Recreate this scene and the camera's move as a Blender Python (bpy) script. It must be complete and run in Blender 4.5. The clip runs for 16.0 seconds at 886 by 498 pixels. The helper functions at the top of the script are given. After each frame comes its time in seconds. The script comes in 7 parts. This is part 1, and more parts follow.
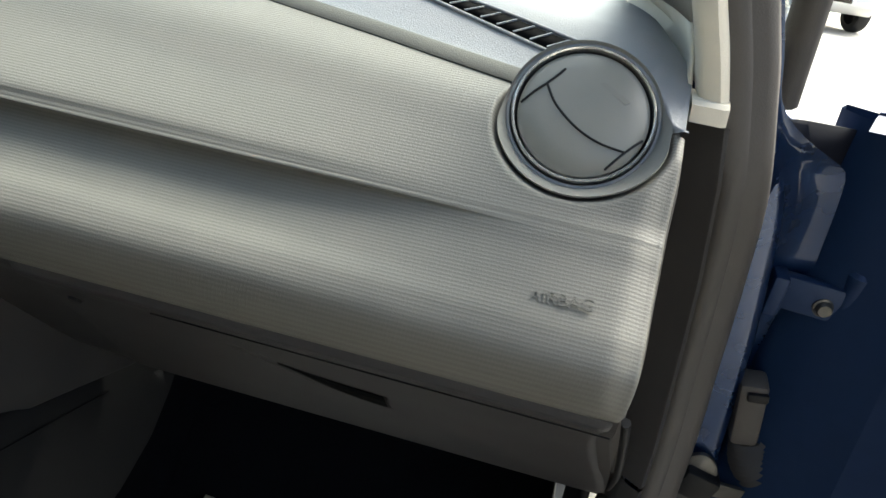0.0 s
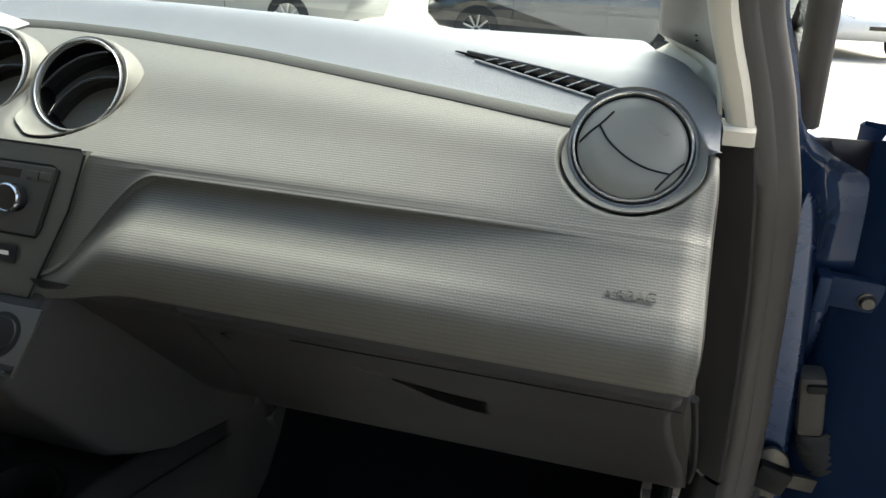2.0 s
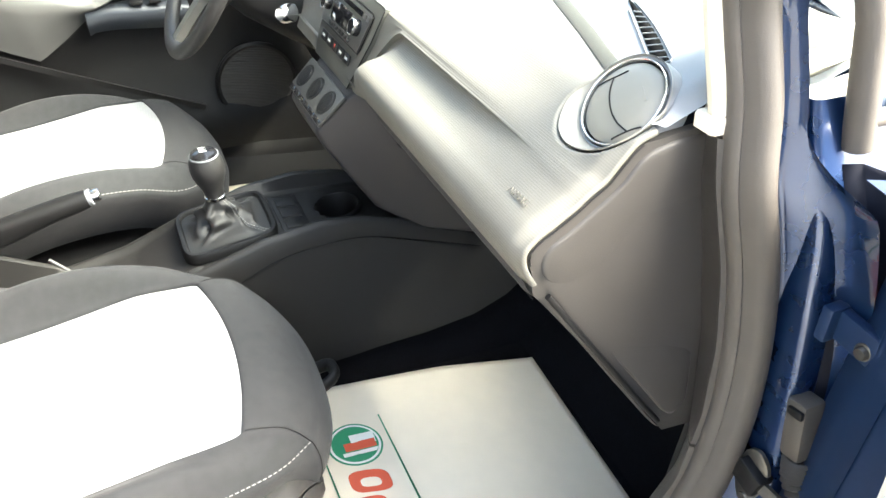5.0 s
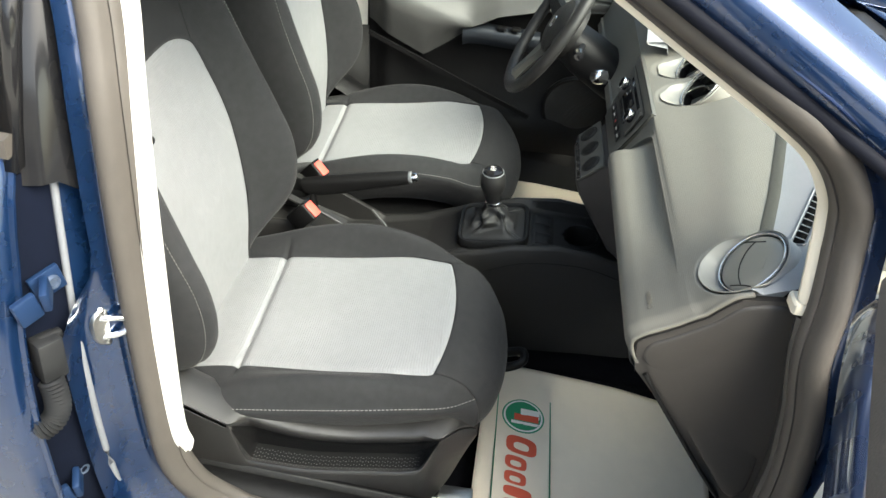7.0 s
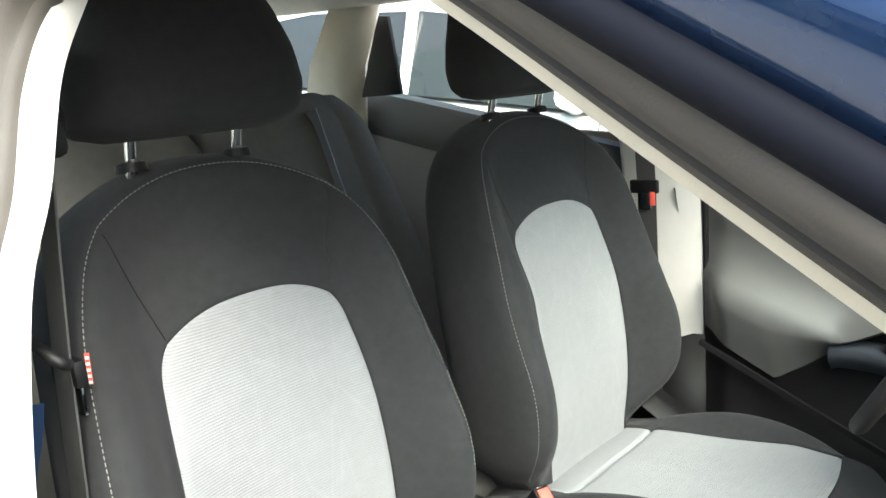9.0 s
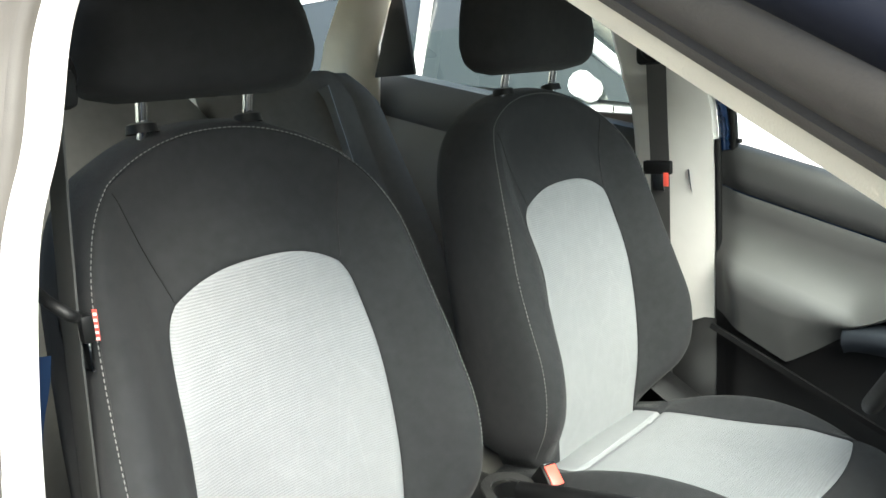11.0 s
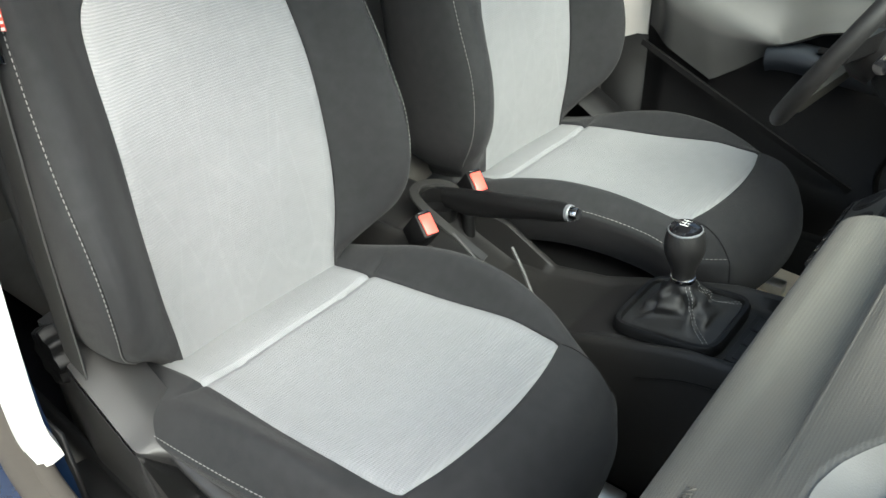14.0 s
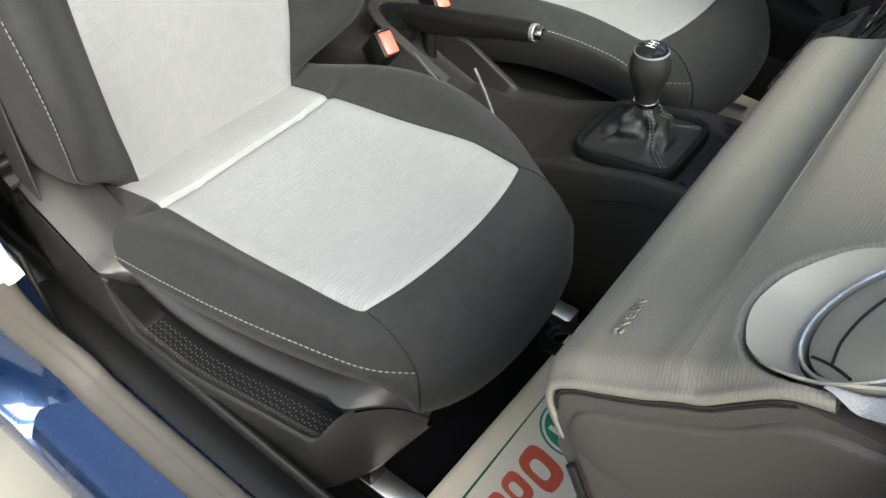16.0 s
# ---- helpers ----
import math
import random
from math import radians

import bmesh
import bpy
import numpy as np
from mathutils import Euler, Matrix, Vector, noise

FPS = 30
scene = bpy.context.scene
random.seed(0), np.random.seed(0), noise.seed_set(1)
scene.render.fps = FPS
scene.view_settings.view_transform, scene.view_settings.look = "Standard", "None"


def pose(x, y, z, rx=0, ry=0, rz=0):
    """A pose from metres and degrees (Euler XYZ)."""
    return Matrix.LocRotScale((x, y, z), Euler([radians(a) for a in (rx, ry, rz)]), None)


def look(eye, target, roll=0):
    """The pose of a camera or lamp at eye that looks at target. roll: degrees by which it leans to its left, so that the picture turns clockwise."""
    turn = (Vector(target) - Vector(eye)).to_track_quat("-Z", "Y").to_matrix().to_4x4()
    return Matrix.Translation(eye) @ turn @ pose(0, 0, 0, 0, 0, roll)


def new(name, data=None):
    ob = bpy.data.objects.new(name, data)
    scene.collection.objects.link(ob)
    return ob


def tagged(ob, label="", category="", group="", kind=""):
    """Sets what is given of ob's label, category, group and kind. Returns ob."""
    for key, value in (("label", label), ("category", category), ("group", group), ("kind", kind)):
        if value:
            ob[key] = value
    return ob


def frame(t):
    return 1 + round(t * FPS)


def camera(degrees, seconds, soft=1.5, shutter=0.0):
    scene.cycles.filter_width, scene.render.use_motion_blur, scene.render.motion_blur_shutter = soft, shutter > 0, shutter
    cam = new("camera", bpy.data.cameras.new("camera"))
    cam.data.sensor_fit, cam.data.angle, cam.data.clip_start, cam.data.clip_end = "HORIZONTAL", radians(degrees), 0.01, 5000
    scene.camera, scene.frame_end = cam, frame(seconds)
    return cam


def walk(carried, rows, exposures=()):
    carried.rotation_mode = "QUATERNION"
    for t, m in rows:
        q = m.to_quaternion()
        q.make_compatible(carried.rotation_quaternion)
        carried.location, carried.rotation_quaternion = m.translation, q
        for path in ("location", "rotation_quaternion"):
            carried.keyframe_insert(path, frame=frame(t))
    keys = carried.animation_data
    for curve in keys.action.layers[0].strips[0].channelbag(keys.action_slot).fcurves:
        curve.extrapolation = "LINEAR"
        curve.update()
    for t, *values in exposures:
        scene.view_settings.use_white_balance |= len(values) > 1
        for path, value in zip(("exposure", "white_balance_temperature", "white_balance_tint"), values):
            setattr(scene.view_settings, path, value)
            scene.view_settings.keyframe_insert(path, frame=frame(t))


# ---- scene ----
cam = camera(59.2, 16.0)
PATH = [
    (0, (0.602, 0.201, 1.147), (0.32, 1.878, 0.095), 8.8),
    (0.5, (0.553, 0.207, 1.164), (0.308, 1.896, 0.121), 6.6),
    (1, (0.528, 0.16, 1.187), (0.203, 1.86, 0.185), 3.9),
    (1.5, (0.562, 0.128, 1.184), (0.225, 1.851, 0.225), 3.0),
    (2, (0.605, 0.08, 1.174), (0.151, 1.798, 0.257), 1.6),
    (2.5, (0.682, 0.06, 1.132), (0.096, 1.731, 0.203), 0.9),
    (3, (0.774, 0.11, 1.055), (0.038, 1.742, 0.163), 3.5),
    (3.5, (0.842, 0.194, 1.008), (-0.198, 1.646, 0.108), 3.1),
    (4, (0.906, 0.275, 1.012), (-0.471, 1.359, 0.047), 0.6),
    (4.2, (0.935, 0.304, 1.024), (-0.544, 1.207, 0.027), -1.3),
    (6.3, (1.597, 0.165, 1.709), (0.068, 0.571, 0.484), 3.4),
    (6.5, (1.592, 0.214, 1.688), (0.029, 0.464, 0.466), 3.8),
    (7, (1.479, 0.377, 1.603), (-0.095, 0.25, 0.377), 3.4),
    (7.5, (1.319, 0.529, 1.552), (-0.17, -0.035, 0.342), 0.5),
    (8, (1.151, 0.646, 1.437), (-0.384, -0.254, 0.524), 0.5),
    (8.5, (1.008, 0.651, 1.378), (-0.512, -0.487, 0.751), -3.2),
    (9, (0.922, 0.679, 1.31), (-0.507, -0.659, 0.902), -5.2),
    (9.2, (0.897, 0.687, 1.304), (-0.5, -0.701, 0.953), -5.1),
    (11.3, (0.927, 0.673, 1.269), (-0.484, -0.667, 0.805), -4.1),
    (11.5, (0.929, 0.669, 1.265), (-0.486, -0.648, 0.753), -3.9),
    (12, (0.931, 0.672, 1.26), (-0.479, -0.605, 0.645), -3.2),
    (12.5, (0.93, 0.681, 1.257), (-0.466, -0.547, 0.519), -2.5),
    (13, (0.934, 0.68, 1.254), (-0.443, -0.511, 0.427), -2.1),
    (13.5, (0.937, 0.687, 1.246), (-0.411, -0.446, 0.298), -1.5),
    (14, (0.931, 0.701, 1.257), (-0.355, -0.391, 0.183), -2.2),
    (14.5, (0.933, 0.702, 1.254), (-0.314, -0.317, 0.068), -1.7),
    (15, (0.932, 0.703, 1.251), (-0.271, -0.258, -0.026), -1.0),
    (15.5, (0.931, 0.702, 1.25), (-0.232, -0.199, -0.105), -0.4),
    (16, (0.931, 0.7, 1.249), (-0.196, -0.146, -0.17), 0.3),
]
EXPOSURES = [(0.0, 2.3, 6300, 2), (1.0, 2.1, 6300, 2), (2.5, 2.3, 6300, 2), (3.0, 4.05, 6450, 5), (3.5, 4.5, 6400, 6), (4.2, 4.5, 6500, 4), (6.3, 2.8, 6500, 3), (7.0, 2.42, 6350, 2), (7.5, 2.15, 6250, 2), (8.0, 2.25, 6150, 2), (9.0, 2.5, 6100, 1), (11.5, 2.4, 6000, 0), (12.5, 2.2, 5950, 0), (14.5, 2.15, 6100, 2), (16.0, 2.3, 6300, 4)]
CABIN = Matrix.Translation((0, 0.27, 0.585)) @ pose(0, 0, 0, 7) @ Matrix.Translation((0, -0.27, -0.585))
walk(cam, [(t, CABIN @ look(eye, target, roll)) for t, eye, target, roll in PATH], EXPOSURES)

# ---- light and world ----
world = bpy.data.worlds.new("World")
scene.world = world
world.use_nodes = True
wn = world.node_tree.nodes
sky = wn.new("ShaderNodeTexSky")
sky.sky_type = "NISHITA"
sky.sun_disc = False
SUN_EL, SUN_ROT = radians(50), radians(34)
sky.sun_elevation, sky.sun_rotation = SUN_EL, SUN_ROT
sky.air_density, sky.dust_density, sky.ozone_density = 1.0, 7.0, 0.6
bg = wn["Background"]
bg.inputs["Strength"].default_value = 0.115
world.node_tree.links.new(sky.outputs[0], bg.inputs[0])
sun = new("sun", bpy.data.lights.new("sun", "SUN"))
sun.data.energy, sun.data.angle, sun.data.color = 1.5, radians(45), (1.0, 0.98, 0.94)
sun_dir = Vector((math.cos(SUN_EL) * math.sin(SUN_ROT), math.cos(SUN_EL) * math.cos(SUN_ROT), math.sin(SUN_EL)))
sun.matrix_world = look(sun_dir * 30, (0, 0, 0))


# ---- materials ----
def mat(name, color, rough=0.5, metal=0.0, var=0.12, vscale=40.0, bump=0.0, bscale=400.0, coat=0.0, spec=0.5):
    m = bpy.data.materials.new(name)
    m.use_nodes = True
    nt = m.node_tree
    b = nt.nodes["Principled BSDF"]
    b.inputs["Roughness"].default_value = rough
    b.inputs["Metallic"].default_value = metal
    b.inputs["Coat Weight"].default_value = coat
    b.inputs["Coat Roughness"].default_value = 0.04
    b.inputs["Specular IOR Level"].default_value = spec
    tc = nt.nodes.new("ShaderNodeTexCoord")
    n1 = nt.nodes.new("ShaderNodeTexNoise")
    n1.inputs["Scale"].default_value = vscale
    n1.inputs["Detail"].default_value = 6
    nt.links.new(tc.outputs["Object"], n1.inputs["Vector"])
    n2 = nt.nodes.new("ShaderNodeTexNoise")
    n2.inputs["Scale"].default_value = vscale * 0.12
    n2.inputs["Detail"].default_value = 3
    nt.links.new(tc.outputs["Object"], n2.inputs["Vector"])
    add = nt.nodes.new("ShaderNodeMath")
    add.operation = "ADD"
    nt.links.new(n1.outputs["Fac"], add.inputs[0])
    nt.links.new(n2.outputs["Fac"], add.inputs[1])
    ramp = nt.nodes.new("ShaderNodeMapRange")
    ramp.inputs["From Min"].default_value = 0.6
    ramp.inputs["From Max"].default_value = 1.4
    ramp.inputs["To Min"].default_value = 1 - var
    ramp.inputs["To Max"].default_value = 1 + var
    nt.links.new(add.outputs[0], ramp.inputs["Value"])
    mul = nt.nodes.new("ShaderNodeVectorMath")
    mul.operation = "SCALE"
    mul.inputs[0].default_value = color[:3]
    nt.links.new(ramp.outputs[0], mul.inputs["Scale"])
    nt.links.new(mul.outputs[0], b.inputs["Base Color"])
    rr = nt.nodes.new("ShaderNodeMapRange")
    rr.inputs["To Min"].default_value = max(0.02, rough - 0.06)
    rr.inputs["To Max"].default_value = min(1.0, rough + 0.06)
    nt.links.new(n2.outputs["Fac"], rr.inputs["Value"])
    nt.links.new(rr.outputs[0], b.inputs["Roughness"])
    if bump:
        n3 = nt.nodes.new("ShaderNodeTexNoise")
        n3.inputs["Scale"].default_value = bscale
        n3.inputs["Detail"].default_value = 2
        nt.links.new(tc.outputs["Object"], n3.inputs["Vector"])
        bp = nt.nodes.new("ShaderNodeBump")
        bp.inputs["Strength"].default_value = bump
        bp.inputs["Distance"].default_value = 0.001
        nt.links.new(n3.outputs["Fac"], bp.inputs["Height"])
        nt.links.new(bp.outputs[0], b.inputs["Normal"])
    return m


def ribbed(m, axis, pitch, depth=0.4, cross=None, tint=0.0):
    """Adds fine parallel ribs along a direction (and a second set across it) to a material's relief."""
    nt = m.node_tree
    b = nt.nodes["Principled BSDF"]
    tc = nt.nodes["Texture Coordinate"]

    def wave(ax, p):
        dot = nt.nodes.new("ShaderNodeVectorMath")
        dot.operation = "DOT_PRODUCT"
        dot.inputs[1].default_value = [a * 2 * math.pi / p for a in ax]
        nt.links.new(tc.outputs["Object"], dot.inputs[0])
        s = nt.nodes.new("ShaderNodeMath")
        s.operation = "SINE"
        nt.links.new(dot.outputs["Value"], s.inputs[0])
        return s.outputs[0]

    h = wave(axis, pitch)
    if cross:
        w2 = wave(cross[0], cross[1])
        mm = nt.nodes.new("ShaderNodeMath")
        mm.operation = "MULTIPLY_ADD"
        mm.inputs[1].default_value = cross[2]
        nt.links.new(w2, mm.inputs[0])
        nt.links.new(h, mm.inputs[2])
        h = mm.outputs[0]
    bp = nt.nodes.new("ShaderNodeBump")
    bp.inputs["Strength"].default_value = depth
    bp.inputs["Distance"].default_value = pitch * 0.25
    nt.links.new(h, bp.inputs["Height"])
    old = b.inputs["Normal"].links
    if old:
        nt.links.new(old[0].from_socket, bp.inputs["Normal"])
    nt.links.new(bp.outputs[0], b.inputs["Normal"])
    if tint:
        src = b.inputs["Base Color"].links[0].from_socket
        mr = nt.nodes.new("ShaderNodeMapRange")
        mr.inputs["From Min"].default_value = -1
        mr.inputs["To Min"].default_value = 1 - tint
        mr.inputs["To Max"].default_value = 1 + tint
        nt.links.new(h, mr.inputs["Value"])
        sc = nt.nodes.new("ShaderNodeVectorMath")
        sc.operation = "SCALE"
        nt.links.new(src, sc.inputs[0])
        nt.links.new(mr.outputs[0], sc.inputs["Scale"])
        nt.links.new(sc.outputs[0], b.inputs["Base Color"])
    return m


def glass(name, tint=(0.86, 0.93, 0.88), rough=0.0):
    m = bpy.data.materials.new(name)
    m.use_nodes = True
    nt = m.node_tree
    for n in list(nt.nodes):
        if n.type != "OUTPUT_MATERIAL":
            nt.nodes.remove(n)
    out = nt.nodes["Material Output"]
    tr = nt.nodes.new("ShaderNodeBsdfTransparent")
    tr.inputs[0].default_value = (*tint, 1)
    gl = nt.nodes.new("ShaderNodeBsdfGlossy")
    gl.inputs["Roughness"].default_value = rough
    lw = nt.nodes.new("ShaderNodeLayerWeight")
    lw.inputs["Blend"].default_value = 0.5
    pw = nt.nodes.new("ShaderNodeMath")
    pw.operation = "POWER"
    pw.inputs[1].default_value = 4.0
    nt.links.new(lw.outputs["Facing"], pw.inputs[0])
    fr = nt.nodes.new("ShaderNodeMath")
    fr.operation = "MULTIPLY_ADD"
    fr.inputs[1].default_value = 0.75
    fr.inputs[2].default_value = 0.06
    nt.links.new(pw.outputs[0], fr.inputs[0])
    mx = nt.nodes.new("ShaderNodeMixShader")
    nt.links.new(fr.outputs[0], mx.inputs[0])
    nt.links.new(tr.outputs[0], mx.inputs[1])
    nt.links.new(gl.outputs[0], mx.inputs[2])
    nt.links.new(mx.outputs[0], out.inputs[0])
    return m


M_PAINT = mat("blue_paint", (0.007, 0.026, 0.082), 0.28, 0.65, 0.04, 300, coat=1.0)
M_PAINTIN = mat("blue_inner_paint", (0.010, 0.026, 0.070), 0.45, 0.2, 0.08, 60, spec=0.3)
M_FAB = mat("charcoal_fabric", (0.0245, 0.0250, 0.0263), 0.92, 0, 0.18, 60, 0.5, 1500, spec=0.18)
fab = M_FAB.node_tree.nodes["Principled BSDF"]
fab.inputs["Sheen Weight"].default_value = 0.06
fab.inputs["Sheen Roughness"].default_value = 0.4
M_INS = ribbed(mat("grey_insert_fabric", (0.232, 0.236, 0.243), 0.92, 0, 0.05, 50, 0.3, 1800, spec=0.2), (0, 0.6, 0.8), 0.0034, 0.35, ((1, 0.1, 0), 0.0025, 0.35), 0.035)
M_PAD = mat("dash_upper_pad", (0.200, 0.206, 0.216), 0.44, 0, 0.06, 30, 0.55, 900)
M_LOW = ribbed(mat("dash_woven_pad", (0.128, 0.123, 0.105), 0.55, 0, 0.05, 30, 0.3, 1500), (0, 0.6, 0.8), 0.0027, 0.10, ((1, 0.15, -0.1), 0.0027, 0.25), 0.09)
M_BAND = mat("dash_band", (0.048, 0.047, 0.037), 0.65, 0, 0.06, 40, 0.4, 900)
M_DUP = mat("door_upper_pad", (0.034, 0.0345, 0.034), 0.42, 0, 0.06, 30, 0.4, 900)
M_VAL = mat("valance_grey", (0.026, 0.0256, 0.0252), 0.36, 0, 0.06, 30, 0.35, 1100)
M_DGREY = mat("dark_grey_plastic", (0.013, 0.0128, 0.0128), 0.50, 0, 0.06, 30, 0.35, 1100, spec=0.3)
M_CONS = mat("console_grey", (0.019, 0.0185, 0.018), 0.48, 0, 0.06, 30, 0.35, 1100, spec=0.3)
M_LID = mat("glovebox_grey", (0.036, 0.034, 0.034), 0.50, 0, 0.06, 30, 0.35, 1100, spec=0.35)
M_ENDC = mat("end_cover_grey", (0.040, 0.037, 0.034), 0.48, 0, 0.06, 30, 0.35, 1100, spec=0.35)
M_BLACK = mat("black_plastic", (0.006, 0.006, 0.0062), 0.5, 0, 0.1, 40, 0.3, 1000, spec=0.25)
M_GLOSS = mat("gloss_black", (0.010, 0.010, 0.011), 0.12, 0, 0.05, 40)
M_RUB = mat("rubber_seal", (0.060, 0.053, 0.046), 0.62, 0, 0.10, 40, 0.2, 700)
M_BEIGE = mat("beige_trim", (0.62, 0.57, 0.46), 0.55, 0, 0.05, 30, 0.3, 900)
M_LINER = mat("headliner", (0.60, 0.58, 0.52), 0.9, 0, 0.05, 40, 0.4, 1200)
M_WTRIM = mat("pale_pillar_trim", (0.58, 0.57, 0.54), 0.5, 0, 0.04, 30)
M_CARPET = mat("carpet", (0.005, 0.005, 0.0065), 0.97, 0, 0.3, 200, 1.0, 1500, spec=0.1)
M_SEALER = mat("seam_sealer", (0.13, 0.137, 0.15), 0.8, 0, 0.1, 60)
M_BLACKM = mat("dull_black_rubber", (0.013, 0.0135, 0.0145), 0.55, 0, 0.1, 60, spec=0.4)
# hinge recess blue taken near-black for the shade between door and pillar
M_RECESS = mat("recess_shade_blue", (0.0025, 0.004, 0.010), 0.85, 0, 0.15, 60, spec=0.08)
M_HBOLT = mat("dull_blue_bolt", (0.10, 0.13, 0.19), 0.35, 0.6, 0.1, 60)
# darker copy of the beige trim, for the shaded sail panel
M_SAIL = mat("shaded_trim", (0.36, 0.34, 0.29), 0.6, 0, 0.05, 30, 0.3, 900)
M_RING = mat("satin_ring", (0.62, 0.61, 0.58), 0.24, 0.75, 0.04, 60)
M_PAPER = mat("paper_mat", (0.77, 0.685, 0.545), 0.8, 0, 0.05, 25, 0.1, 90)
M_CHROME = mat("chrome", (0.75, 0.75, 0.76), 0.12, 1.0, 0.04, 60)
M_STEEL = mat("zinc_steel", (0.55, 0.55, 0.53), 0.32, 1.0, 0.12, 120)
M_RED = mat("buckle_red", (0.80, 0.10, 0.07), 0.4, 0, 0.06, 60)
M_LEATH = mat("black_leather", (0.012, 0.012, 0.012), 0.55, 0, 0.12, 80, 0.6, 500)
M_THREAD = mat("pale_thread", (0.17, 0.17, 0.165), 0.85, 0, 0.1, 400)
M_SILVER = mat("silver_plastic", (0.20, 0.21, 0.22), 0.4, 0.3, 0.05, 40)
M_DOORG = mat("door_grey", (0.066, 0.067, 0.065), 0.45, 0, 0.05, 25, 0.3, 900)
# door grey lightened in place of window light on the rear panels
M_REARG = mat("brightened_door_grey", (0.145, 0.140, 0.125), 0.45, 0, 0.05, 25, 0.3, 900)
# charcoal seat fabric lightened to stand for daylight on the rear bench
M_FABR = mat("brightened_fabric", (0.095, 0.091, 0.084), 0.92, 0, 0.1, 50, 0.3, 1800, spec=0.2)
M_BELT = mat("belt_webbing", (0.045, 0.045, 0.044), 0.6, 0, 0.08, 200)
M_GLASS = glass("window_glass")
M_PALEG = mat("pale_grey_vinyl", (0.50, 0.48, 0.43), 0.5, 0, 0.05, 30, 0.4, 800)
M_GREEN = mat("print_green", (0.03, 0.25, 0.12), 0.7, 0, 0.04, 60)
M_REDP = mat("print_red", (0.60, 0.10, 0.05), 0.7, 0, 0.04, 60)
M_WHITE = mat("white_print", (0.78, 0.77, 0.72), 0.7, 0, 0.03, 60)
M_YELLOW = mat("yellow_sticker", (0.75, 0.55, 0.03), 0.5, 0, 0.04, 60)
M_PAVE = mat("paving", (0.30, 0.287, 0.256), 0.85, 0, 0.2, 6, 0.5, 60)
M_WALL = mat("render_wall", (0.50, 0.46, 0.38), 0.85, 0, 0.12, 4, 0.3, 80)
M_TIRE = mat("tyre", (0.02, 0.02, 0.02), 0.8, 0, 0.1, 60)
M_ALLOY = mat("alloy", (0.6, 0.6, 0.6), 0.3, 0.9, 0.05, 60)
M_BRASS = mat("rusty_bolt", (0.30, 0.16, 0.06), 0.5, 0.8, 0.2, 300)


# ---- building helpers ----
# the cabin was laid out square to the seat cushions, which lean back by seven degrees
LEVEL = Matrix.Identity(4)
XF = LEVEL


def thing(name, at, label, category, group="", kind=""):
    ob = new(name)
    ob.empty_display_size = 0.05
    ob.location = XF @ Vector(at)
    return tagged(ob, label, category, group, kind)


def attach(ob, parent):
    if parent is not None:
        base = Vector((0, 0, 0))
        p = parent
        while p is not None:
            base += p.location
            p = p.parent
        ob.parent = parent
        if parent.type == "EMPTY":
            ob.matrix_parent_inverse = Matrix.Translation(-base)
    return ob


def mesh(name, verts, faces, m, parent=None, label="", smooth=True, sharp=40):
    me = bpy.data.meshes.new(name)
    me.from_pydata([tuple(map(float, v)) for v in verts], [], faces)
    me.transform(XF)
    me.update()
    me.materials.append(m)
    if smooth:
        me.shade_smooth()
        if sharp:
            me.set_sharp_from_angle(angle=radians(sharp))
    ob = new(name, me)
    if label:
        ob["label"] = label
    return attach(ob, parent)


def part(name, bm, m, parent=None, label="", smooth=True, sharp=40):
    bmesh.ops.recalc_face_normals(bm, faces=bm.faces)
    me = bpy.data.meshes.new(name)
    bm.to_mesh(me)
    bm.free()
    me.transform(XF)
    me.materials.append(m)
    if smooth:
        me.shade_smooth()
        me.set_sharp_from_angle(angle=radians(sharp))
    ob = new(name, me)
    if label:
        ob["label"] = label
    return attach(ob, parent)


def grid_faces(nu, nv, cu=False, cv=False, o=0):
    f = []
    for i in range(nu if cu else nu - 1):
        for j in range(nv if cv else nv - 1):
            a, b = i, (i + 1) % nu
            c, d = j, (j + 1) % nv
            f.append((o + a * nv + c, o + b * nv + c, o + b * nv + d, o + a * nv + d))
    return f


def loft(name, P, m, parent=None, cu=False, cv=False, caps=False, label="", sharp=40, solid=0.0):
    P = np.asarray(P, float)
    nu, nv = P.shape[:2]
    f = grid_faces(nu, nv, cu, cv)
    if caps and cv:
        f.append(tuple(range(nv))[::-1])
        f.append(tuple((nu - 1) * nv + j for j in range(nv)))
    bm = bmesh.new()
    vs = [bm.verts.new(p) for p in P.reshape(-1, 3)]
    for q in f:
        if len({tuple(np.round(P.reshape(-1, 3)[k], 7)) for k in q}) > 2:
            bm.faces.new([vs[k] for k in q])
    bmesh.ops.remove_doubles(bm, verts=bm.verts, dist=1e-6)
    ob = part(name, bm, m, parent, label, True, sharp)
    if solid:
        md = ob.modifiers.new("thickness", "SOLIDIFY")
        md.thickness = solid
        md.offset = 0
    return ob


def box_bm(c, s, bev=0.003, rot=None, seg=2):
    bm = bmesh.new()
    bmesh.ops.create_cube(bm, size=1)
    bmesh.ops.scale(bm, vec=s, verts=bm.verts)
    if bev:
        bmesh.ops.bevel(bm, geom=list(bm.edges), offset=bev, segments=seg, affect="EDGES", profile=0.5)
    if rot is not None:
        bmesh.ops.transform(bm, matrix=rot.to_4x4(), verts=bm.verts)
    bmesh.ops.translate(bm, vec=c, verts=bm.verts)
    return bm


def box(name, c, s, m, parent=None, bev=0.003, rot=None, label="", seg=2):
    return part(name, box_bm(c, s, bev, rot, seg), m, parent, label)


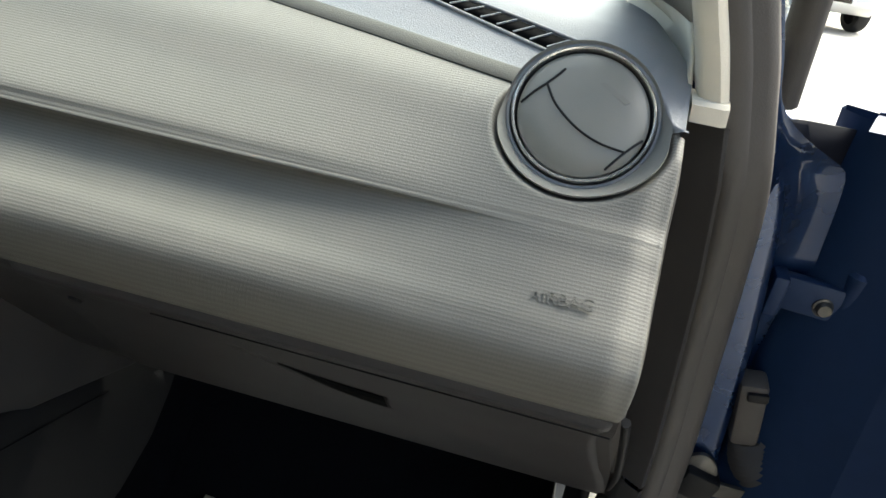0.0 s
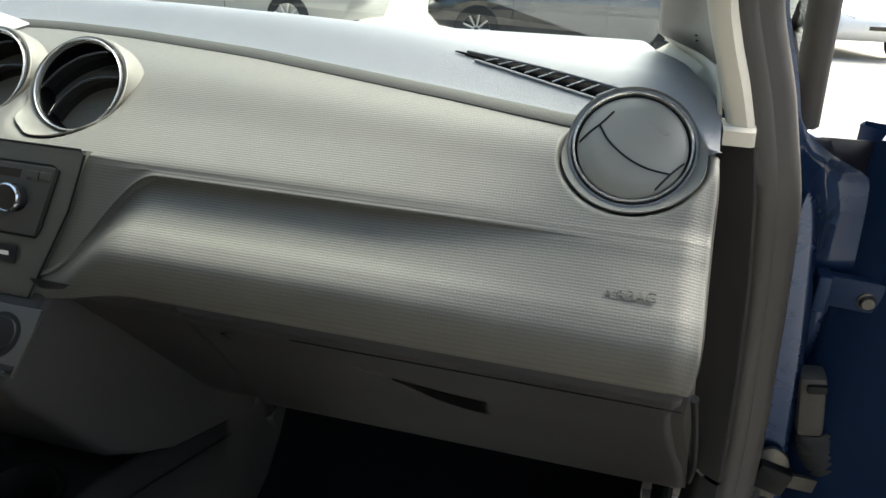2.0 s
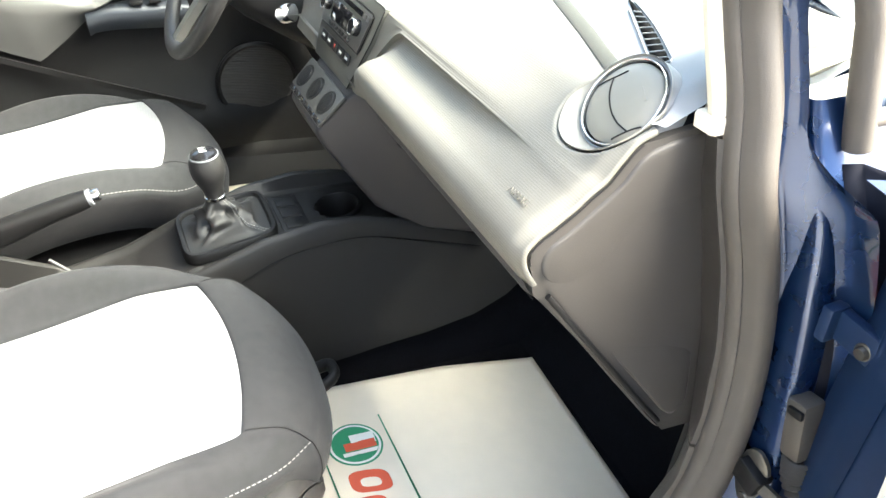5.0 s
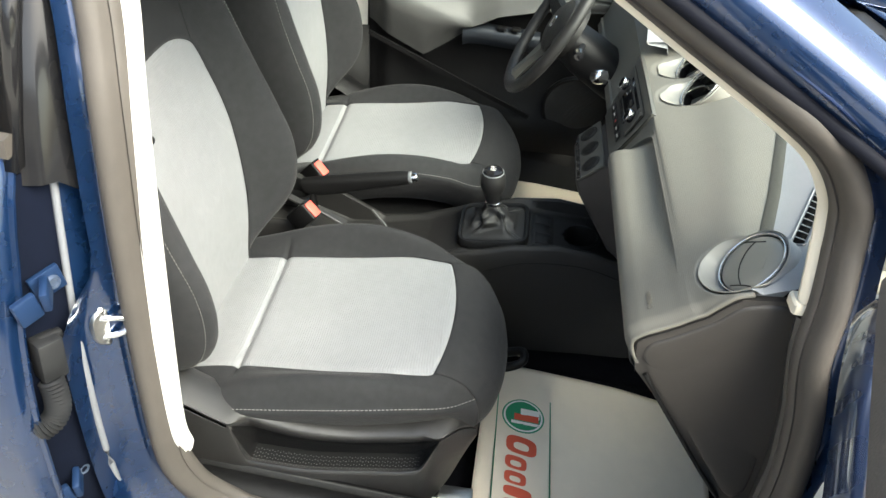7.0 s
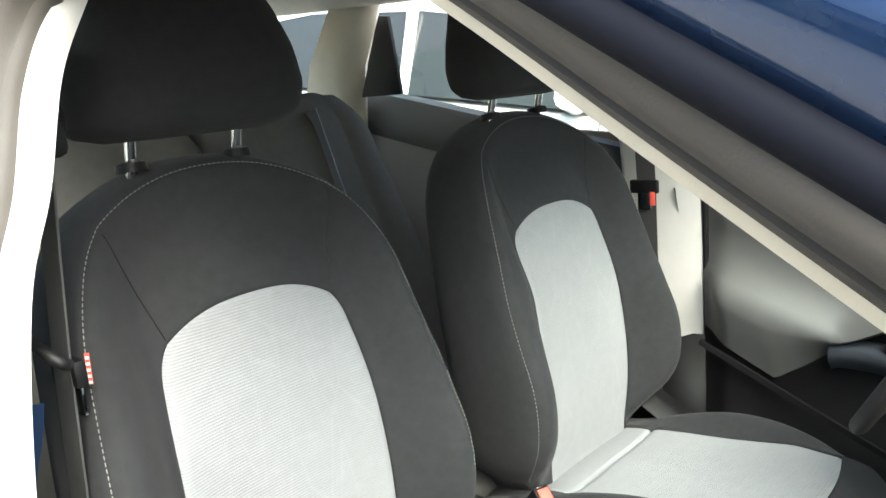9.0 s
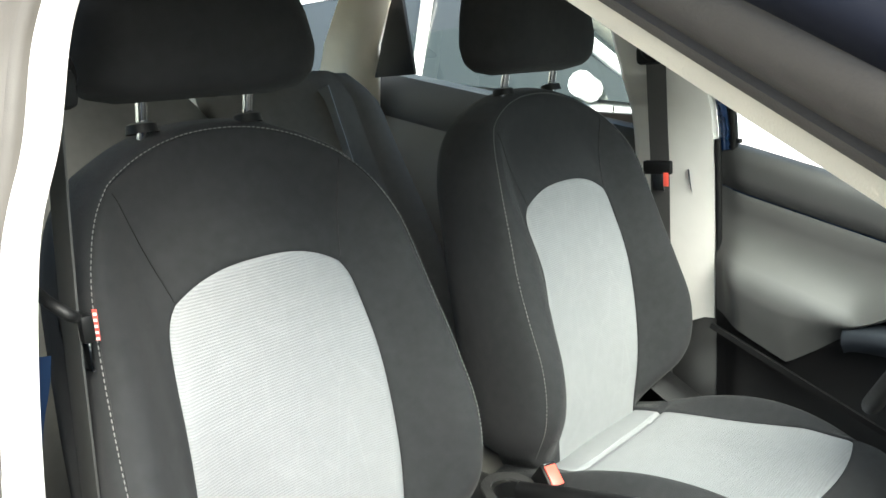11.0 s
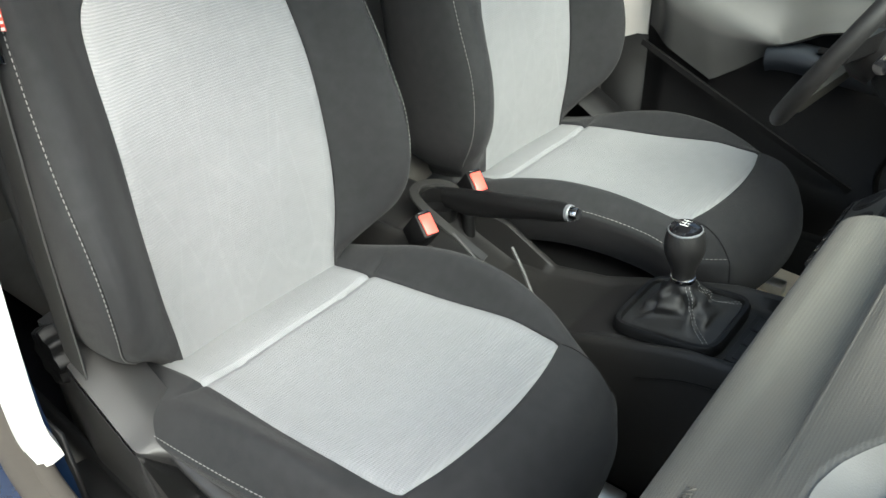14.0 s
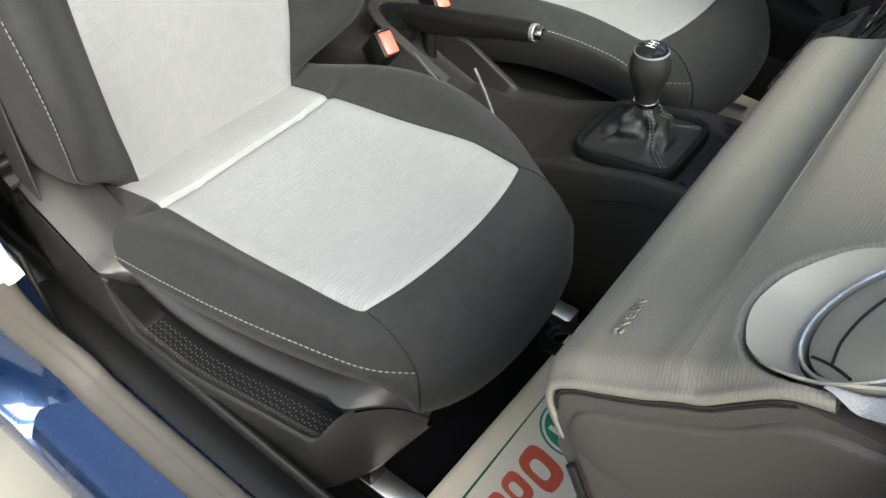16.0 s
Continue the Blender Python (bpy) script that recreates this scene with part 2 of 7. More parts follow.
def rotm(rx=0, ry=0, rz=0):
    return Euler([radians(a) for a in (rx, ry, rz)]).to_matrix()


def catmull(pts, n):
    """A smooth curve through the points, n steps a span."""
    p = np.asarray(pts, float)
    q = np.vstack([2 * p[0] - p[1], p, 2 * p[-1] - p[-2]])
    out = []
    for i in range(1, len(q) - 2):
        for t in np.linspace(0, 1, n, endpoint=False):
            a, b, c, d = q[i - 1], q[i], q[i + 1], q[i + 2]
            out.append(0.5 * (2 * b + (c - a) * t + (2 * a - 5 * b + 4 * c - d) * t * t + (3 * b - a - 3 * c + d) * t ** 3))
    out.append(p[-1])
    return np.array(out)


def sweep(name, path, prof, m, parent=None, up=(0, 0, 1), closed=False, label="", caps=True, sharp=50):
    """Sweeps a closed outline (side, up) along a path."""
    path = np.asarray(path, float)
    n = len(path)
    rings = []
    for i in range(n):
        a = path[(i - 1) % n] if (closed or i > 0) else path[i]
        b = path[(i + 1) % n] if (closed or i < n - 1) else path[i]
        t = b - a
        t = t / (np.linalg.norm(t) + 1e-12)
        u = np.array(up[i] if np.ndim(up) == 2 else up, float)
        s = np.cross(t, u)
        s = s / (np.linalg.norm(s) + 1e-12)
        u = np.cross(s, t)
        rings.append([path[i] + s * px + u * pz for px, pz in prof])
    return loft(name, rings, m, parent, closed, True, caps and not closed, label, sharp)


def circle(r, n=12, ry=None):
    return [(r * math.cos(2 * math.pi * k / n), (ry or r) * math.sin(2 * math.pi * k / n)) for k in range(n)]


def tube(name, path, r, m, parent=None, n=12, closed=False, label="", up=(0.13, 0.31, 0.94)):
    return sweep(name, path, circle(r, n), m, parent, up, closed, label)


def lathe(name, prof, origin, axis, m, parent=None, n=40, label="", sharp=35):
    """Turns a profile of (radius, height) about an axis."""
    q = Vector(axis).to_track_quat("Z", "Y").to_matrix()
    rings = []
    for r, h in prof:
        rings.append([np.array(origin) + np.array(q @ Vector((r * math.cos(2 * math.pi * k / n), r * math.sin(2 * math.pi * k / n), h))) for k in range(n)])
    return loft(name, rings, m, parent, False, True, False, label, sharp)


def plate(name, pts, thick, m, parent=None, bev=0.002, label="", seg=2):
    """A flat outline (3D points in one plane) given thickness along its normal."""
    bm = bmesh.new()
    vs = [bm.verts.new(p) for p in pts]
    f = bm.faces.new(vs)
    f.normal_update()
    nrm = f.normal.copy()
    r = bmesh.ops.extrude_face_region(bm, geom=[f])
    bmesh.ops.translate(bm, vec=nrm * thick, verts=[g for g in r["geom"] if isinstance(g, bmesh.types.BMVert)])
    if bev:
        bmesh.ops.bevel(bm, geom=[e for e in bm.edges if e.calc_face_angle(0) > 0.7], offset=bev, segments=seg, affect="EDGES", profile=0.5)
    return part(name, bm, m, parent, label)


def interp(x, xs, ys):
    return np.interp(x, xs, ys)


def smooth01(x, a, b):
    t = np.clip((np.asarray(x, float) - a) / (b - a), 0, 1)
    return t * t * (3 - 2 * t)


def dashes(name, path, length, gap, r, m, parent=None, label=""):
    """Stitches along a path, in one mesh."""
    path = np.asarray(path, float)
    seg = np.linalg.norm(np.diff(path, axis=0), axis=1)
    cum = np.concatenate([[0], np.cumsum(seg)])
    verts, faces = [], []
    s = 0.0
    while s + length < cum[-1]:
        ends = []
        for q in (s, s + length):
            ends.append(np.array([np.interp(q, cum, path[:, k]) for k in range(3)]))
        t = ends[1] - ends[0]
        t /= np.linalg.norm(t) + 1e-12
        a = np.cross(t, (0.3, 0.5, 0.8))
        a /= np.linalg.norm(a)
        b = np.cross(t, a)
        o = len(verts)
        for k, sc in ((0, 0.5), (0.25, 1), (0.75, 1), (1, 0.5)):
            c = ends[0] + (ends[1] - ends[0]) * k
            for g in range(5):
                an = 2 * math.pi * g / 5
                verts.append(c + (a * math.cos(an) + b * math.sin(an)) * r * sc)
        faces += grid_faces(4, 5, False, True, o)
        faces += [tuple(o + g for g in range(5))[::-1], tuple(o + 15 + g for g in range(5))]
        s += length + gap
    return mesh(name, verts, faces, m, parent, label)


def text(name, body, size, m, pose_m, parent=None, depth=0.0006, label=""):
    cu = bpy.data.curves.new(name, "FONT")
    cu.body, cu.size, cu.extrude, cu.align_x, cu.align_y = body, size, depth, "CENTER", "CENTER"
    tmp = bpy.data.objects.new(name, cu)
    scene.collection.objects.link(tmp)
    me = bpy.data.meshes.new_from_object(tmp.evaluated_get(bpy.context.evaluated_depsgraph_get()))
    bpy.data.objects.remove(tmp)
    me.transform(XF @ pose_m)
    me.materials.clear()
    me.materials.append(m)
    ob = new(name, me)
    if label:
        ob["label"] = label
    return attach(ob, parent)


def coons(bot, right, top, left):
    """Fills four edges: bot and top run the same way, left and right run from bot to top."""
    n, k = len(bot), len(left)
    s = np.linspace(0, 1, n)[None, :, None]
    t = np.linspace(0, 1, k)[:, None, None]
    b, tp, l, r = bot[None], top[None], left[:, None], right[:, None]
    bil = (1 - s) * (1 - t) * bot[0] + s * (1 - t) * bot[-1] + (1 - s) * t * top[0] + s * t * top[-1]
    return (1 - t) * b + t * tp + (1 - s) * l + s * r - bil


def smooth_curve(xs, ys):
    """A smooth function through (xs, ys), level beyond its ends."""
    xs, ys = np.asarray(xs, float), np.asarray(ys, float)
    m = np.gradient(ys, xs)

    def f(x):
        x = np.clip(np.asarray(x, float), xs[0], xs[-1])
        i = np.clip(np.searchsorted(xs, x, side="right") - 1, 0, len(xs) - 2)
        h = xs[i + 1] - xs[i]
        t = (x - xs[i]) / h
        return (ys[i] * (2 * t ** 3 - 3 * t ** 2 + 1) + m[i] * h * (t ** 3 - 2 * t ** 2 + t)
                + ys[i + 1] * (3 * t ** 2 - 2 * t ** 3) + m[i + 1] * h * (t ** 3 - t ** 2))
    return f


def even(path, n):
    """n points at even steps along a path."""
    path = np.asarray(path, float)
    cum = np.concatenate([[0], np.cumsum(np.linalg.norm(np.diff(path, axis=0), axis=1))])
    s = np.linspace(0, cum[-1], n)
    return np.stack([np.interp(s, cum, path[:, k]) for k in range(path.shape[1])], 1)


# ---- ground and surroundings ----
def ground():
    bm = bmesh.new()
    bmesh.ops.create_grid(bm, x_segments=40, y_segments=40, size=60)
    return tagged(part("ground", bm, M_PAVE), "pale concrete paving of a sunny car yard", "ground", kind="structure")


ground()


# ---- car body ----
RIGHT_LOOP = [(0.722, 0.06, 0.425), (0.724, -0.01, 0.455), (0.742, -0.052, 0.53), (0.746, -0.066, 0.64), (0.727, -0.062, 0.95), (0.704, -0.057, 1.15),
              (0.674, -0.063, 1.25), (0.644, -0.070, 1.345), (0.612, -0.040, 1.412), (0.597, 0.07, 1.435), (0.592, 0.20, 1.43), (0.600, 0.33, 1.395), (0.619, 0.42, 1.350), (0.648, 0.55, 1.274),
              (0.678, 0.68, 1.198), (0.667, 0.733, 1.152), (0.662, 0.764, 1.104), (0.663, 0.773, 1.07), (0.674, 0.775, 1.035), (0.693, 0.776, 0.98), (0.713, 0.774, 0.90), (0.728, 0.793, 0.80), (0.738, 0.803, 0.70), (0.745, 0.800, 0.60), (0.744, 0.785, 0.49),
              (0.732, 0.752, 0.395), (0.720, 0.69, 0.348), (0.715, 0.60, 0.338), (0.715, 0.36, 0.370)]


def closed_curve(pts, n):
    p = np.asarray(pts, float)
    q = np.vstack([p[-1:], p, p[:2]])
    out = []
    for i in range(1, len(q) - 2):
        for t in np.linspace(0, 1, n, endpoint=False):
            a, b, c, d = q[i - 1], q[i], q[i + 1], q[i + 2]
            out.append(0.5 * (2 * b + (c - a) * t + (2 * a - 5 * b + 4 * c - d) * t * t + (3 * b - a - 3 * c + d) * t ** 3))
    return np.array(out)


XF = CABIN
LOOP = closed_curve(RIGHT_LOOP, 8)
body = thing("hatchback", (0, 0, 0.2), "dark blue metallic hatchback body with beige headliner", "car")


def offset_loop(L, out, dx):
    """Moves the loop outwards in its own plane by out, and sideways by dx."""
    n = len(L)
    t = np.roll(L, -1, 0) - np.roll(L, 1, 0)
    t /= np.linalg.norm(t, axis=1)[:, None]
    side = np.stack([np.zeros(n), t[:, 2], -t[:, 1]], 1)
    side /= np.linalg.norm(side, axis=1)[:, None] + 1e-9
    o = np.asarray(out, float) * np.ones(n)
    d = np.asarray(dx, float) * np.ones(n)
    q = L - side * o[:, None]
    q[:, 0] += d
    return q


def mirror(P, s):
    P = np.array(P, float)
    P[..., 0] *= s
    return P


c0 = LOOP.mean(0)
if np.linalg.norm(offset_loop(LOOP, 0.05, 0) - c0, axis=1).mean() < np.linalg.norm(LOOP - c0, axis=1).mean():
    LOOP = LOOP[::-1].copy()

REAR_DOORS = []
M_NAVY = mat("dark_navy", (0.004, 0.005, 0.010), 0.7, 0, 0.1, 60, spec=0.15)
# rubber seal round both front door openings, and the painted flange outside it
for sgn, side in ((1, "right"), (-1, "left")):
    prof = [offset_loop(LOOP, o, d) for o, d in ((0.008, -0.006), (0.001, -0.003), (0.0, 0.005), (0.002, 0.012), (0.006, 0.016), (0.0085, 0.0145), (0.0105, 0.018), (0.013, 0.027), (0.019, 0.035), (0.028, 0.038), (0.036, 0.036), (0.0415, 0.030), (0.043, 0.020), (0.036, 0.0))]
    R = mirror(np.stack(prof, 1), sgn)
    loft("door_seal", R, M_RUB, body, True, True, label="brown-grey rubber door seal", sharp=60)
    up_zone = smooth01(LOOP[:, 2], 0.88, 0.97)
    lip = []
    for o, d in ((0.040, 0.022), (0.046, 0.022), (0.051, 0.028), (0.056, 0.036), (0.066, 0.044), (0.078, 0.060), (0.086, 0.080), (0.088, 0.105)):
        lip.append(offset_loop(LOOP, o * (1 - up_zone) + min(o, 0.058) * up_zone, d * (1 - up_zone) + min(d, 0.044) * up_zone))
    R = mirror(np.stack(lip, 1), sgn)
    loft("door_frame", R, M_PAINT, body, True, False, label="blue painted door opening flange", sharp=60)

# outer skin: roof, A-pillars, rear quarters
XF = LEVEL
xs = np.linspace(-1, 1, 41)


def roof_z(x, y):
    return 1.505 - 0.05 * np.abs(x / 0.62) ** 2.6 - 0.06 * smooth01(-y, 0.6, 1.5) - 0.06 * smooth01(y, 0.0, 0.30) ** 1.5


rows = []
for y in np.linspace(0.20, -1.42, 36):
    w = 0.630 - 0.06 * smooth01(-y, 0.5, 1.4)
    rows.append([(x * w, y + 0.06 * (1 - x * x) * smooth01(y, 0, 0.20), roof_z(x * w, y)) for x in xs])
loft("roof", rows, M_PAINT, body, solid=0.004, label="blue roof skin")
rows = [[(p[0] * 0.98, p[1], p[2] - 0.045) for p in r] for r in rows]
loft("headliner", rows, M_LINER, body, solid=0.006, label="beige cloth headliner")


XF = CABIN
A_OUT = catmull([(0.640, 0.16, 1.500), (0.652, 0.30, 1.478), (0.672, 0.42, 1.410), (0.691, 0.55, 1.334), (0.709, 0.68, 1.258), (0.728, 0.85, 1.155), (0.748, 1.05, 1.035), (0.765, 1.22, 0.935)], 8)
for sgn in (1, -1):
    # painted outer A-pillar
    pr = []
    for i, p in enumerate(A_OUT):
        pr.append([p + np.array(v) for v in ((-0.030, -0.004, -0.016), (-0.014, -0.008, -0.006), (-0.002, -0.006, 0.0), (0.005, 0.003, 0.010), (0.006, 0.012, 0.026), (-0.003, 0.022, 0.040), (-0.028, 0.040, 0.050), (-0.060, 0.060, 0.050))])
    loft("pillar", mirror(np.array(pr), sgn), M_PAINT, body, label="blue A-pillar", sharp=60)
    # dark strip added between the door seal and the painted pillar
    gut = mirror(np.array([p + np.array((-0.008, -0.012, -0.006)) for p in A_OUT[4:44]]), sgn)
    sweep("dark_strip", gut, circle(0.010, 12), M_NAVY, body, label="dark strip along the A-pillar")
    # pale trim on the inside of the A-pillar
    inn = catmull([(0.590, 0.20, 1.425), (0.598, 0.33, 1.390), (0.617, 0.42, 1.345), (0.646, 0.55, 1.269), (0.674, 0.68, 1.193), (0.662, 0.730, 1.150), (0.655, 0.760, 1.102), (0.656, 0.768, 1.07), (0.666, 0.770, 1.035), (0.679, 0.771, 0.999), (0.690, 0.772, 0.964)], 8)
    pr = []
    for p in inn:
        pr.append([p + np.array(v) for v in ((0.007, 0.016, 0.008), (0.0055, 0.000, 0.003), (0.001, -0.005, -0.002), (-0.010, -0.003, 0.000), (-0.016, 0.002, 0.002), (-0.0185, 0.012, 0.004), (-0.018, 0.03, 0.012))])
    loft("pillar_trim", mirror(np.array(pr), sgn), M_BEIGE, body, label="beige A-pillar trim", sharp=50)
    fb = [(0.671, 0.762), (0.694, 0.762), (0.698, 0.765), (0.700, 0.786), (0.671, 0.786)]
    loft("pillar_foot", mirror(np.array([[(x + dx, y + dy, z) for x, y in fb] for z, dx, dy in ((0.951, 0.0, 0.0), (0.964, -0.001, 0.0), (0.967, -0.002, 0.003))]), sgn), M_BEIGE, body, False, True, True, "beige pillar foot trim", sharp=40)
    # sail panel behind the pillar with shade put into its beige, the ledge under it, and the outer closing panel
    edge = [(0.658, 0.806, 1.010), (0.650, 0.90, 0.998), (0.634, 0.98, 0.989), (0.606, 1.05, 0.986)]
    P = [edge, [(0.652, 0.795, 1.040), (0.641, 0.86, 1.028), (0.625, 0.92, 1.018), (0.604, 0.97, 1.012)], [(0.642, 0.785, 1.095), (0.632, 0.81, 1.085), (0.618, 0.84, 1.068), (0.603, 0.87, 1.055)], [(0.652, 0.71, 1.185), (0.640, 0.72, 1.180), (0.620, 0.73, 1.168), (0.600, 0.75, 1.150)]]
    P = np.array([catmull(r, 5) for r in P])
    loft("corner_trim", mirror(P, sgn), M_SAIL, body, solid=0.004, label="beige corner trim panel darkened for its shade", sharp=70)
    for k in range(9):
        c = np.array((0.6335 + 0.0014 * k, 0.868 + 0.006 * k * 0.3, 1.056 - 0.0052 * k))
        h = 0.010 * math.sin(math.pi * (k + 1) / 10)
        tube("grille_slot", mirror(np.array([c - np.array((-0.10, 0.75, -0.15)) * h, c + np.array((-0.10, 0.75, -0.15)) * h]) - np.array((0.004, 0.006, 0.0)), sgn), 0.0009, M_BLACK, body, 5)
    ledge = [(0.668, 0.774, 0.962), (0.655, 0.85, 0.962), (0.640, 0.94, 0.960), (0.600, 1.06, 0.958)]
    P = np.array([catmull(edge, 5), catmull([(0.665, 0.790, 0.985), (0.662, 0.88, 0.980), (0.650, 0.96, 0.976), (0.620, 1.05, 0.975)], 5), catmull(ledge, 5)])
    loft("corner_trim", mirror(P, sgn), M_BEIGE, body, solid=0.003, label="beige ledge beside the dashboard", sharp=70)
    ys_ = np.linspace(0.785, 1.13, 12)
    loft("corner_trim", mirror(np.array([[(0.703 - 0.13 * (y - 0.785), y, z) for z in np.linspace(0.935, 0.978, 3)] for y in ys_]), sgn), M_BEIGE, body, solid=0.004)
    # vertical bar, quarter glass frame
    tube("window_bar", mirror(np.array([(0.755, 0.890, 0.940), (0.752, 0.885, 0.975), (0.745, 0.872, 1.06), (0.726, 0.845, 1.165)]), sgn), 0.015, M_RUB, body, label="brown rubber window bar")
    tube("window_bar", mirror(np.array([(0.728, 0.87, 1.165), (0.745, 1.00, 1.09), (0.765, 1.16, 0.99)]), sgn), 0.012, M_RUB, body)
    tube("window_bar", mirror(np.array([(0.757, 0.88, 0.970), (0.765, 1.02, 0.972), (0.77, 1.16, 0.978)]), sgn), 0.009, M_RUB, body)
    mesh("quarter_glass", mirror([(0.750, 0.885, 0.975), (0.764, 1.15, 0.985), (0.726, 0.855, 1.16)], sgn), [(0, 1, 2)], M_GLASS, body, smooth=False).visible_shadow = False
    # front wing and scuttle side
    XF = LEVEL
    rows = []
    for y in np.linspace(0.90, 2.15, 18):
        k = smooth01(y, 1.4, 2.15)
        e = 0.015 * (1 - k)
        rows.append([(0.755 - 0.10 * k, y, 0.985 + e - 0.14 * k), (0.800 - 0.10 * k, y, 0.965 + e - 0.14 * k), (0.835 - 0.10 * k, y, 0.90 - 0.12 * k), (0.850 - 0.10 * k, y, 0.74 - 0.08 * k), (0.845 - 0.10 * k, y, 0.60), (0.83 - 0.10 * k, y, 0.42), (0.80 - 0.10 * k, y, 0.26)])
    loft("wing", mirror(np.array(rows), sgn), M_PAINT, body, solid=0.003, label="blue front wing", sharp=60)
    XF = CABIN
    # hinge pillar face that the open door uncovers, and a dark panel added for the shade behind the wing's edge
    hx0 = smooth_curve((0.30, 0.456, 0.575, 0.69, 0.77, 0.836, 0.93, 1.0), (0.780, 0.770, 0.757, 0.750, 0.747, 0.742, 0.728, 0.705))
    hx1 = smooth_curve((0.30, 0.45, 0.60, 0.72, 0.80, 0.85, 0.885, 0.92, 1.0), (0.838, 0.828, 0.815, 0.804, 0.793, 0.785, 0.775, 0.757, 0.725))
    rows = []
    for z in np.linspace(0.30, 0.985, 40):
        a_, b_ = float(hx0(z)), float(hx1(z))
        yo = 0.846 - 0.04 * float(smooth01(0.50 - z, 0, 0.2))
        rows.append([(a_ - 0.03, yo + 0.012, z), (a_, yo + 0.003, z), (a_ + 0.010, yo, z), (b_ - 0.010, yo, z), (b_ - 0.003, yo + 0.003, z), (b_, yo + 0.010, z), (b_ + 0.002, yo + 0.05, z), (b_ + 0.006, yo + 0.13, z)])
    loft("hinge_pillar", mirror(np.array(rows), sgn), M_PAINT, body, label="blue hinge pillar", sharp=70)
    # added panel: blocks light and puts the gap's shade into its colour
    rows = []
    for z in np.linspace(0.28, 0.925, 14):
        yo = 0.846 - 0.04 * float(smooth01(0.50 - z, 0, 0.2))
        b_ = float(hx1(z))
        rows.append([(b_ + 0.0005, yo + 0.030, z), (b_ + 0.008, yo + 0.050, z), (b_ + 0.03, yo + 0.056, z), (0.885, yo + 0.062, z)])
    loft("wing_gap_panel", mirror(np.array(rows), sgn), M_NAVY, body, solid=0.003, label="dark panel added for the shaded gap behind the wing")
    # B-pillar: pale trim inside, painted jamb outside
    low = [(0.742, -0.068, 0.578), (0.748, -0.070, 0.66), (0.726, -0.058, 0.95), (0.696, -0.054, 1.15)] if sgn > 0 else [(0.738, -0.068, 0.585), (0.735, -0.070, 0.66), (0.711, -0.058, 0.95), (0.690, -0.054, 1.15)]
    strip = catmull(low + [(0.658, -0.060, 1.25), (0.627, -0.066, 1.35), (0.598, -0.045, 1.42)], 8)
    pr = []
    for p in strip:
        pr.append([p + np.array(v) for v in ((0.017, -0.012, 0), (0.015, 0.003, 0), (0.002, 0.007, 0), (-0.014, 0.004, 0), (-0.019, -0.02, 0), (-0.024, -0.17, 0), (0.0, -0.19, 0))])
    loft("pillar_trim", mirror(np.array(pr), sgn), M_WTRIM, body, label="pale B-pillar trim", sharp=50)
    if sgn < 0:
        # closed door's seal, and the door's painted frame with the window channel above it
        tube("door_seal", mirror(np.array([p + np.array((-0.010, 0.012, 0)) for p in strip if p[2] < 1.13]), sgn), 0.007, M_BLACK, body, 10, label="black door seal")
        up = [p for p in strip if p[2] > 1.08]
        tube("door_frame", mirror(np.array([p + np.array((0.010, 0.020, 0)) for p in up]), sgn), 0.013, M_PAINT, body, 12, label="blue window frame")
        tube("window_channel", mirror(np.array([p + np.array((0.010, 0.039, 0)) for p in up]), sgn), 0.009, M_BLACK, body, 10, label="black window channel")
    # jamb between two sealed seams, then the recess with the rear door's hinges
    seam_out = smooth_curve((0.30, 0.50, 0.62, 0.78, 0.90, 1.0, 1.09, 1.14), (0.798, 0.808, 0.821, 0.812, 0.796, 0.775, 0.754, 0.743))
    seam_in = smooth_curve((0.30, 0.50, 0.61, 0.784, 0.915, 1.05, 1.14), (0.752, 0.754, 0.757, 0.750, 0.736, 0.715, 0.700))
    rows, base, recess, l_out, l_in = [], [], [], [], []
    for z in np.linspace(0.30, 1.10, 28):
        a_, b_ = float(seam_in(z)), float(seam_out(z))
        zo = z - 0.055 * float(smooth01(z, 0.95, 1.10))
        base.append([(a_ - 0.035, -0.100, zo), (a_ - 0.020, -0.112, zo), (a_, -0.119, zo)])
        rows.append([(a_, -0.119, zo), (a_ + 0.006, -0.116, zo), (a_ + 0.3 * (b_ - a_), -0.125, zo + 0.3 * (z - zo)), (a_ + 0.7 * (b_ - a_), -0.139, zo + 0.7 * (z - zo)), (b_ - 0.006, -0.147, z), (b_, -0.153, z)])
        recess.append([(b_ - 0.001, -0.152, z), (b_ + 0.003, -0.160, z), (b_ + 0.03, -0.172, z), (b_ + 0.06, -0.196, z), (b_ + 0.085, -0.225, z), (b_ + 0.09, -0.28, z)])
        l_out.append((b_ - 0.002, -0.1495, z))
        l_in.append((a_ + 0.001, -0.1165, zo))
    loft("jamb_base", mirror(np.array(base), sgn), M_PAINTIN, body, label="dull blue strip under the seal", sharp=60)
    loft("jamb", mirror(np.array(rows), sgn), M_PAINT, body, label="blue painted B-pillar jamb", sharp=60)
    loft("hinge_recess", mirror(np.array(recess), sgn), M_RECESS, body, label="blue hinge recess coloured near-black for its shade", sharp=60)
    sweep("seam_sealer", mirror(np.array(l_out), sgn), circle(0.0048, 10), M_SEALER, body, label="grey sealed seam")
    sweep("seam_sealer", mirror(np.array(l_in), sgn), circle(0.0018, 8), M_SEALER, body)
    rows = []
    for z, x0 in ((1.085, 0.772), (1.15, 0.752), (1.25, 0.715), (1.39, 0.645)):
        k = 0.05 if z < 1.1 else 0.0
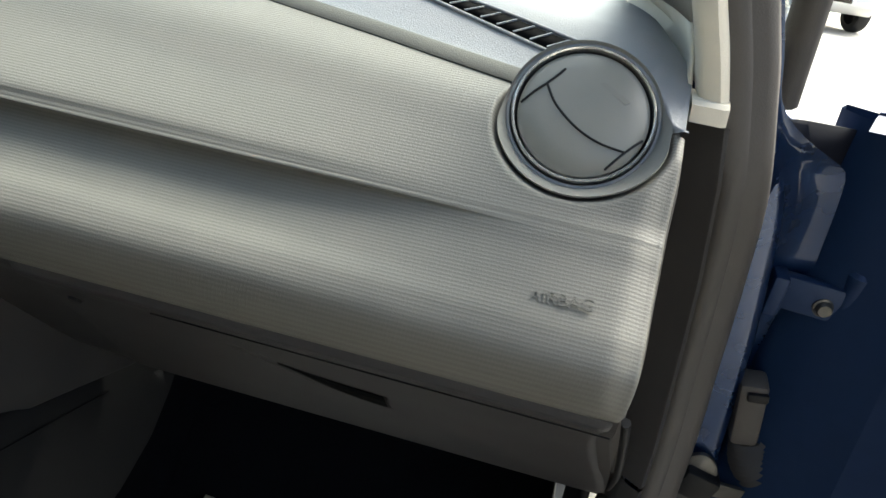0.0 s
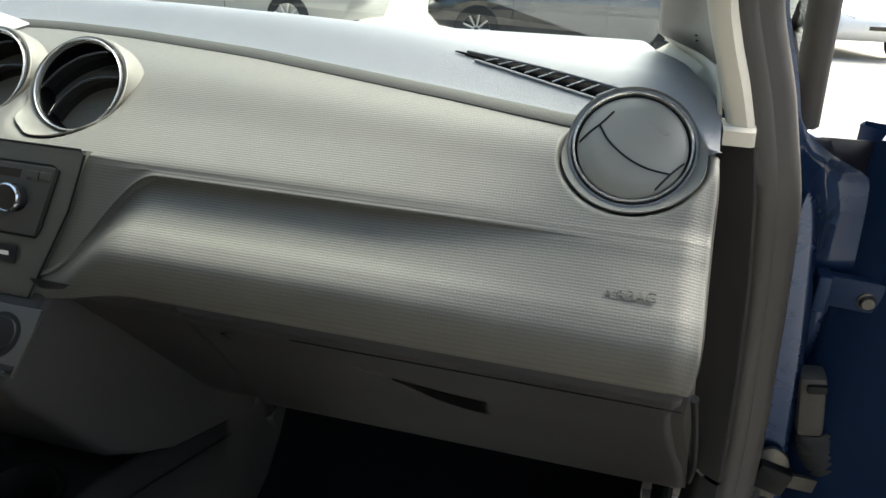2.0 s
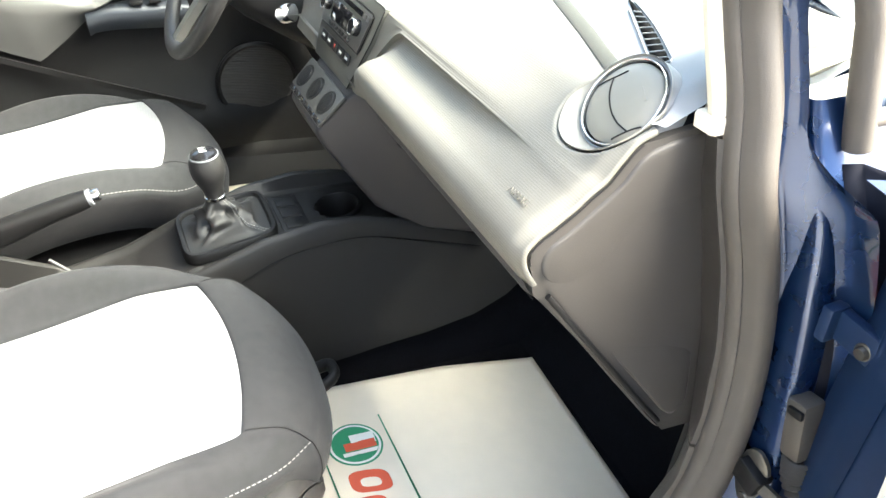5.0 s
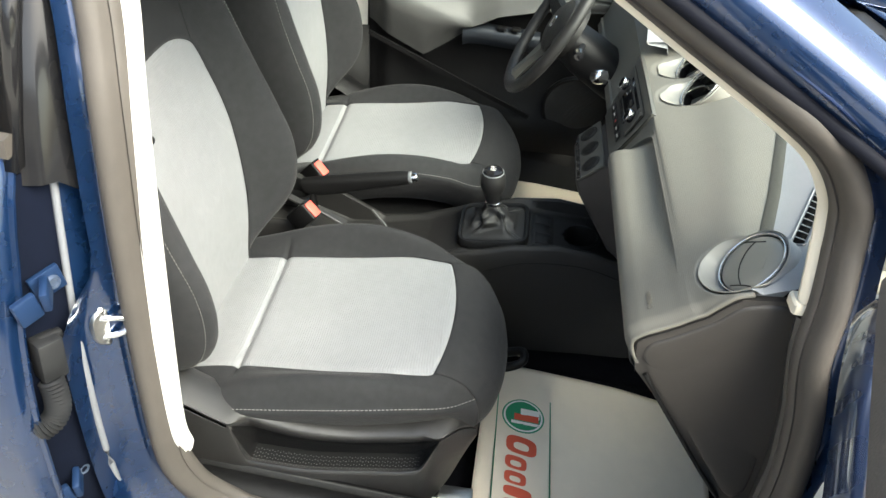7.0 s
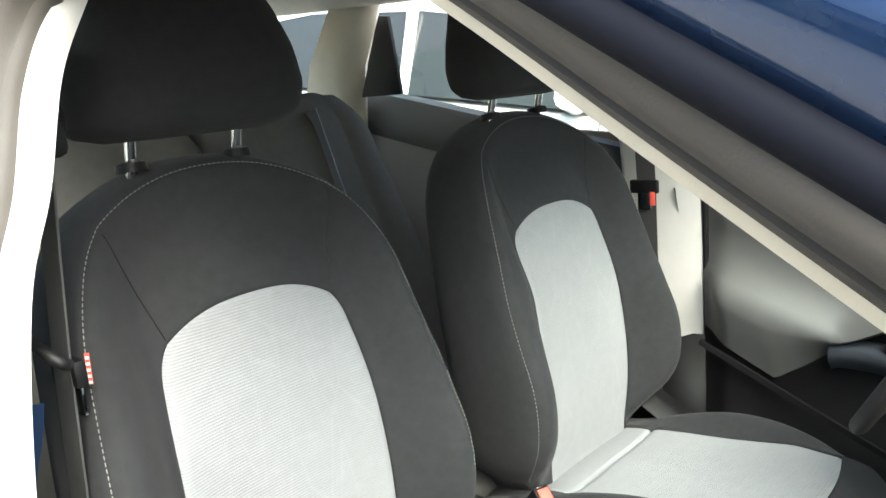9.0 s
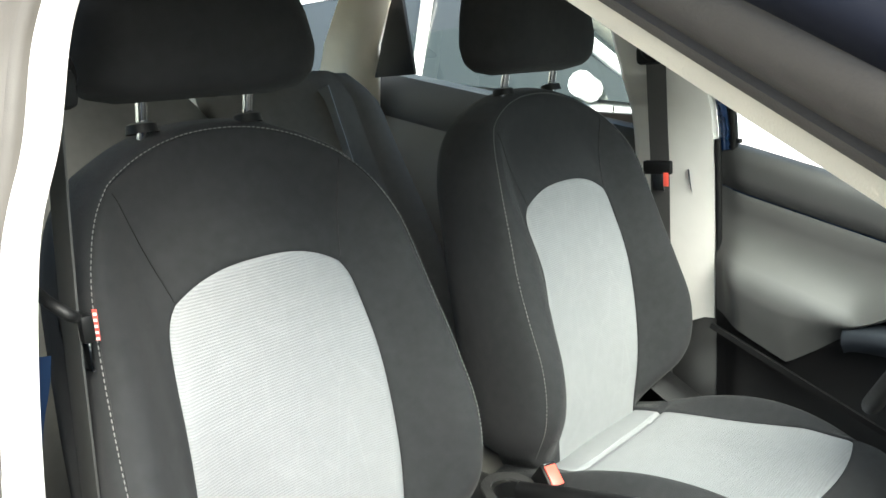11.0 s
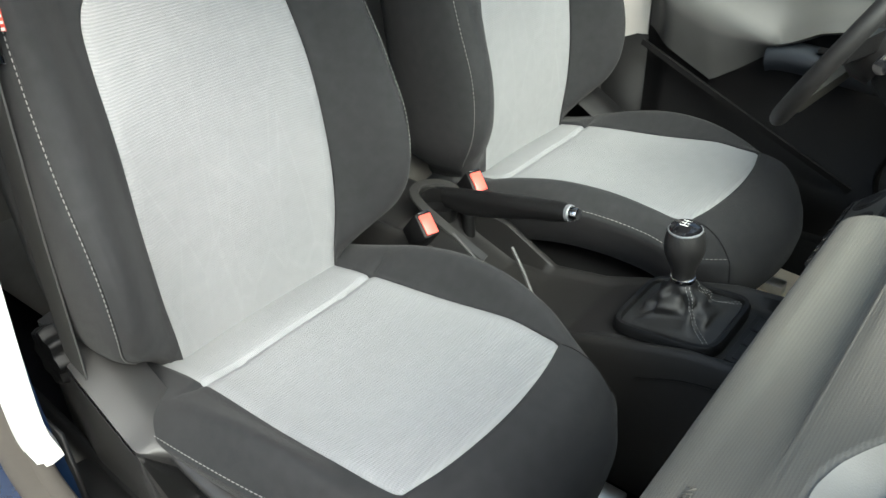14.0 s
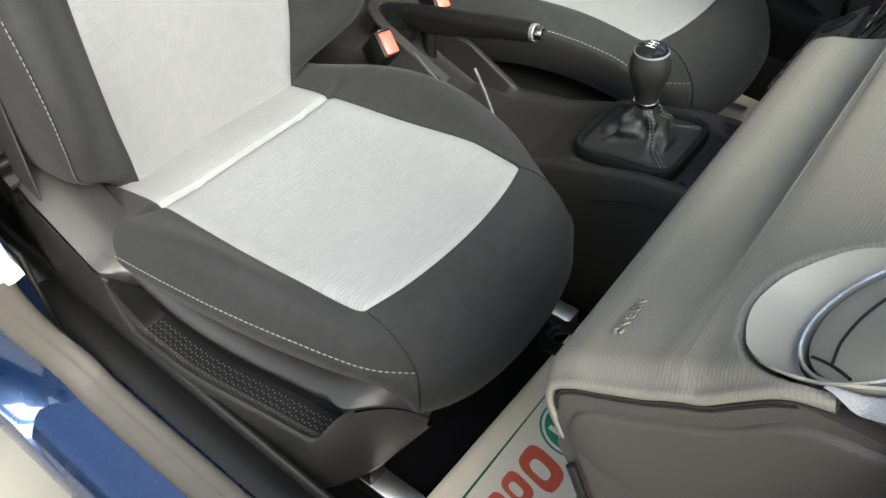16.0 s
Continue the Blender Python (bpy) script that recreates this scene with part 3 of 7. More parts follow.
        rows.append([(x0 - 0.062, -0.104, z - k), (x0 - 0.05, -0.112, z - k), (x0 - 0.006, -0.136, z), (x0 + 0.006, -0.150, z), (x0 + 0.016, -0.20, z), (x0 + 0.012, -0.27, z)])
    loft("pillar_cover", mirror(np.array(rows), sgn), M_GLOSS, body, label="black B-pillar cover", sharp=60)
    XF = LEVEL
    # sill
    rows = []
    for y in np.linspace(-0.10, 0.90, 12):
        rows.append([(0.66, y, 0.30), (0.675, y, 0.375), (0.690, y, 0.384), (0.745, y, 0.372), (0.765, y, 0.352), (0.795, y, 0.345), (0.822, y, 0.330), (0.835, y, 0.29), (0.825, y, 0.20), (0.79, y, 0.16)])
    loft("sill", mirror(np.array(rows), sgn), M_PAINT, body, label="blue door sill", sharp=60)
    rows = []
    for y in np.linspace(-0.16, 0.80, 12):
        rows.append([(0.62, y, 0.285), (0.655, y, 0.36), (0.672, y, 0.394), (0.700, y, 0.400), (0.712, y, 0.392)])
    loft("sill_trim", mirror(np.array(rows), sgn), M_BLACK, body, label="black scuff plate", sharp=60)
    # rear side: closed rear door
    XF = CABIN
    edge_x = smooth_curve((0.28, 0.45, 0.69, 0.826, 0.90, 0.96, 1.0, 1.077, 1.125), (0.878, 0.896, 0.899, 0.884, 0.866, 0.845, 0.830, 0.800, 0.772))
    rows, hem = [], []
    for z in (0.28, 0.40, 0.50, 0.60, 0.70, 0.78, 0.85, 0.91, 0.96, 1.0, 1.04, 1.08, 1.11, 1.125):
        x0 = float(edge_x(z))
        k = smooth01(z, 0.7, 1.05) * 0.06
        hem.append([(x0 - 0.012, -0.200, z), (x0 - 0.004, -0.176, z), (x0, -0.171, z), (x0 + 0.003, -0.172, z), (x0 + 0.004, -0.178, z)])
        rows.append([(x0 + 0.004, -0.178, z), (x0 + 0.013, -0.181, z), (x0 + 0.018, -0.188, z), (x0 + 0.019, -0.20, z)] + [(x0 + 0.020, y, z + k * (-0.25 - y)) for y in np.linspace(-0.25, -1.15, 8)])
    rd = thing("rear_door", (sgn * 0.82, -0.6, 0.3), "closed blue rear passenger door with tinted window", "door", "rear doors")
    REAR_DOORS.append(rd)
    loft("door_skin", mirror(np.array(rows), sgn), M_PAINT, rd, sharp=60)
    loft("door_edge", mirror(np.array(hem), sgn), M_PAINT, rd, label="folded blue door edge", sharp=60)
    P = np.array([[(0.790, -0.20, 1.12), (0.765, -1.10, 1.18)], [(0.745, -0.22, 1.25), (0.730, -1.05, 1.28)], [(0.662, -0.24, 1.41), (0.65, -0.95, 1.405)]])
    g = loft("window", mirror(P, sgn), M_GLASS, rd, label="tinted window pane")
    g.visible_shadow = False
    sweep("belt_strip", mirror(np.array([(0.782, -0.168, 1.140), (0.780, -0.30, 1.151), (0.778, -0.7, 1.185), (0.765, -1.12, 1.21)]), sgn), [(-0.010, -0.014), (0.010, -0.014), (0.012, 0.006), (0.004, 0.012), (-0.010, 0.010)], M_RUB, rd, label="rubber belt strip")
    XF = LEVEL
    # inner trim of the rear door
    rows = []
    for y in np.linspace(-0.235, -1.32, 12):
        k = 0.09 * (-0.235 - y)
        rows.append([(0.715, y, 0.30), (0.715, y, 0.58), (0.695, y, 0.70), (0.685, y, 0.77), (0.712, y, 0.83), (0.712, y, 0.93 + k), (0.70, y, 1.01 + k), (0.725, y, 1.055 + k), (0.78, y, 1.058 + k)])
    rows = np.array(rows)
    loft("trim_lower", mirror(rows[:, :2], sgn), M_BLACK, rd)
    loft("trim_panel", mirror(rows[:, 1:6], sgn), M_REARG, rd, label="grey trim panel")
    loft("trim_upper", mirror(rows[:, 5:], sgn), M_DUP, rd)
    loft("frame", mirror(np.array([[(0.79, -0.235, 1.05), (0.75, -0.235, 1.05)], [(0.73, -0.245, 1.22), (0.69, -0.245, 1.22)], [(0.645, -0.26, 1.40), (0.61, -0.26, 1.40)]]), sgn), M_GLOSS, rd, solid=0.02)
    # rear pillar and quarter
    P = np.array([[(0.69, -1.17, 0.97), (0.64, -1.42, 0.97)], [(0.66, -1.13, 1.22), (0.60, -1.30, 1.22)], [(0.62, -1.02, 1.40), (0.56, -1.14, 1.42)]])
    tri = np.array([(0.66, -1.14, 1.13), (0.66, -0.975, 1.15), (0.655, -1.02, 1.36), (0.655, -1.06, 1.36)])
    plate("window_corner", [tuple(v) for v in mirror(tri, sgn)], 0.012, M_BLACK, rd, 0.003, "black window corner panel")
    loft("pillar_trim", mirror(P, sgn), M_BEIGE, body, solid=0.02)
    loft("quarter", mirror(np.array([[(0.85, -1.15, 0.28), (0.80, -1.9, 0.30)], [(0.86, -1.15, 0.8), (0.80, -1.9, 0.8)], [(0.78, -1.15, 1.10), (0.70, -1.85, 1.02)]]), sgn), M_PAINT, body, solid=0.01)

# windscreen
rows = []
for k in np.linspace(0, 1, 16):
    z = 1.43 - 0.40 * k
    y = 0.22 + 0.86 * k
    w = 0.585 + 0.135 * k
    rows.append([(x * w, y + 0.10 * (1 - x * x), z) for x in np.linspace(-1, 1, 25)])
wsc = tagged(loft("windscreen", rows, M_GLASS, body, label="slightly green windscreen glass"))
wsc.visible_shadow = False
P = np.array(rows)
band = []
for i in range(13, 16):
    band.append(P[i])
loft("windscreen_border", np.array(band)[1:] + np.array((0, -0.004, -0.006)), M_GLOSS, body, label="black printed glass border", solid=0.002)
# scuttle panel and bonnet
rows = []
for k, (y, z) in enumerate(((1.06, 1.020), (1.12, 0.990), (1.20, 0.985), (1.25, 0.990))):
    rows.append([(x * 0.76, y + 0.10 * (1 - x * x), z) for x in np.linspace(-1, 1, 21)])
loft("scuttle", rows, M_DGREY, body, solid=0.004, label="dusty grey scuttle panel")
rows = []
for y in np.linspace(1.26, 2.30, 20):
    k = (y - 1.26) / 1.04
    rows.append([(x * (0.745 - 0.10 * k * k), y + 0.10 * (1 - x * x), 1.000 - 0.10 * k - 0.12 * k ** 3 + 0.015 * (1 - x * x) - 0.010 * math.exp(-((abs(x) - 0.62) / 0.05) ** 2)) for x in np.linspace(-1, 1, 41)])
loft("bonnet", rows, M_PAINT, body, solid=0.004, label="blue bonnet")
rows = []
for z in (0.86, 0.70, 0.50, 0.25):
    rows.append([(x * 0.72, 2.28 + 0.12 * (1 - x * x) + 0.05 * smooth01(0.9 - z, 0, 0.3), z) for x in np.linspace(-1, 1, 15)])
loft("front_bumper", rows, M_PAINT, body, solid=0.01)
for sx, (x0, x1) in enumerate(((-0.45, 0.15), (0.02, 0.62))):
    pts = [(x0 + (x1 - x0) * t, 1.205 - 0.03 * t + 0.10 * (1 - (x0 + (x1 - x0) * t) ** 2 / 0.5) * 0.6 - 0.03, 1.012) for t in np.linspace(0, 1, 10)]
    tube("wiper", pts, 0.008, M_BLACK, body, label="black wiper arm")
# rear: hatch glass frame, parcel shelf, tail
mesh("rear_glass", [(-0.52, -1.42, 1.36), (0.52, -1.42, 1.36), (0.62, -1.72, 1.0), (-0.62, -1.72, 1.0)], [(0, 1, 2, 3)], M_GLASS, body, smooth=False).visible_shadow = False
box("parcel_shelf", (0, -1.42, 0.96), (1.2, 0.55, 0.02), M_LINER, body, 0.008, label="pale parcel shelf")
box("tail", (0, -1.78, 0.65), (1.45, 0.12, 0.68), M_PAINT, body, 0.05)
for sgn in (1, -1):
    tube("rear_glass_frame", [(sgn * 0.50, -1.40, 1.385), (sgn * 0.57, -1.56, 1.20), (sgn * 0.63, -1.73, 0.98)], 0.03, M_BEIGE, body)
tube("rear_glass_frame", [(-0.52, -1.42, 1.375), (0, -1.44, 1.395), (0.52, -1.42, 1.375)], 0.025, M_BEIGE, body)
# floor pan and firewall, carpeted
rows = []
for y, z in ((-1.3, 0.42), (-0.75, 0.36), (-0.60, 0.27), (-0.3, 0.245), (0.3, 0.235), (0.60, 0.235), (0.80, 0.240), (0.96, 0.252), (1.06, 0.36), (1.12, 0.55), (1.14, 0.95)):
    r = []
    for x in np.linspace(-0.68, 0.68, 69):
        tun = 0.17 * smooth01(0.115 - abs(x), 0.0, 0.04) * (1 - smooth01(z, 0.5, 0.7))
        r.append((x, y, z + (tun if y > -0.7 else 0)))
    rows.append(r)
loft("carpet", rows, M_CARPET, body, solid=0.01, label="black carpet")
# underbody hides the ground from inside
box("underbody", (0, 0.15, 0.19), (1.4, 3.6, 0.05), M_BLACK, body, 0.01)
for sgn in (1, -1):
    rows = [[(sgn * 0.66, y, z) for z in (0.24, 0.40)] for y in (-1.2, 0.95)]
    loft("kick_panel", rows, M_BLACK, body, solid=0.01)
    rows = [[(sgn * 0.695, y, z) for z in (0.28, 0.45, 0.60, 0.80, 0.95)] for y in (0.83, 0.88, 1.02)]
    loft("kick_panel", rows, M_DGREY, body, solid=0.008, label="dark grey kick panel")
XF = CABIN
for sgn in (1, -1):
    # black lower trim of the B-pillar
    rows = [[(0.716, y, z) for z in (0.27, 0.42, 0.585 if sgn > 0 else 0.70)] for y in ((-0.09 if sgn > 0 else -0.01), -0.16, -0.26)]
    loft("lower_pillar_trim", mirror(np.array(rows), sgn), M_BLACK, body, solid=0.006, label="black lower B-pillar trim")
    # moulding between the end of the dashboard and the door seal
    for z0, z1 in ((0.948, 0.556), (0.551, 0.33)):
        rows = []
        for z in np.linspace(z0, z1, 18):
            xo = np.interp(z, (0.33, 0.40, 0.49, 0.60, 0.70, 0.80, 0.90, 0.95), (0.728, 0.733, 0.744, 0.745, 0.738, 0.728, 0.713, 0.703))
            yo = np.interp(z, (0.33, 0.40, 0.49, 0.60, 0.70, 0.80, 0.90, 0.95), (0.715, 0.752, 0.783, 0.798, 0.801, 0.791, 0.772, 0.770))
            w = np.interp(z, (0.33, 0.55, 0.60, 0.80, 0.95), (0.028, 0.028, 0.040, 0.058, 0.038))
            rows.append([(xo + 0.006, yo + 0.02, z), (xo - 0.002, yo + 0.002, z), (xo - 0.005, yo - 0.001, z), (xo - 0.010, yo + 0.001, z), (xo - 0.014, yo + 0.004, z), (xo - w + 0.006, yo + 0.010, z), (xo - w, yo + 0.018, z), (xo - w - 0.004, yo + 0.07, z)])
        loft("side_moulding", mirror(np.array(rows), sgn), M_ENDC, body, label="dark grey footwell moulding", sharp=60)
XF = LEVEL
for sgn in (1, -1):
    for y in (1.72, -1.05 - 0.10):
        wh = thing("wheel", (sgn * 0.74, y, 0.30), "black tyre on a silver alloy wheel", "wheel", "car wheels")
        lathe("tyre", [(0.20, -0.09), (0.29, -0.095), (0.305, -0.06), (0.305, 0.06), (0.29, 0.095), (0.20, 0.09)], (sgn * 0.74, y, 0.305), (1, 0, 0), M_TIRE, wh, 48)
        lathe("rim", [(0.02, 0.04), (0.10, 0.03), (0.19, 0.05), (0.205, 0.08), (0.205, -0.08)], (sgn * 0.74, y, 0.305), (sgn, 0, 0), M_ALLOY, wh, 48)


# ---- seats ----
XF = CABIN


def veined(m, scale):
    """Adds a web of slightly paler threads to a fabric."""
    nt = m.node_tree
    b = nt.nodes["Principled BSDF"]
    mp = nt.nodes.new("ShaderNodeMapping")
    mp.inputs["Scale"].default_value = scale
    nt.links.new(nt.nodes["Texture Coordinate"].outputs["Object"], mp.inputs["Vector"])
    vo = nt.nodes.new("ShaderNodeTexVoronoi")
    vo.feature = "DISTANCE_TO_EDGE"
    vo.inputs["Scale"].default_value = 1.0
    nt.links.new(mp.outputs[0], vo.inputs["Vector"])
    mr = nt.nodes.new("ShaderNodeMapRange")
    mr.inputs["From Min"].default_value = 0.012
    mr.inputs["From Max"].default_value = 0.03
    mr.inputs["To Min"].default_value = 1.03
    mr.inputs["To Max"].default_value = 1.0
    nt.links.new(vo.outputs["Distance"], mr.inputs["Value"])
    sc = nt.nodes.new("ShaderNodeVectorMath")
    sc.operation = "SCALE"
    nt.links.new(b.inputs["Base Color"].links[0].from_socket, sc.inputs[0])
    nt.links.new(mr.outputs[0], sc.inputs["Scale"])
    nt.links.new(sc.outputs[0], b.inputs["Base Color"])
    return m


M_INSB = veined(ribbed(mat("grey_backrest_fabric", (0.232, 0.236, 0.243), 0.92, 0, 0.05, 50, 0.3, 1800, spec=0.2), (0, 0.1, 1.0), 0.0036, 0.33, None, 0.035), (22, 8, 5))


M_SILV3 = mat("stud_grey", (0.055, 0.055, 0.055), 0.5, 0, 0.1, 60)


# the shape of a front seat: heights and depths of its middle, its bolster crests and its seams
CUSH_MID = smooth_curve((-0.25, -0.16, -0.06, 0.10, 0.22, 0.293, 0.34), (0.522, 0.532, 0.550, 0.566, 0.582, 0.590, 0.592))
CUSH_HALF = smooth_curve((-0.25, -0.20, -0.13, -0.056, 0.03, 0.13, 0.22, 0.30), (0.168, 0.164, 0.161, 0.160, 0.162, 0.165, 0.166, 0.160))
CUSH_CREST = smooth_curve((-0.24, -0.16, -0.10, 0.0, 0.09, 0.19, 0.28, 0.34, 0.40), (0.535, 0.548, 0.568, 0.604, 0.624, 0.624, 0.602, 0.578, 0.550))
CUSH_SEAM = smooth_curve((-0.24, -0.08, 0.05, 0.15, 0.22, 0.289, 0.34, 0.374), (0.246, 0.250, 0.247, 0.238, 0.225, 0.206, 0.185, 0.162))
CUSH_LINE = smooth_curve((-0.24, -0.16, -0.08, 0.05, 0.15, 0.22, 0.289, 0.34, 0.374), (0.510, 0.524, 0.540, 0.557, 0.564, 0.563, 0.558, 0.552, 0.548))
BACK_MID = smooth_curve((0.50, 0.56, 0.62, 0.70, 0.80, 0.90, 1.0, 1.05, 1.15, 1.20, 1.24), (-0.156, -0.154, -0.150, -0.148, -0.153, -0.163, -0.179, -0.188, -0.211, -0.224, -0.240))
BACK_HALF = smooth_curve((0.50, 0.58, 0.65, 0.75, 0.85, 0.95, 1.03, 1.10, 1.24), (0.148, 0.152, 0.159, 0.162, 0.158, 0.151, 0.140, 0.132, 0.120))
BACK_CREST = smooth_curve((0.53, 0.56, 0.60, 0.64, 0.68, 0.72, 0.79, 0.87, 0.95, 1.02, 1.10, 1.15, 1.20, 1.24), (-0.150, -0.138, -0.112, -0.082, -0.063, -0.056, -0.060, -0.086, -0.114, -0.135, -0.162, -0.188, -0.222, -0.246))


def seat(cx, sx, label, shift):
    """A front seat about x = cx; sx is +1 when its outboard side faces +x; its cushion sits off centre by shift."""
    th = thing("front_seat", (cx, 0.05, 0.24), label, "seat", "front seats")

    ho = 0.018 * sx if sx > 0 else 0.0

    def W(P):
        P = np.array(P, float)
        P[..., 0] = cx + sx * P[..., 0]
        return P

    def rounded(path, r, at):
        """Rounds the corners of a polyline at the given indices."""
        out = []
        for i, p in enumerate(path):
            p = np.array(p, float)
            if i in at:
                a, b = np.array(path[i - 1], float), np.array(path[(i + 1) % len(path)], float)
                a, b = p + (a - p) / np.linalg.norm(a - p) * r, p + (b - p) / np.linalg.norm(b - p) * r
                out += [a * (1 - t) ** 2 + 2 * p * t * (1 - t) + b * t * t for t in np.linspace(0, 1, 9)]
            else:
                out.append(p)
        return np.array(out)

    # ---- cushion ----
    n, k = 45, 120
    vs = np.linspace(-0.235, 0.300, 60)
    side = np.stack([CUSH_HALF(vs), vs], 1)
    us = np.linspace(1, -1, 41)
    front = np.stack([us * 0.160, 0.300 + 0.018 * (1 - us ** 2)], 1)
    rc = 0.018
    right = even(np.vstack([side[:-4], rounded([side[-4], side[-1], front[3]], rc, (1,))[:6]]), k)
    left = right * np.array((-1, 1))
    a, b = right[-1], left[-1]
    fr = np.stack([us * a[0], a[1] + (0.318 - a[1]) * (1 - np.abs(us) ** 2.0)], 1)
    top = even(fr, n)[::-1]
    bot = np.stack([np.linspace(left[0, 0], right[0, 0], n), np.full(n, -0.235)], 1)

    f0 = 0.056 if sx > 0 else 0.080

    def fold(v):
        return -0.007 * np.exp(-((v + f0) / 0.005) ** 2) + 0.002 * smooth01(-f0 - v, 0.002, 0.035) * smooth01(v, -0.18, -0.11) + 0.002 * smooth01(v + f0, 0.002, 0.02)

    def mid(u, v):
        return CUSH_MID(v) + fold(v) + 0.004 - 0.004 * (u / 0.16) ** 2 + 0.010 * (np.abs(u) / 0.165) ** 4 * (1 - smooth01(v, 0.20, 0.30))

    G = coons(bot, right, top, left)
    u, v = G[..., 0], G[..., 1]
    z = mid(u, v)
    tt, sg = np.meshgrid(np.linspace(0, 1, k), np.linspace(0, 1, n), indexing="ij")
    rim = np.minimum(np.minimum(sg, 1 - sg) * 0.32, (1 - tt) * 0.53)
    z -= 0.0045 * np.exp(-rim / 0.004)
    C = np.array((shift, 0.0, 0.0))
    loft("seat_insert", W(np.dstack([u, v, z]) + C), M_INS, th, label="light grey ribbed fabric cushion insert", sharp=80)
    ins = np.vstack([bot[:-1], right[:-1], top[::-1][:-1], left[::-1][:-1]])
    vs = np.linspace(-0.24, 0.374, 80)
    orr = even(np.stack([CUSH_SEAM(vs), vs], 1), k)
    oll = orr * np.array((-1, 1))
    us = np.linspace(-1, 1, n)
    ot = np.stack([us * 0.162, 0.374 + 0.034 * (1 - np.abs(us) ** 2.2)], 1)
    ob = np.stack([us * CUSH_SEAM(-0.24), np.full(n, -0.24)], 1)
    out = np.vstack([ob[:-1], orr[:-1], ot[::-1][:-1], oll[::-1][:-1]])
    m1, m2 = n - 1, k - 1
    outboard = np.where(ins[:, 0] > 0, 1.0, 0.0)
    loops = []
    for q in np.concatenate([[0, 0.012, 0.03, 0.06], np.linspace(0.1, 1, 19)]):
        P = ins + (out - ins) * q
        base = mid(np.clip(P[:, 0], -0.165, 0.165), np.minimum(P[:, 1], 0.32))
        crest = CUSH_CREST(P[:, 1]) - 0.016 * outboard
        seam = (crest - 0.030) * (1 - outboard) + CUSH_LINE(P[:, 1]) * outboard
        s1 = smooth01(q, 0.0, 0.58)
        side_z = base + (crest - base) * s1 if q < 0.58 else crest + (seam - crest) * ((q - 0.58) / 0.42) ** 2
        front_z = 0.594 + 0.003 * math.sin(math.pi * q) - 0.046 * q ** 2.6
        sf = 1 - smooth01(P[:, 1] + 0.10 * (0.17 - np.minimum(np.abs(P[:, 0]), 0.17)) / 0.17, 0.25, 0.37)
        rear = smooth01(-P[:, 1], 0.17, 0.235)
        zz = sf * side_z + (1 - sf) * front_z - 0.004 * math.exp(-q / 0.02) - 0.02 * rear * q
        loops.append(np.column_stack([P, zz]))
    last = loops[-1]
    t = np.roll(last, -1, 0) - np.roll(last, 1, 0)
    nrm = np.column_stack([t[:, 1], -t[:, 0], np.zeros(len(t))])
    nrm /= np.linalg.norm(nrm, axis=1)[:, None] + 1e-9
    nose = smooth01(last[:, 1], 0.33, 0.40)
    for dz, fo, so in ((0.003, 0.0035, 0.003), (0.010, 0.008, 0.0035), (0.025, 0.016, -0.001), (0.045, 0.020, -0.009), (0.065, 0.016, -0.019), (0.085, 0.002, -0.032), (0.105, -0.03, -0.048), (0.112, -0.06, -0.06)):
        P = last + nrm * (fo * nose + so * (1 - nose))[:, None]
        P[:, 2] -= dz * (1 + 0.15 * nose)
        loops.append(P)
    loft("cushion", W(np.array(loops) + C), M_FAB, th, False, True, label="charcoal fabric cushion bolsters", sharp=80)
    seam = last + nrm * 0.0012 + np.array((0, 0, 0.0004))
    dashes("stitching", W(seam[m1 + 22:m1 + m2 + 1] + C), 0.0050, 0.0022, 0.0008, M_THREAD, th, "pale stitched seam")
    dashes("stitching", W(seam[-m2:-22][::-1] + C), 0.0050, 0.0022, 0.0008, M_THREAD, th, "pale stitched seam")
    # seams that cross the front bolster from the insert's corners
    for s in (1, -1):
        i0 = m1 + m2 if s > 0 else m1 + m2 + m1
        pts = np.array([l[i0 % len(l)] for l in loops[:28]]) + np.array((0, 0.0004, 0.0006))
        tube("seam", W(pts[3:] + C), 0.0008, M_BLACK, th, 6)

    # ---- backrest: u across, z up, y the depth ----
    n, k = 45, 120
    zs = np.linspace(0.545, 1.046, 60)
    side = np.stack([BACK_HALF(zs), zs], 1)
    us = np.linspace(1, -1, 41)
    rc = 0.055
    topl = np.stack([us * 0.138, 1.046 + 0.022 * (1 - us ** 2)], 1)
    right = even(np.vstack([side[:-9], rounded([side[-9], side[-1], topl[9]], rc, (1,))[:6]]), k)
    left = right * np.array((-1, 1))
    if sx < 0:
        left[:, 0] += 0.028 * (1 - smooth01(left[:, 1], 0.90, left[-1, 1] - 0.004))
    a = right[-1]
    top = even(np.stack([us * a[0], a[1] + (1.068 - a[1]) * (1 - np.abs(us) ** 2.6)], 1), n)[::-1]
    bot = np.stack([np.linspace(left[0, 0], right[0, 0], n), np.full(n, 0.515)], 1)
    right[0], left[0] = bot[-1], bot[0]

    def bmid(u, z):
        dish = 0.014 * (1 - smooth01(z, 0.85, 1.04))
        return BACK_MID(z) + 0.006 + dish * np.clip(np.abs(u) / 0.16, 0, 1) ** 3 - 0.006 * np.clip(np.abs(u) / 0.16, 0, 1.2) ** 2 * smooth01(z, 0.9, 1.1)

    G = coons(bot, right, top, left)
    u, zz = G[..., 0], G[..., 1]
    tt, sg = np.meshgrid(np.linspace(0, 1, k), np.linspace(0, 1, n), indexing="ij")
    rim = np.minimum(np.minimum(sg, 1 - sg) * 0.31, (1 - tt) * 0.53)
    y = bmid(u, zz) - 0.0045 * np.exp(-rim / 0.004)
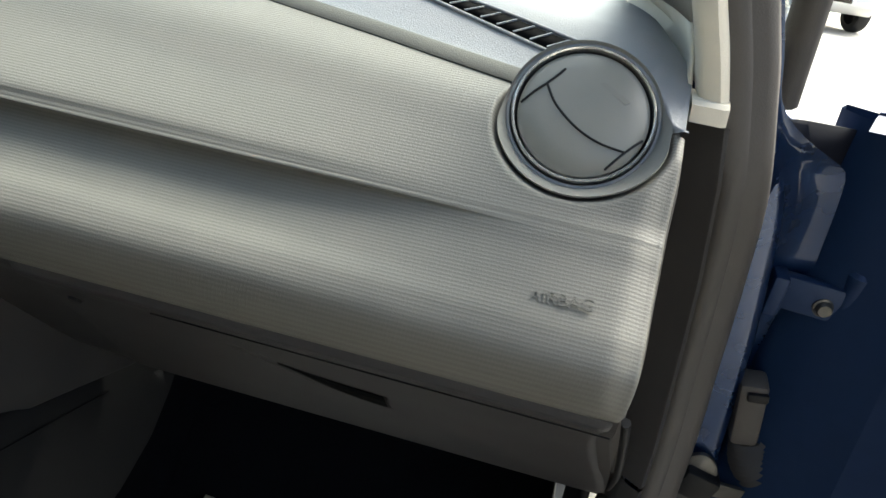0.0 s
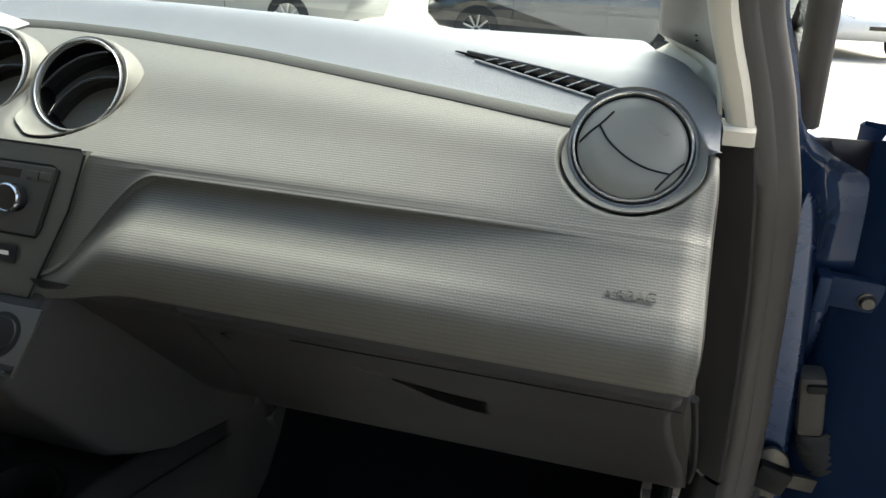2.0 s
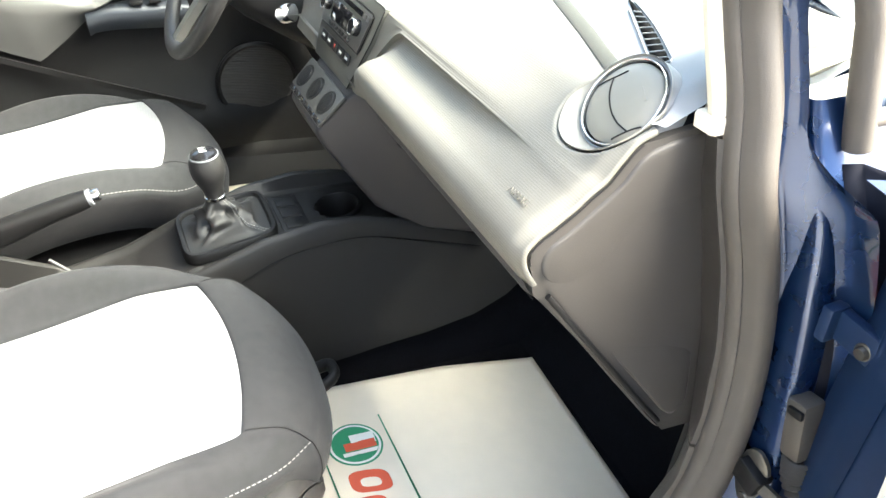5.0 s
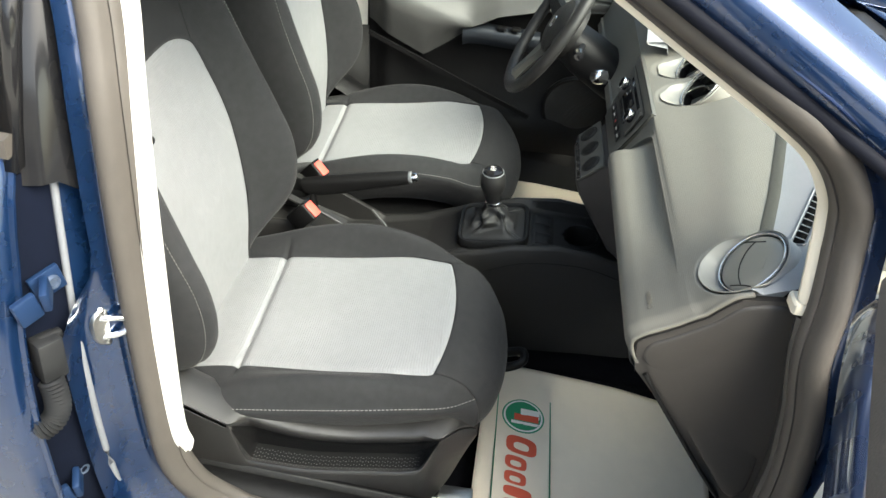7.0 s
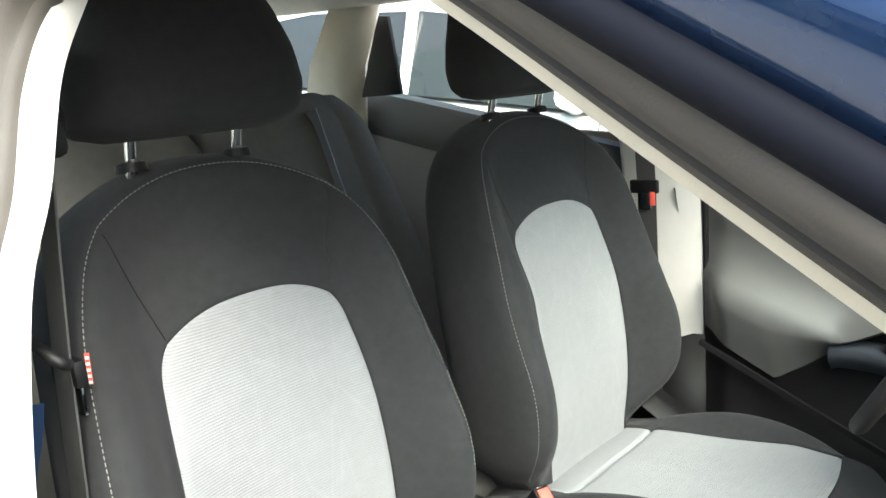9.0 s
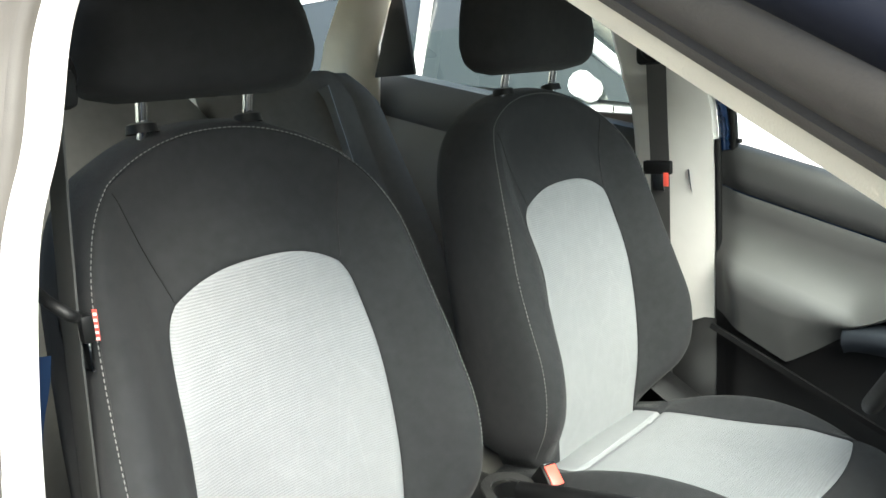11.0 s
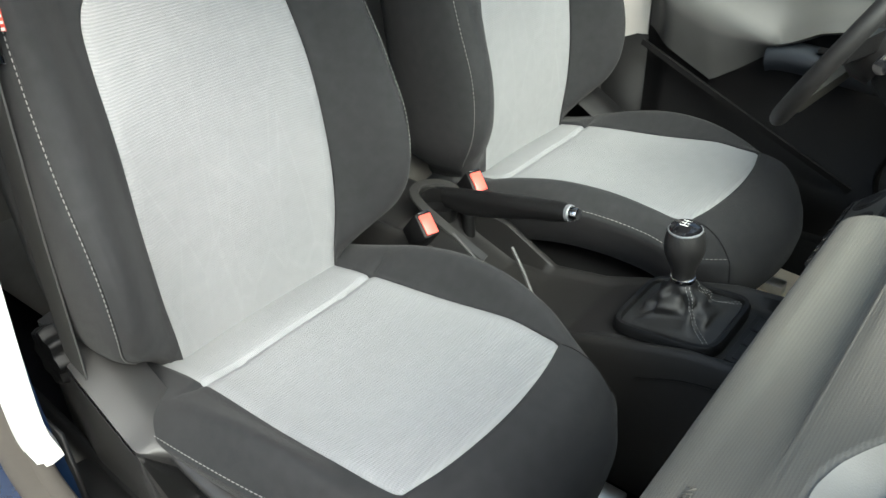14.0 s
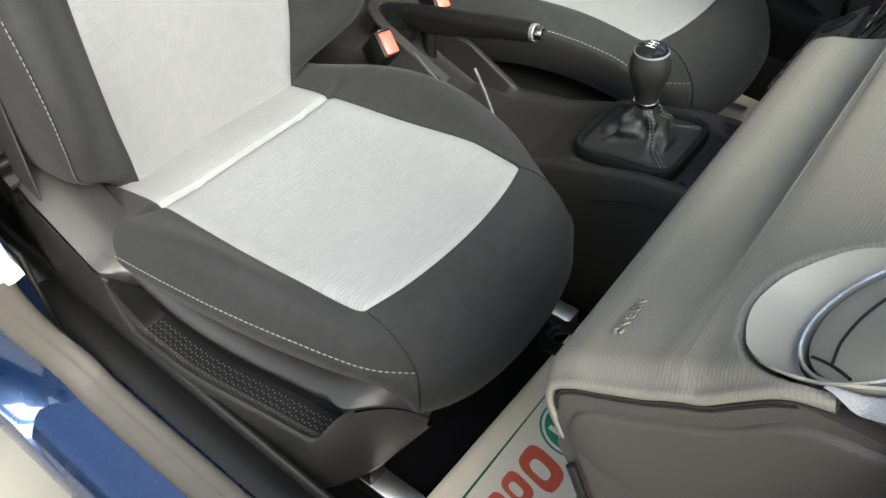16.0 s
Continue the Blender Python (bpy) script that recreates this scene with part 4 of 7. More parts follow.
    loft("backrest_insert", W(np.dstack([u, y, zz])), M_INSB, th, label="light grey ribbed fabric backrest insert", sharp=80)
    ins = np.vstack([bot[:-1], right[:-1], top[::-1][:-1], left[::-1][:-1]])
    edge = [(0.153, 0.495), (0.172, 0.550), (0.200, 0.578), (0.226, 0.600), (0.245, 0.630), (0.254, 0.665), (0.258, 0.72), (0.258, 0.80), (0.254, 0.88), (0.247, 0.95), (0.238, 1.03), (0.228, 1.085), (0.211, 1.13), (0.193, 1.160), (0.170, 1.185)]
    orr = even(catmull(edge, 8), k)
    far = orr.copy()
    far[:, 0] += 0.006 * (1 - smooth01(far[:, 1], 0.90, 1.05)) * smooth01(far[:, 1], 0.55, 0.65)
    us = np.linspace(-1, 1, n)
    ot = np.stack([us * 0.170, 1.185 + 0.050 * (1 - np.abs(us) ** 2.2)], 1)
    ot[:, 0] += np.where(us < 0, -us * (0.170 - far[-1, 0]), 0)
    ob = np.stack([us * 0.153, np.full(n, 0.500)], 1)
    inner = far * np.array((-1, 1))
    ot[0] = inner[-1]
    out = np.vstack([ob[:-1], orr[:-1], ot[::-1][:-1], inner[::-1][:-1]])
    m1, m2 = n - 1, k - 1
    loops = []
    for q in np.concatenate([[0, 0.012, 0.03, 0.06], np.linspace(0.1, 1, 19)]):
        P = ins + (out - ins) * q
        base = bmid(np.clip(P[:, 0], -0.162, 0.162), P[:, 1])
        crest = BACK_CREST(out[:, 1])
        arc = 0.020 * math.sin(math.pi * q ** 1.3) * smooth01(np.abs(P[:, 0]), 0.12, 0.19) * smooth01(P[:, 1], 0.55, 0.64) * (1 - 0.7 * smooth01(P[:, 1], 0.95, 1.12))
        yy = base + (crest - base) * smooth01(q, -0.10, 1.02) + arc - 0.004 * math.exp(-q / 0.02) - 0.006 * smooth01(q, 0.88, 1.0)
        loops.append(np.column_stack([P[:, 0], yy, P[:, 1]]))
    last = loops[-1]
    t = np.roll(last, -1, 0) - np.roll(last, 1, 0)
    nrm = np.column_stack([t[:, 2], np.zeros(len(t)), -t[:, 0]])
    nrm /= np.linalg.norm(nrm, axis=1)[:, None] + 1e-9
    rear_y = -0.275 - 0.075 * smooth01(last[:, 2], 0.75, 1.25)
    for f, o in ((0.02, 0.003), (0.06, 0.007), (0.15, 0.0105), (0.35, 0.014), (0.6, 0.013), (0.82, 0.006), (0.95, -0.008), (1.0, -0.03)):
        P = last + nrm * o
        P[:, 1] = last[:, 1] + (rear_y - last[:, 1]) * f
        loops.append(P)
    loft("backrest", W(np.array(loops)), M_FAB, th, False, True, label="charcoal fabric backrest bolsters", sharp=80)
    seam = (last + nrm * 0.002)[m1 + 20:m1 + m2 + m1 + m2 - 20]
    dashes("stitching", W(seam + np.array((0, 0.0004, 0))), 0.0050, 0.0022, 0.0007, M_THREAD, th, "pale stitched seam")
    groove = np.array(loops[-9])[m1 + 20:m1 + m2 + m1 + m2 - 20]
    tube("seam", W(groove + np.array((0, 0.0002, 0))), 0.0006, M_BLACK, th, 6)
    # shoulder seams
    for s in (1, -1):
        i0 = m1 + m2 if s > 0 else m1 + m2 + m1
        pts = np.array([l[i0 % len(l)] for l in loops[:22]]) + np.array((0, 0.0004, 0))
        tube("seam", W(pts[2:]), 0.0008, M_BLACK, th, 6)
    back = loops[-1]
    hub = np.array((0, -0.335, 0.88))
    loft("back_shell", W(np.array([back, back * 0.5 + hub * 0.5, back * 0.02 + hub * 0.98])), M_BLACK, th, False, True, label="black backrest shell")
    # headrest on two chrome posts
    rows = []
    for a in np.linspace(-1, 1, 31):
        zc = 1.395 + 0.118 * a
        t = (a + 1) / 2
        wdt = np.interp(t, (0, 0.1, 0.25, 0.45, 0.65, 0.85, 1), (0.158, 0.172, 0.176, 0.166, 0.145, 0.115, 0.085))
        rr = (1 - abs(a) ** 6) ** 0.4 if abs(a) < 1 else 0.0
        dep = 0.062 * rr + 0.0005
        yc = -0.245 - 0.03 * t + 0.012 * math.sin(math.pi * t)
        ring = []
        for g in np.linspace(0, 2 * math.pi, 64, endpoint=False):
            cg, sg = math.cos(g), math.sin(g)
            ring.append((ho * 0.6 + wdt * (0.72 + 0.28 * rr) * math.copysign(abs(cg) ** 0.55, cg), yc + dep * math.copysign(abs(sg) ** 0.75, sg) - 0.02 * abs(cg) ** 3, zc))
        rows.append(ring)
    loft("headrest", W(np.array(rows)), M_FAB, th, False, True, True, "charcoal fabric headrest", sharp=80)
    for s in (-1, 1):
        tube("headrest_post", W([(ho + s * 0.0765, -0.272, 1.225), (ho + s * 0.0765, -0.252, 1.305)]), 0.0075, M_CHROME, th, 16, label="chrome headrest post")
        lathe("post_collar", [(0.0076, 0.004), (0.012, 0.0038), (0.019, 0.001), (0.021, -0.010)], tuple(W([(ho + s * 0.0765, -0.268, 1.249)])[0]), (0, -0.1, 1), M_BLACK, th, 24)
    # red woven tag sewn into the outboard seam
    if sx > 0:
        edge_line = last[m1:m1 + m2 + 1]
        on_seam = lambda z: np.array([np.interp(z, edge_line[:, 2], edge_line[:, c]) for c in range(3)])
        out_dir = np.array((0.0065, -0.0075, 0.0))
        lift = np.array((0.0035, 0.0025, 0.0))
        quad = lambda z0, z1, f0, f1, h: [tuple(W([on_seam(z) + lift * h + out_dir * f])[0]) for z, f in ((z0, f0), (z1, f0), (z1, f1), (z0, f1))]
        lb = plate("side_tag", quad(1.066, 1.034, -0.42, 0.10, 1.0), 0.0010, M_RED, th, 0.0, "red woven tag")
        for i in range(5):
            a = 1.063 - i * 0.0062
            plate("tag_mark", quad(a, a - 0.003, -0.5, -0.1, 1.5), 0.0006, M_WHITE, lb, 0)
    # seat frame and runners
    box("seat_frame", tuple(W([(0, 0.06, 0.405)])[0]), (0.44, 0.52, 0.09), M_BLACK, th, 0.02)
    for s in (-1, 1):
        box("seat_rail", tuple(W([(s * 0.20, 0.06, 0.285)])[0]), (0.035, 0.66, 0.03), M_STEEL, th, 0.004, label="steel seat runner")
        box("rail_leg", tuple(W([(s * 0.20, 0.10, 0.33)])[0]), (0.03, 0.45, 0.08), M_BLACK, th, 0.004)
    # plastic valance along the outboard side with a storage pocket
    ys = np.linspace(-0.27, 0.385, 170)
    zt = smooth_curve((-0.27, -0.215, -0.15, -0.10, -0.05, 0.0, 0.05, 0.11, 0.17, 0.25, 0.31, 0.35, 0.385), (0.632, 0.627, 0.610, 0.582, 0.553, 0.533, 0.519, 0.508, 0.502, 0.506, 0.513, 0.506, 0.470))(ys)
    zb = np.interp(ys, (-0.27, 0.18, 0.27, 0.34, 0.385), (0.29, 0.29, 0.305, 0.36, 0.435))
    rows = []
    for y, b, a in zip(ys, zb, zt):
        xe = 0.291 - 0.024 * smooth01(y, 0.05, 0.30) - 0.105 * smooth01(y, 0.27, 0.40) ** 1.3 - 0.02 * smooth01(-y, 0.14, 0.27)
        r = [(xe - 0.05, y, b), (xe - 0.02, y, b - 0.004), (xe - 0.006, y, b)]
        lip = np.interp(y, (-0.10, 0.0, 0.10, 0.25, 0.345), (0.445, 0.440, 0.434, 0.432, 0.450))
        endf = smooth01(y, -0.040, -0.010) * (1 - smooth01(y, 0.285, 0.330))
        s_in = 0.050 * endf
        lip = a - 0.012 - (a - 0.012 - lip) * endf
        for t in np.linspace(0, 1, 24):
            zz = b + 0.006 + (lip - b - 0.006) * t
            r.append((xe + 0.004 * math.sin(math.pi * t), y, zz))
        k = s_in / 0.050
        r += [(xe - 0.003 * k, y, lip + 0.003), (xe - 0.007 * k, y, lip + 0.001), (xe - 0.009 * k, y, lip - 0.008 * k)]
        for t in np.linspace(0.22, 1, 6):
            r.append((xe - s_in * t, y, lip - 0.010 * k + 0.004 * k * t))
        for t in np.linspace(0.04, 1, 14):
            r.append((xe - s_in + 0.022 * k * smooth01(t, 0.30, 0.95), y, lip - 0.006 * k + (a - 0.006 - lip + 0.006 * k) * t))
        r += [(xe - 0.012 - 0.019 * k, y, a - 0.003), (xe - 0.034 - 0.008 * k, y, a + 0.001), (xe - 0.058, y, a + 0.002), (xe - 0.085, y, a - 0.02)]
        rows.append(r)
    rows = W(rows)
    if sx < 0:
        loft("side_valance", rows, M_BLACK, th, label="dark grey plastic seat valance with a storage pocket", sharp=50)
    else:
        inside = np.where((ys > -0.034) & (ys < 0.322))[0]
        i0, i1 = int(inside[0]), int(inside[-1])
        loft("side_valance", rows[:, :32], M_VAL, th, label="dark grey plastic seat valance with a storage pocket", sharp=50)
        # pocket faces coloured black for the shade inside the valance
        loft("pocket_shade", rows[i0:i1 + 1, 31:45], M_BLACK, th, label="pocket floor and inner wall blackened for the shade inside", sharp=50)
        loft("valance_top", rows[i0:i1 + 1, 44:], M_VAL, th, sharp=50)
        loft("valance_end", rows[:i0 + 1, 31:], M_VAL, th, sharp=50)
        loft("valance_end", rows[i1:, 31:], M_VAL, th, sharp=50)
    if sx > 0:
        verts, faces = [], []
        for i in range(62):
            for j in range(4):
                y = -0.02 + i * 0.005
                xe = 0.291 - 0.024 * float(smooth01(y, 0.05, 0.30)) - 0.105 * float(smooth01(y, 0.27, 0.40)) ** 1.3
                lip = float(np.interp(y, (0.0, 0.10, 0.25, 0.345), (0.440, 0.434, 0.432, 0.450)))
                c = np.array((xe - 0.016 - j * 0.008 + 0.002 * (i % 2), y, lip - 0.0068))
                o = len(verts)
                verts += [c + np.array((0.0014, 0, 0)), c + np.array((0, 0.0014, 0)), c + np.array((-0.0014, 0, 0)), c + np.array((0, -0.0014, 0)), c + np.array((0, 0, 0.0010))]
                faces += [(o, o + 1, o + 4), (o + 1, o + 2, o + 4), (o + 2, o + 3, o + 4), (o + 3, o, o + 4)]
        mesh("pocket_studs", W(verts), faces, M_SILV3, th, "studded pocket floor")
    # recliner wheel with finger lobes
    rng = []
    for h, s in ((0.0, 1.0), (0.012, 1.0), (0.020, 0.93), (0.022, 0.5), (0.022, 0.0)):
        rng.append([(0.276 + h, -0.205 + s * (0.032 + 0.004 * math.cos(8 * g)) * math.cos(g), 0.610 + s * (0.042 + 0.004 * math.cos(8 * g)) * math.sin(g)) for g in np.linspace(0, 2 * math.pi, 64, endpoint=False)])
    loft("recliner_knob", W(rng), M_BLACK, th, False, True, label="black lobed recliner wheel")
    return th


seat(0.370, 1, "charcoal front passenger seat with light grey fabric inserts", 0.012)
seat(-0.330, -1, "charcoal driver's seat with light grey fabric inserts", 0.0)


# ---- dashboard ----
XF = CABIN
# near-black that puts the shade of openings into their colour
M_HOLE = mat("opening_shade", (0.004, 0.004, 0.004), 0.9, 0, 0.1, 40, spec=0.05)
dash = thing("dashboard", (0.0, 0.8, 0.5), "dark grey dashboard with a woven-pattern pad and round vents", "dashboard")
YB = lambda x: np.interp(x, (-0.67, -0.40, -0.10, 0.0, 0.175, 0.29, 0.43, 0.54, 0.60, 0.67), (0.80, 0.88, 0.905, 0.896, 0.864, 0.833, 0.794, 0.759, 0.739, 0.714))


def pad_section(x):
    """The woven pad at x: from the band down to the lid of the glovebox, as (y, z)."""
    f = 1 - smooth01(x, 0.36, 0.60)
    g = smooth01(x, 0.065, 0.185)
    yb = float(YB(x))
    zb = 0.957 + 0.006 * smooth01(yb, 0.75, 0.9)
    near = np.array([(0.6395, 0.8810), (0.615, 0.8725), (0.590, 0.8665), (0.5745, 0.8535), (0.5775, 0.8290), (0.5900, 0.8060)])
    tip = np.array([(0.6300, 0.8915), (0.606, 0.8770), (0.587, 0.8650), (0.5750, 0.8500), (0.5775, 0.8290), (0.5900, 0.8060)])
    bulge = near * f + tip * (1 - f)
    stack = np.array([(0.637, 0.880), (0.628, 0.858), (0.619, 0.835), (0.610, 0.810), (0.604, 0.793), (0.600, 0.780)])
    # the crease runs level along the pad and bends down the side of the centre panel
    top, foot = np.array((0.6465, 0.9035)), np.array((0.600, 0.780))
    s = 0.80 * (1 - g)
    crease = top + (foot - top) * s
    k = np.array((0.19, 0.37, 0.555, 0.757, 0.895, 1.0))[:, None]
    line = crease + (foot - crease) * k
    low = line + (bulge - stack) * g
    cut = np.array((0.0085, -0.0075)) * f * g + np.array((-0.0050, -0.0036)) * (1 - f * g)
    up = np.array([(yb, zb), (yb * 0.62 + 0.66 * 0.38, zb - 0.008), (yb * 0.3 + 0.66 * 0.7, 0.931), (0.662, 0.914)])
    mid = top + (crease - top) * np.array((0.0, 0.5))[:, None] + np.array((0.004, 0.003))
    fg = f * g
    up = np.vstack([up, mid, crease + np.array((0.0015, 0.001)) * fg + np.array((0.0028, 0.0020)) * (1 - fg), crease + np.array((-0.0006, -0.0016)) * fg + np.array((-0.0012, -0.0008)) * (1 - fg), crease + cut])
    return catmull(np.vstack([up, low]), 10)


cols = np.unique(np.concatenate([np.linspace(-0.665, -0.18, 14), np.linspace(-0.18, 0.22, 90), np.linspace(0.22, 0.50, 40), np.linspace(0.50, 0.664, 90)]))
P = []
for x in cols:
    sec = pad_section(x)
    e = smooth01(x, 0.640, 0.666) ** 2
    sec = sec + np.array((0.006, -0.004)) * e
    P.append([(x, a, b) for a, b in sec])
P = np.array(P)
# the pad's end is rolled over towards the door
end = P[-1].copy()
tg = np.gradient(end[:, 1:], axis=0)
tg /= np.linalg.norm(tg, axis=1)[:, None] + 1e-9
inn = np.stack([-tg[:, 1], tg[:, 0]], 1)
inn = np.stack([np.convolve(np.pad(inn[:, k], 20, mode="edge"), np.ones(41) / 41, "valid") for k in (0, 1)], 1)
inn /= np.linalg.norm(inn, axis=1)[:, None] + 1e-9
inn *= np.sign(inn[60:61] @ np.array((0.8, -0.6)))[:, None]
wrap = []
for dx, d in ((0.0016, 0.0003), (0.0030, 0.0011), (0.0040, 0.0026), (0.0043, 0.0048), (0.0037, 0.0062), (-0.0040, 0.0068)):
    q = end.copy()
    q[:, 0] += dx
    q[:, 1:] += inn * d
    wrap.append(q)
P = np.vstack([P, np.array(wrap)])
# seat for the right-hand vent: the pad dips into a round funnel
VC, VN = np.array((0.597, 0.732, 0.951)), np.array((0.0, -0.74, 0.67))
MC = [np.array((0.034, 0.746, 0.946)), np.array((-0.088, 0.752, 0.946))]


def sink(P, c, n, r0=0.0525, r1=0.105):
    """Presses a surface down round a vent, so that its bezel stands free."""
    n = np.array(n) / np.linalg.norm(n)
    d = P - c
    h = d @ n
    r = np.linalg.norm(d - h[..., None] * n, axis=-1)
    low = np.where(r < r0, -0.026, -0.013 + (r - r0) * SLOPE)
    t = np.minimum(h, low)
    t = np.where((r < r1) & (np.abs(h) < 0.08), t, h)
    return P + (t - h)[..., None] * n


def funnel(clouds, c, n, parent):
    """A smooth dished ring from a vent's bezel out to where it meets the pads."""
    n = np.array(n) / np.linalg.norm(n)
    q = np.array(Vector(n).to_track_quat("Z", "Y").to_matrix())
    pts = np.vstack([k.reshape(-1, 3) for k in clouds]) - c
    loc = pts @ q
    r, g, h = np.hypot(loc[:, 0], loc[:, 1]), np.arctan2(loc[:, 1], loc[:, 0]), loc[:, 2]
    near = (r > 0.045) & (r < 0.115) & (np.abs(h) < 0.08)
    r, g, h = r[near], g[near], h[near]
    over = h - (-0.005 + (r - 0.0525) * SLOPE)
    ang = np.linspace(-math.pi, math.pi, 96, endpoint=False)
    edge = []
    for a in ang:
        m = np.abs((g - a + math.pi) % (2 * math.pi) - math.pi) < 0.07
        out = r[m & (over > 0)]
        edge.append(min(0.098, max(0.0555, float(np.quantile(out, 0.985)) if len(out) else 0.0555)))
    edge = np.array(edge)
    for _ in range(4):
        edge = (np.roll(edge, 1) + edge * 2 + np.roll(edge, -1)) / 4
    rows = []
    for t in np.concatenate([[-0.05], np.linspace(0, 1, 14), [1.04]]):
        ring = []
        for a, e in zip(ang, edge):
            rr = 0.0525 + (e - 0.0525) * t
            hh = -0.005 + (min(rr, e) - 0.0525) * SLOPE + 0.0004 - (0.002 if t > 1 else 0) - 0.0022 * math.sin(math.pi * min(1, max(0, t)))
            ring.append(c + q @ np.array((rr * math.cos(a), rr * math.sin(a), hh)))
        rows.append(ring)
    loft("vent_dish", rows, M_DISH, parent, False, True, label="smooth satin dish round the vent", sharp=80)


SLOPE = 2.0
M_DISH = mat("vent_dish", (0.24, 0.235, 0.21), 0.34, 0, 0.05, 30, 0.2, 900)
PAD0 = P.copy()
for c in [VC] + MC:
    P = sink(P, c, VN)
loft("woven_pad", P, M_LOW, dash, label="grey-green woven-texture dash pad", sharp=80)
# upper pad
rows = []
for x in np.concatenate([np.linspace(-0.665, 0.50, 60), np.linspace(0.503, 0.668, 80)]):
    yb = float(YB(x))
    r = []
    e = smooth01(x, 0.622, 0.672)
    zend = 0.012 * e ** 2
    for t in np.concatenate([np.linspace(0, 0.3, 40), np.linspace(0.33, 1, 20)]):
        y = yb + (1.055 - yb + 0.06 * smooth01(x, 0.1, 0.6) - 0.20 * e * e) * t
        z = 0.957 + 0.006 * smooth01(yb, 0.75, 0.9) + 0.034 * smooth01(y - yb, -0.02, 0.10) * (1 - 0.12 * t) - 0.026 * smooth01(t, 0.35, 1) - zend * smooth01(y - yb, 0.0, 0.02)
        xe = float(np.interp(y, (0.76, 0.817, 0.906, 1.022, 1.133), (0.668, 0.668, 0.661, 0.639, 0.610)))
        r.append((x - float(smooth01(x, 0.52, 0.668)) * (0.668 - xe), y, z))
    rows.append(r)
rows = np.array(rows)
for c in [VC] + MC:
    funnel([PAD0, rows], c, VN, dash)
for c in [VC] + MC:
    rows = sink(rows, c, VN)
loft("upper_pad", rows, M_PAD, dash, label="smooth dark upper dash pad", sharp=80)
# band between the pads
path = [(x, float(YB(x)) + 0.002, 0.9575 + 0.006 * float(smooth01(YB(x), 0.75, 0.9))) for x in np.linspace(-0.66, 0.548, 60)]
sweep("trim_band", path, [(-0.0100, -0.006), (-0.0095, 0.0016), (-0.007, 0.0026), (0.007, 0.0036), (0.0095, 0.0026), (0.0100, -0.006)], M_BAND, dash, (0, -0.35, 0.94), label="pale grey trim band")


def round_vent(c, n, is_open, label):
    v = thing("air_vent", tuple(c), label, "air vent", "dashboard vents")
    n = np.array(n) / np.linalg.norm(n)
    q = Vector(n).to_track_quat("Z", "Y").to_matrix()
    at = lambda a, b, h: np.array(c) + np.array(q @ Vector((a, b, h)))
    lathe("bezel", [(0.0590, -0.030), (0.0580, -0.014), (0.0560, -0.005), (0.0542, -0.0015), (0.0522, -0.0015), (0.0512, -0.006), (0.0512, -0.02)], c, n, M_LOW if is_open else M_PAD, v, 72, label="dark vent bezel")
    lathe("chrome_ring", [(0.0506, -0.006), (0.0506, 0.0020), (0.0496, 0.0030), (0.0486, 0.0020), (0.0484, -0.006), (0.0506, -0.006)], c, n, M_RING, v, 72, label="bright chrome ring")
    if not is_open:
        lathe("shutter", [(0.0468, -0.006), (0.0462, -0.001), (0.043, 0.0020), (0.030, 0.0045), (0.015, 0.0055), (0.0, 0.0058)], c, n, M_SHUT, v, 64, label="closed grey shutter disc")
        lathe("gap", [(0.0486, -0.003), (0.0460, -0.005)], c, n, M_BLACK, v, 64)
        zd = lambda a, b: float(np.interp(math.hypot(a, b), (0, 0.015, 0.03, 0.043, 0.047), (0.0058, 0.0055, 0.0045, 0.0020, -0.001)))
        arcs = [catmull([(-0.030, 0.015), (-0.0196, 0.0), (-0.002, -0.0136), (0.016, -0.0207), (0.034, -0.0225)], 8),
                catmull([(-0.030, 0.015), (-0.038, 0.0066), (-0.0446, -0.002)], 8), catmull([(0.0440, -0.0107), (0.034, -0.0225), (0.0232, -0.0375)], 8),
                catmull([(-0.0196, 0.0286), (-0.025, 0.021), (-0.030, 0.015)], 8)]
        for i, a in enumerate(arcs):
            tube("joint", [at(p, r, zd(p, r) + 0.0004) for p, r in a], 0.0009, M_BLACK, v, 6)
        plate("finger_dent", [at(p, r, 0.0050) for p, r in ((0.006, 0.0225), (0.010, 0.0245), (0.030, 0.0130), (0.027, 0.0105))], 0.0008, M_SHUT, v, 0.0)
    else:
        # vent walls coloured near-black for the shade inside
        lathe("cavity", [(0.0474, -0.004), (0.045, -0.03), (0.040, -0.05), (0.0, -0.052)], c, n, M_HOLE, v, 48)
        for k, (b0, bw) in enumerate(((0.020, 0.010), (-0.014, 0.016))):
            rows = []
            for t in np.linspace(-1, 1, 20):
                hw = 0.044 * math.sqrt(max(0.0, 1 - (b0 / 0.05) ** 2))
                a = t * hw
                bb = b0 + bw * (1 - t * t)
                ca, sa = math.cos(0.6), math.sin(0.6)
                rows.append([at(a * ca - (bb) * sa, a * sa + bb * ca, h) for h in (-0.002, -0.004, -0.03)])
            loft("vane", rows, M_GLOSS, v, solid=0.0022, label="glossy curved vane")
    return v


M_SHUT = mat("vent_shutter_grey", (0.215, 0.207, 0.178), 0.36, 0, 0.05, 40, 0.1, 900)
round_vent(VC, VN, False, "round side vent with closed grey shutter and chrome ring")
for c in MC:
    round_vent(c, (0.0, -0.80, 0.60), True, "round centre vent standing open with chrome ring")

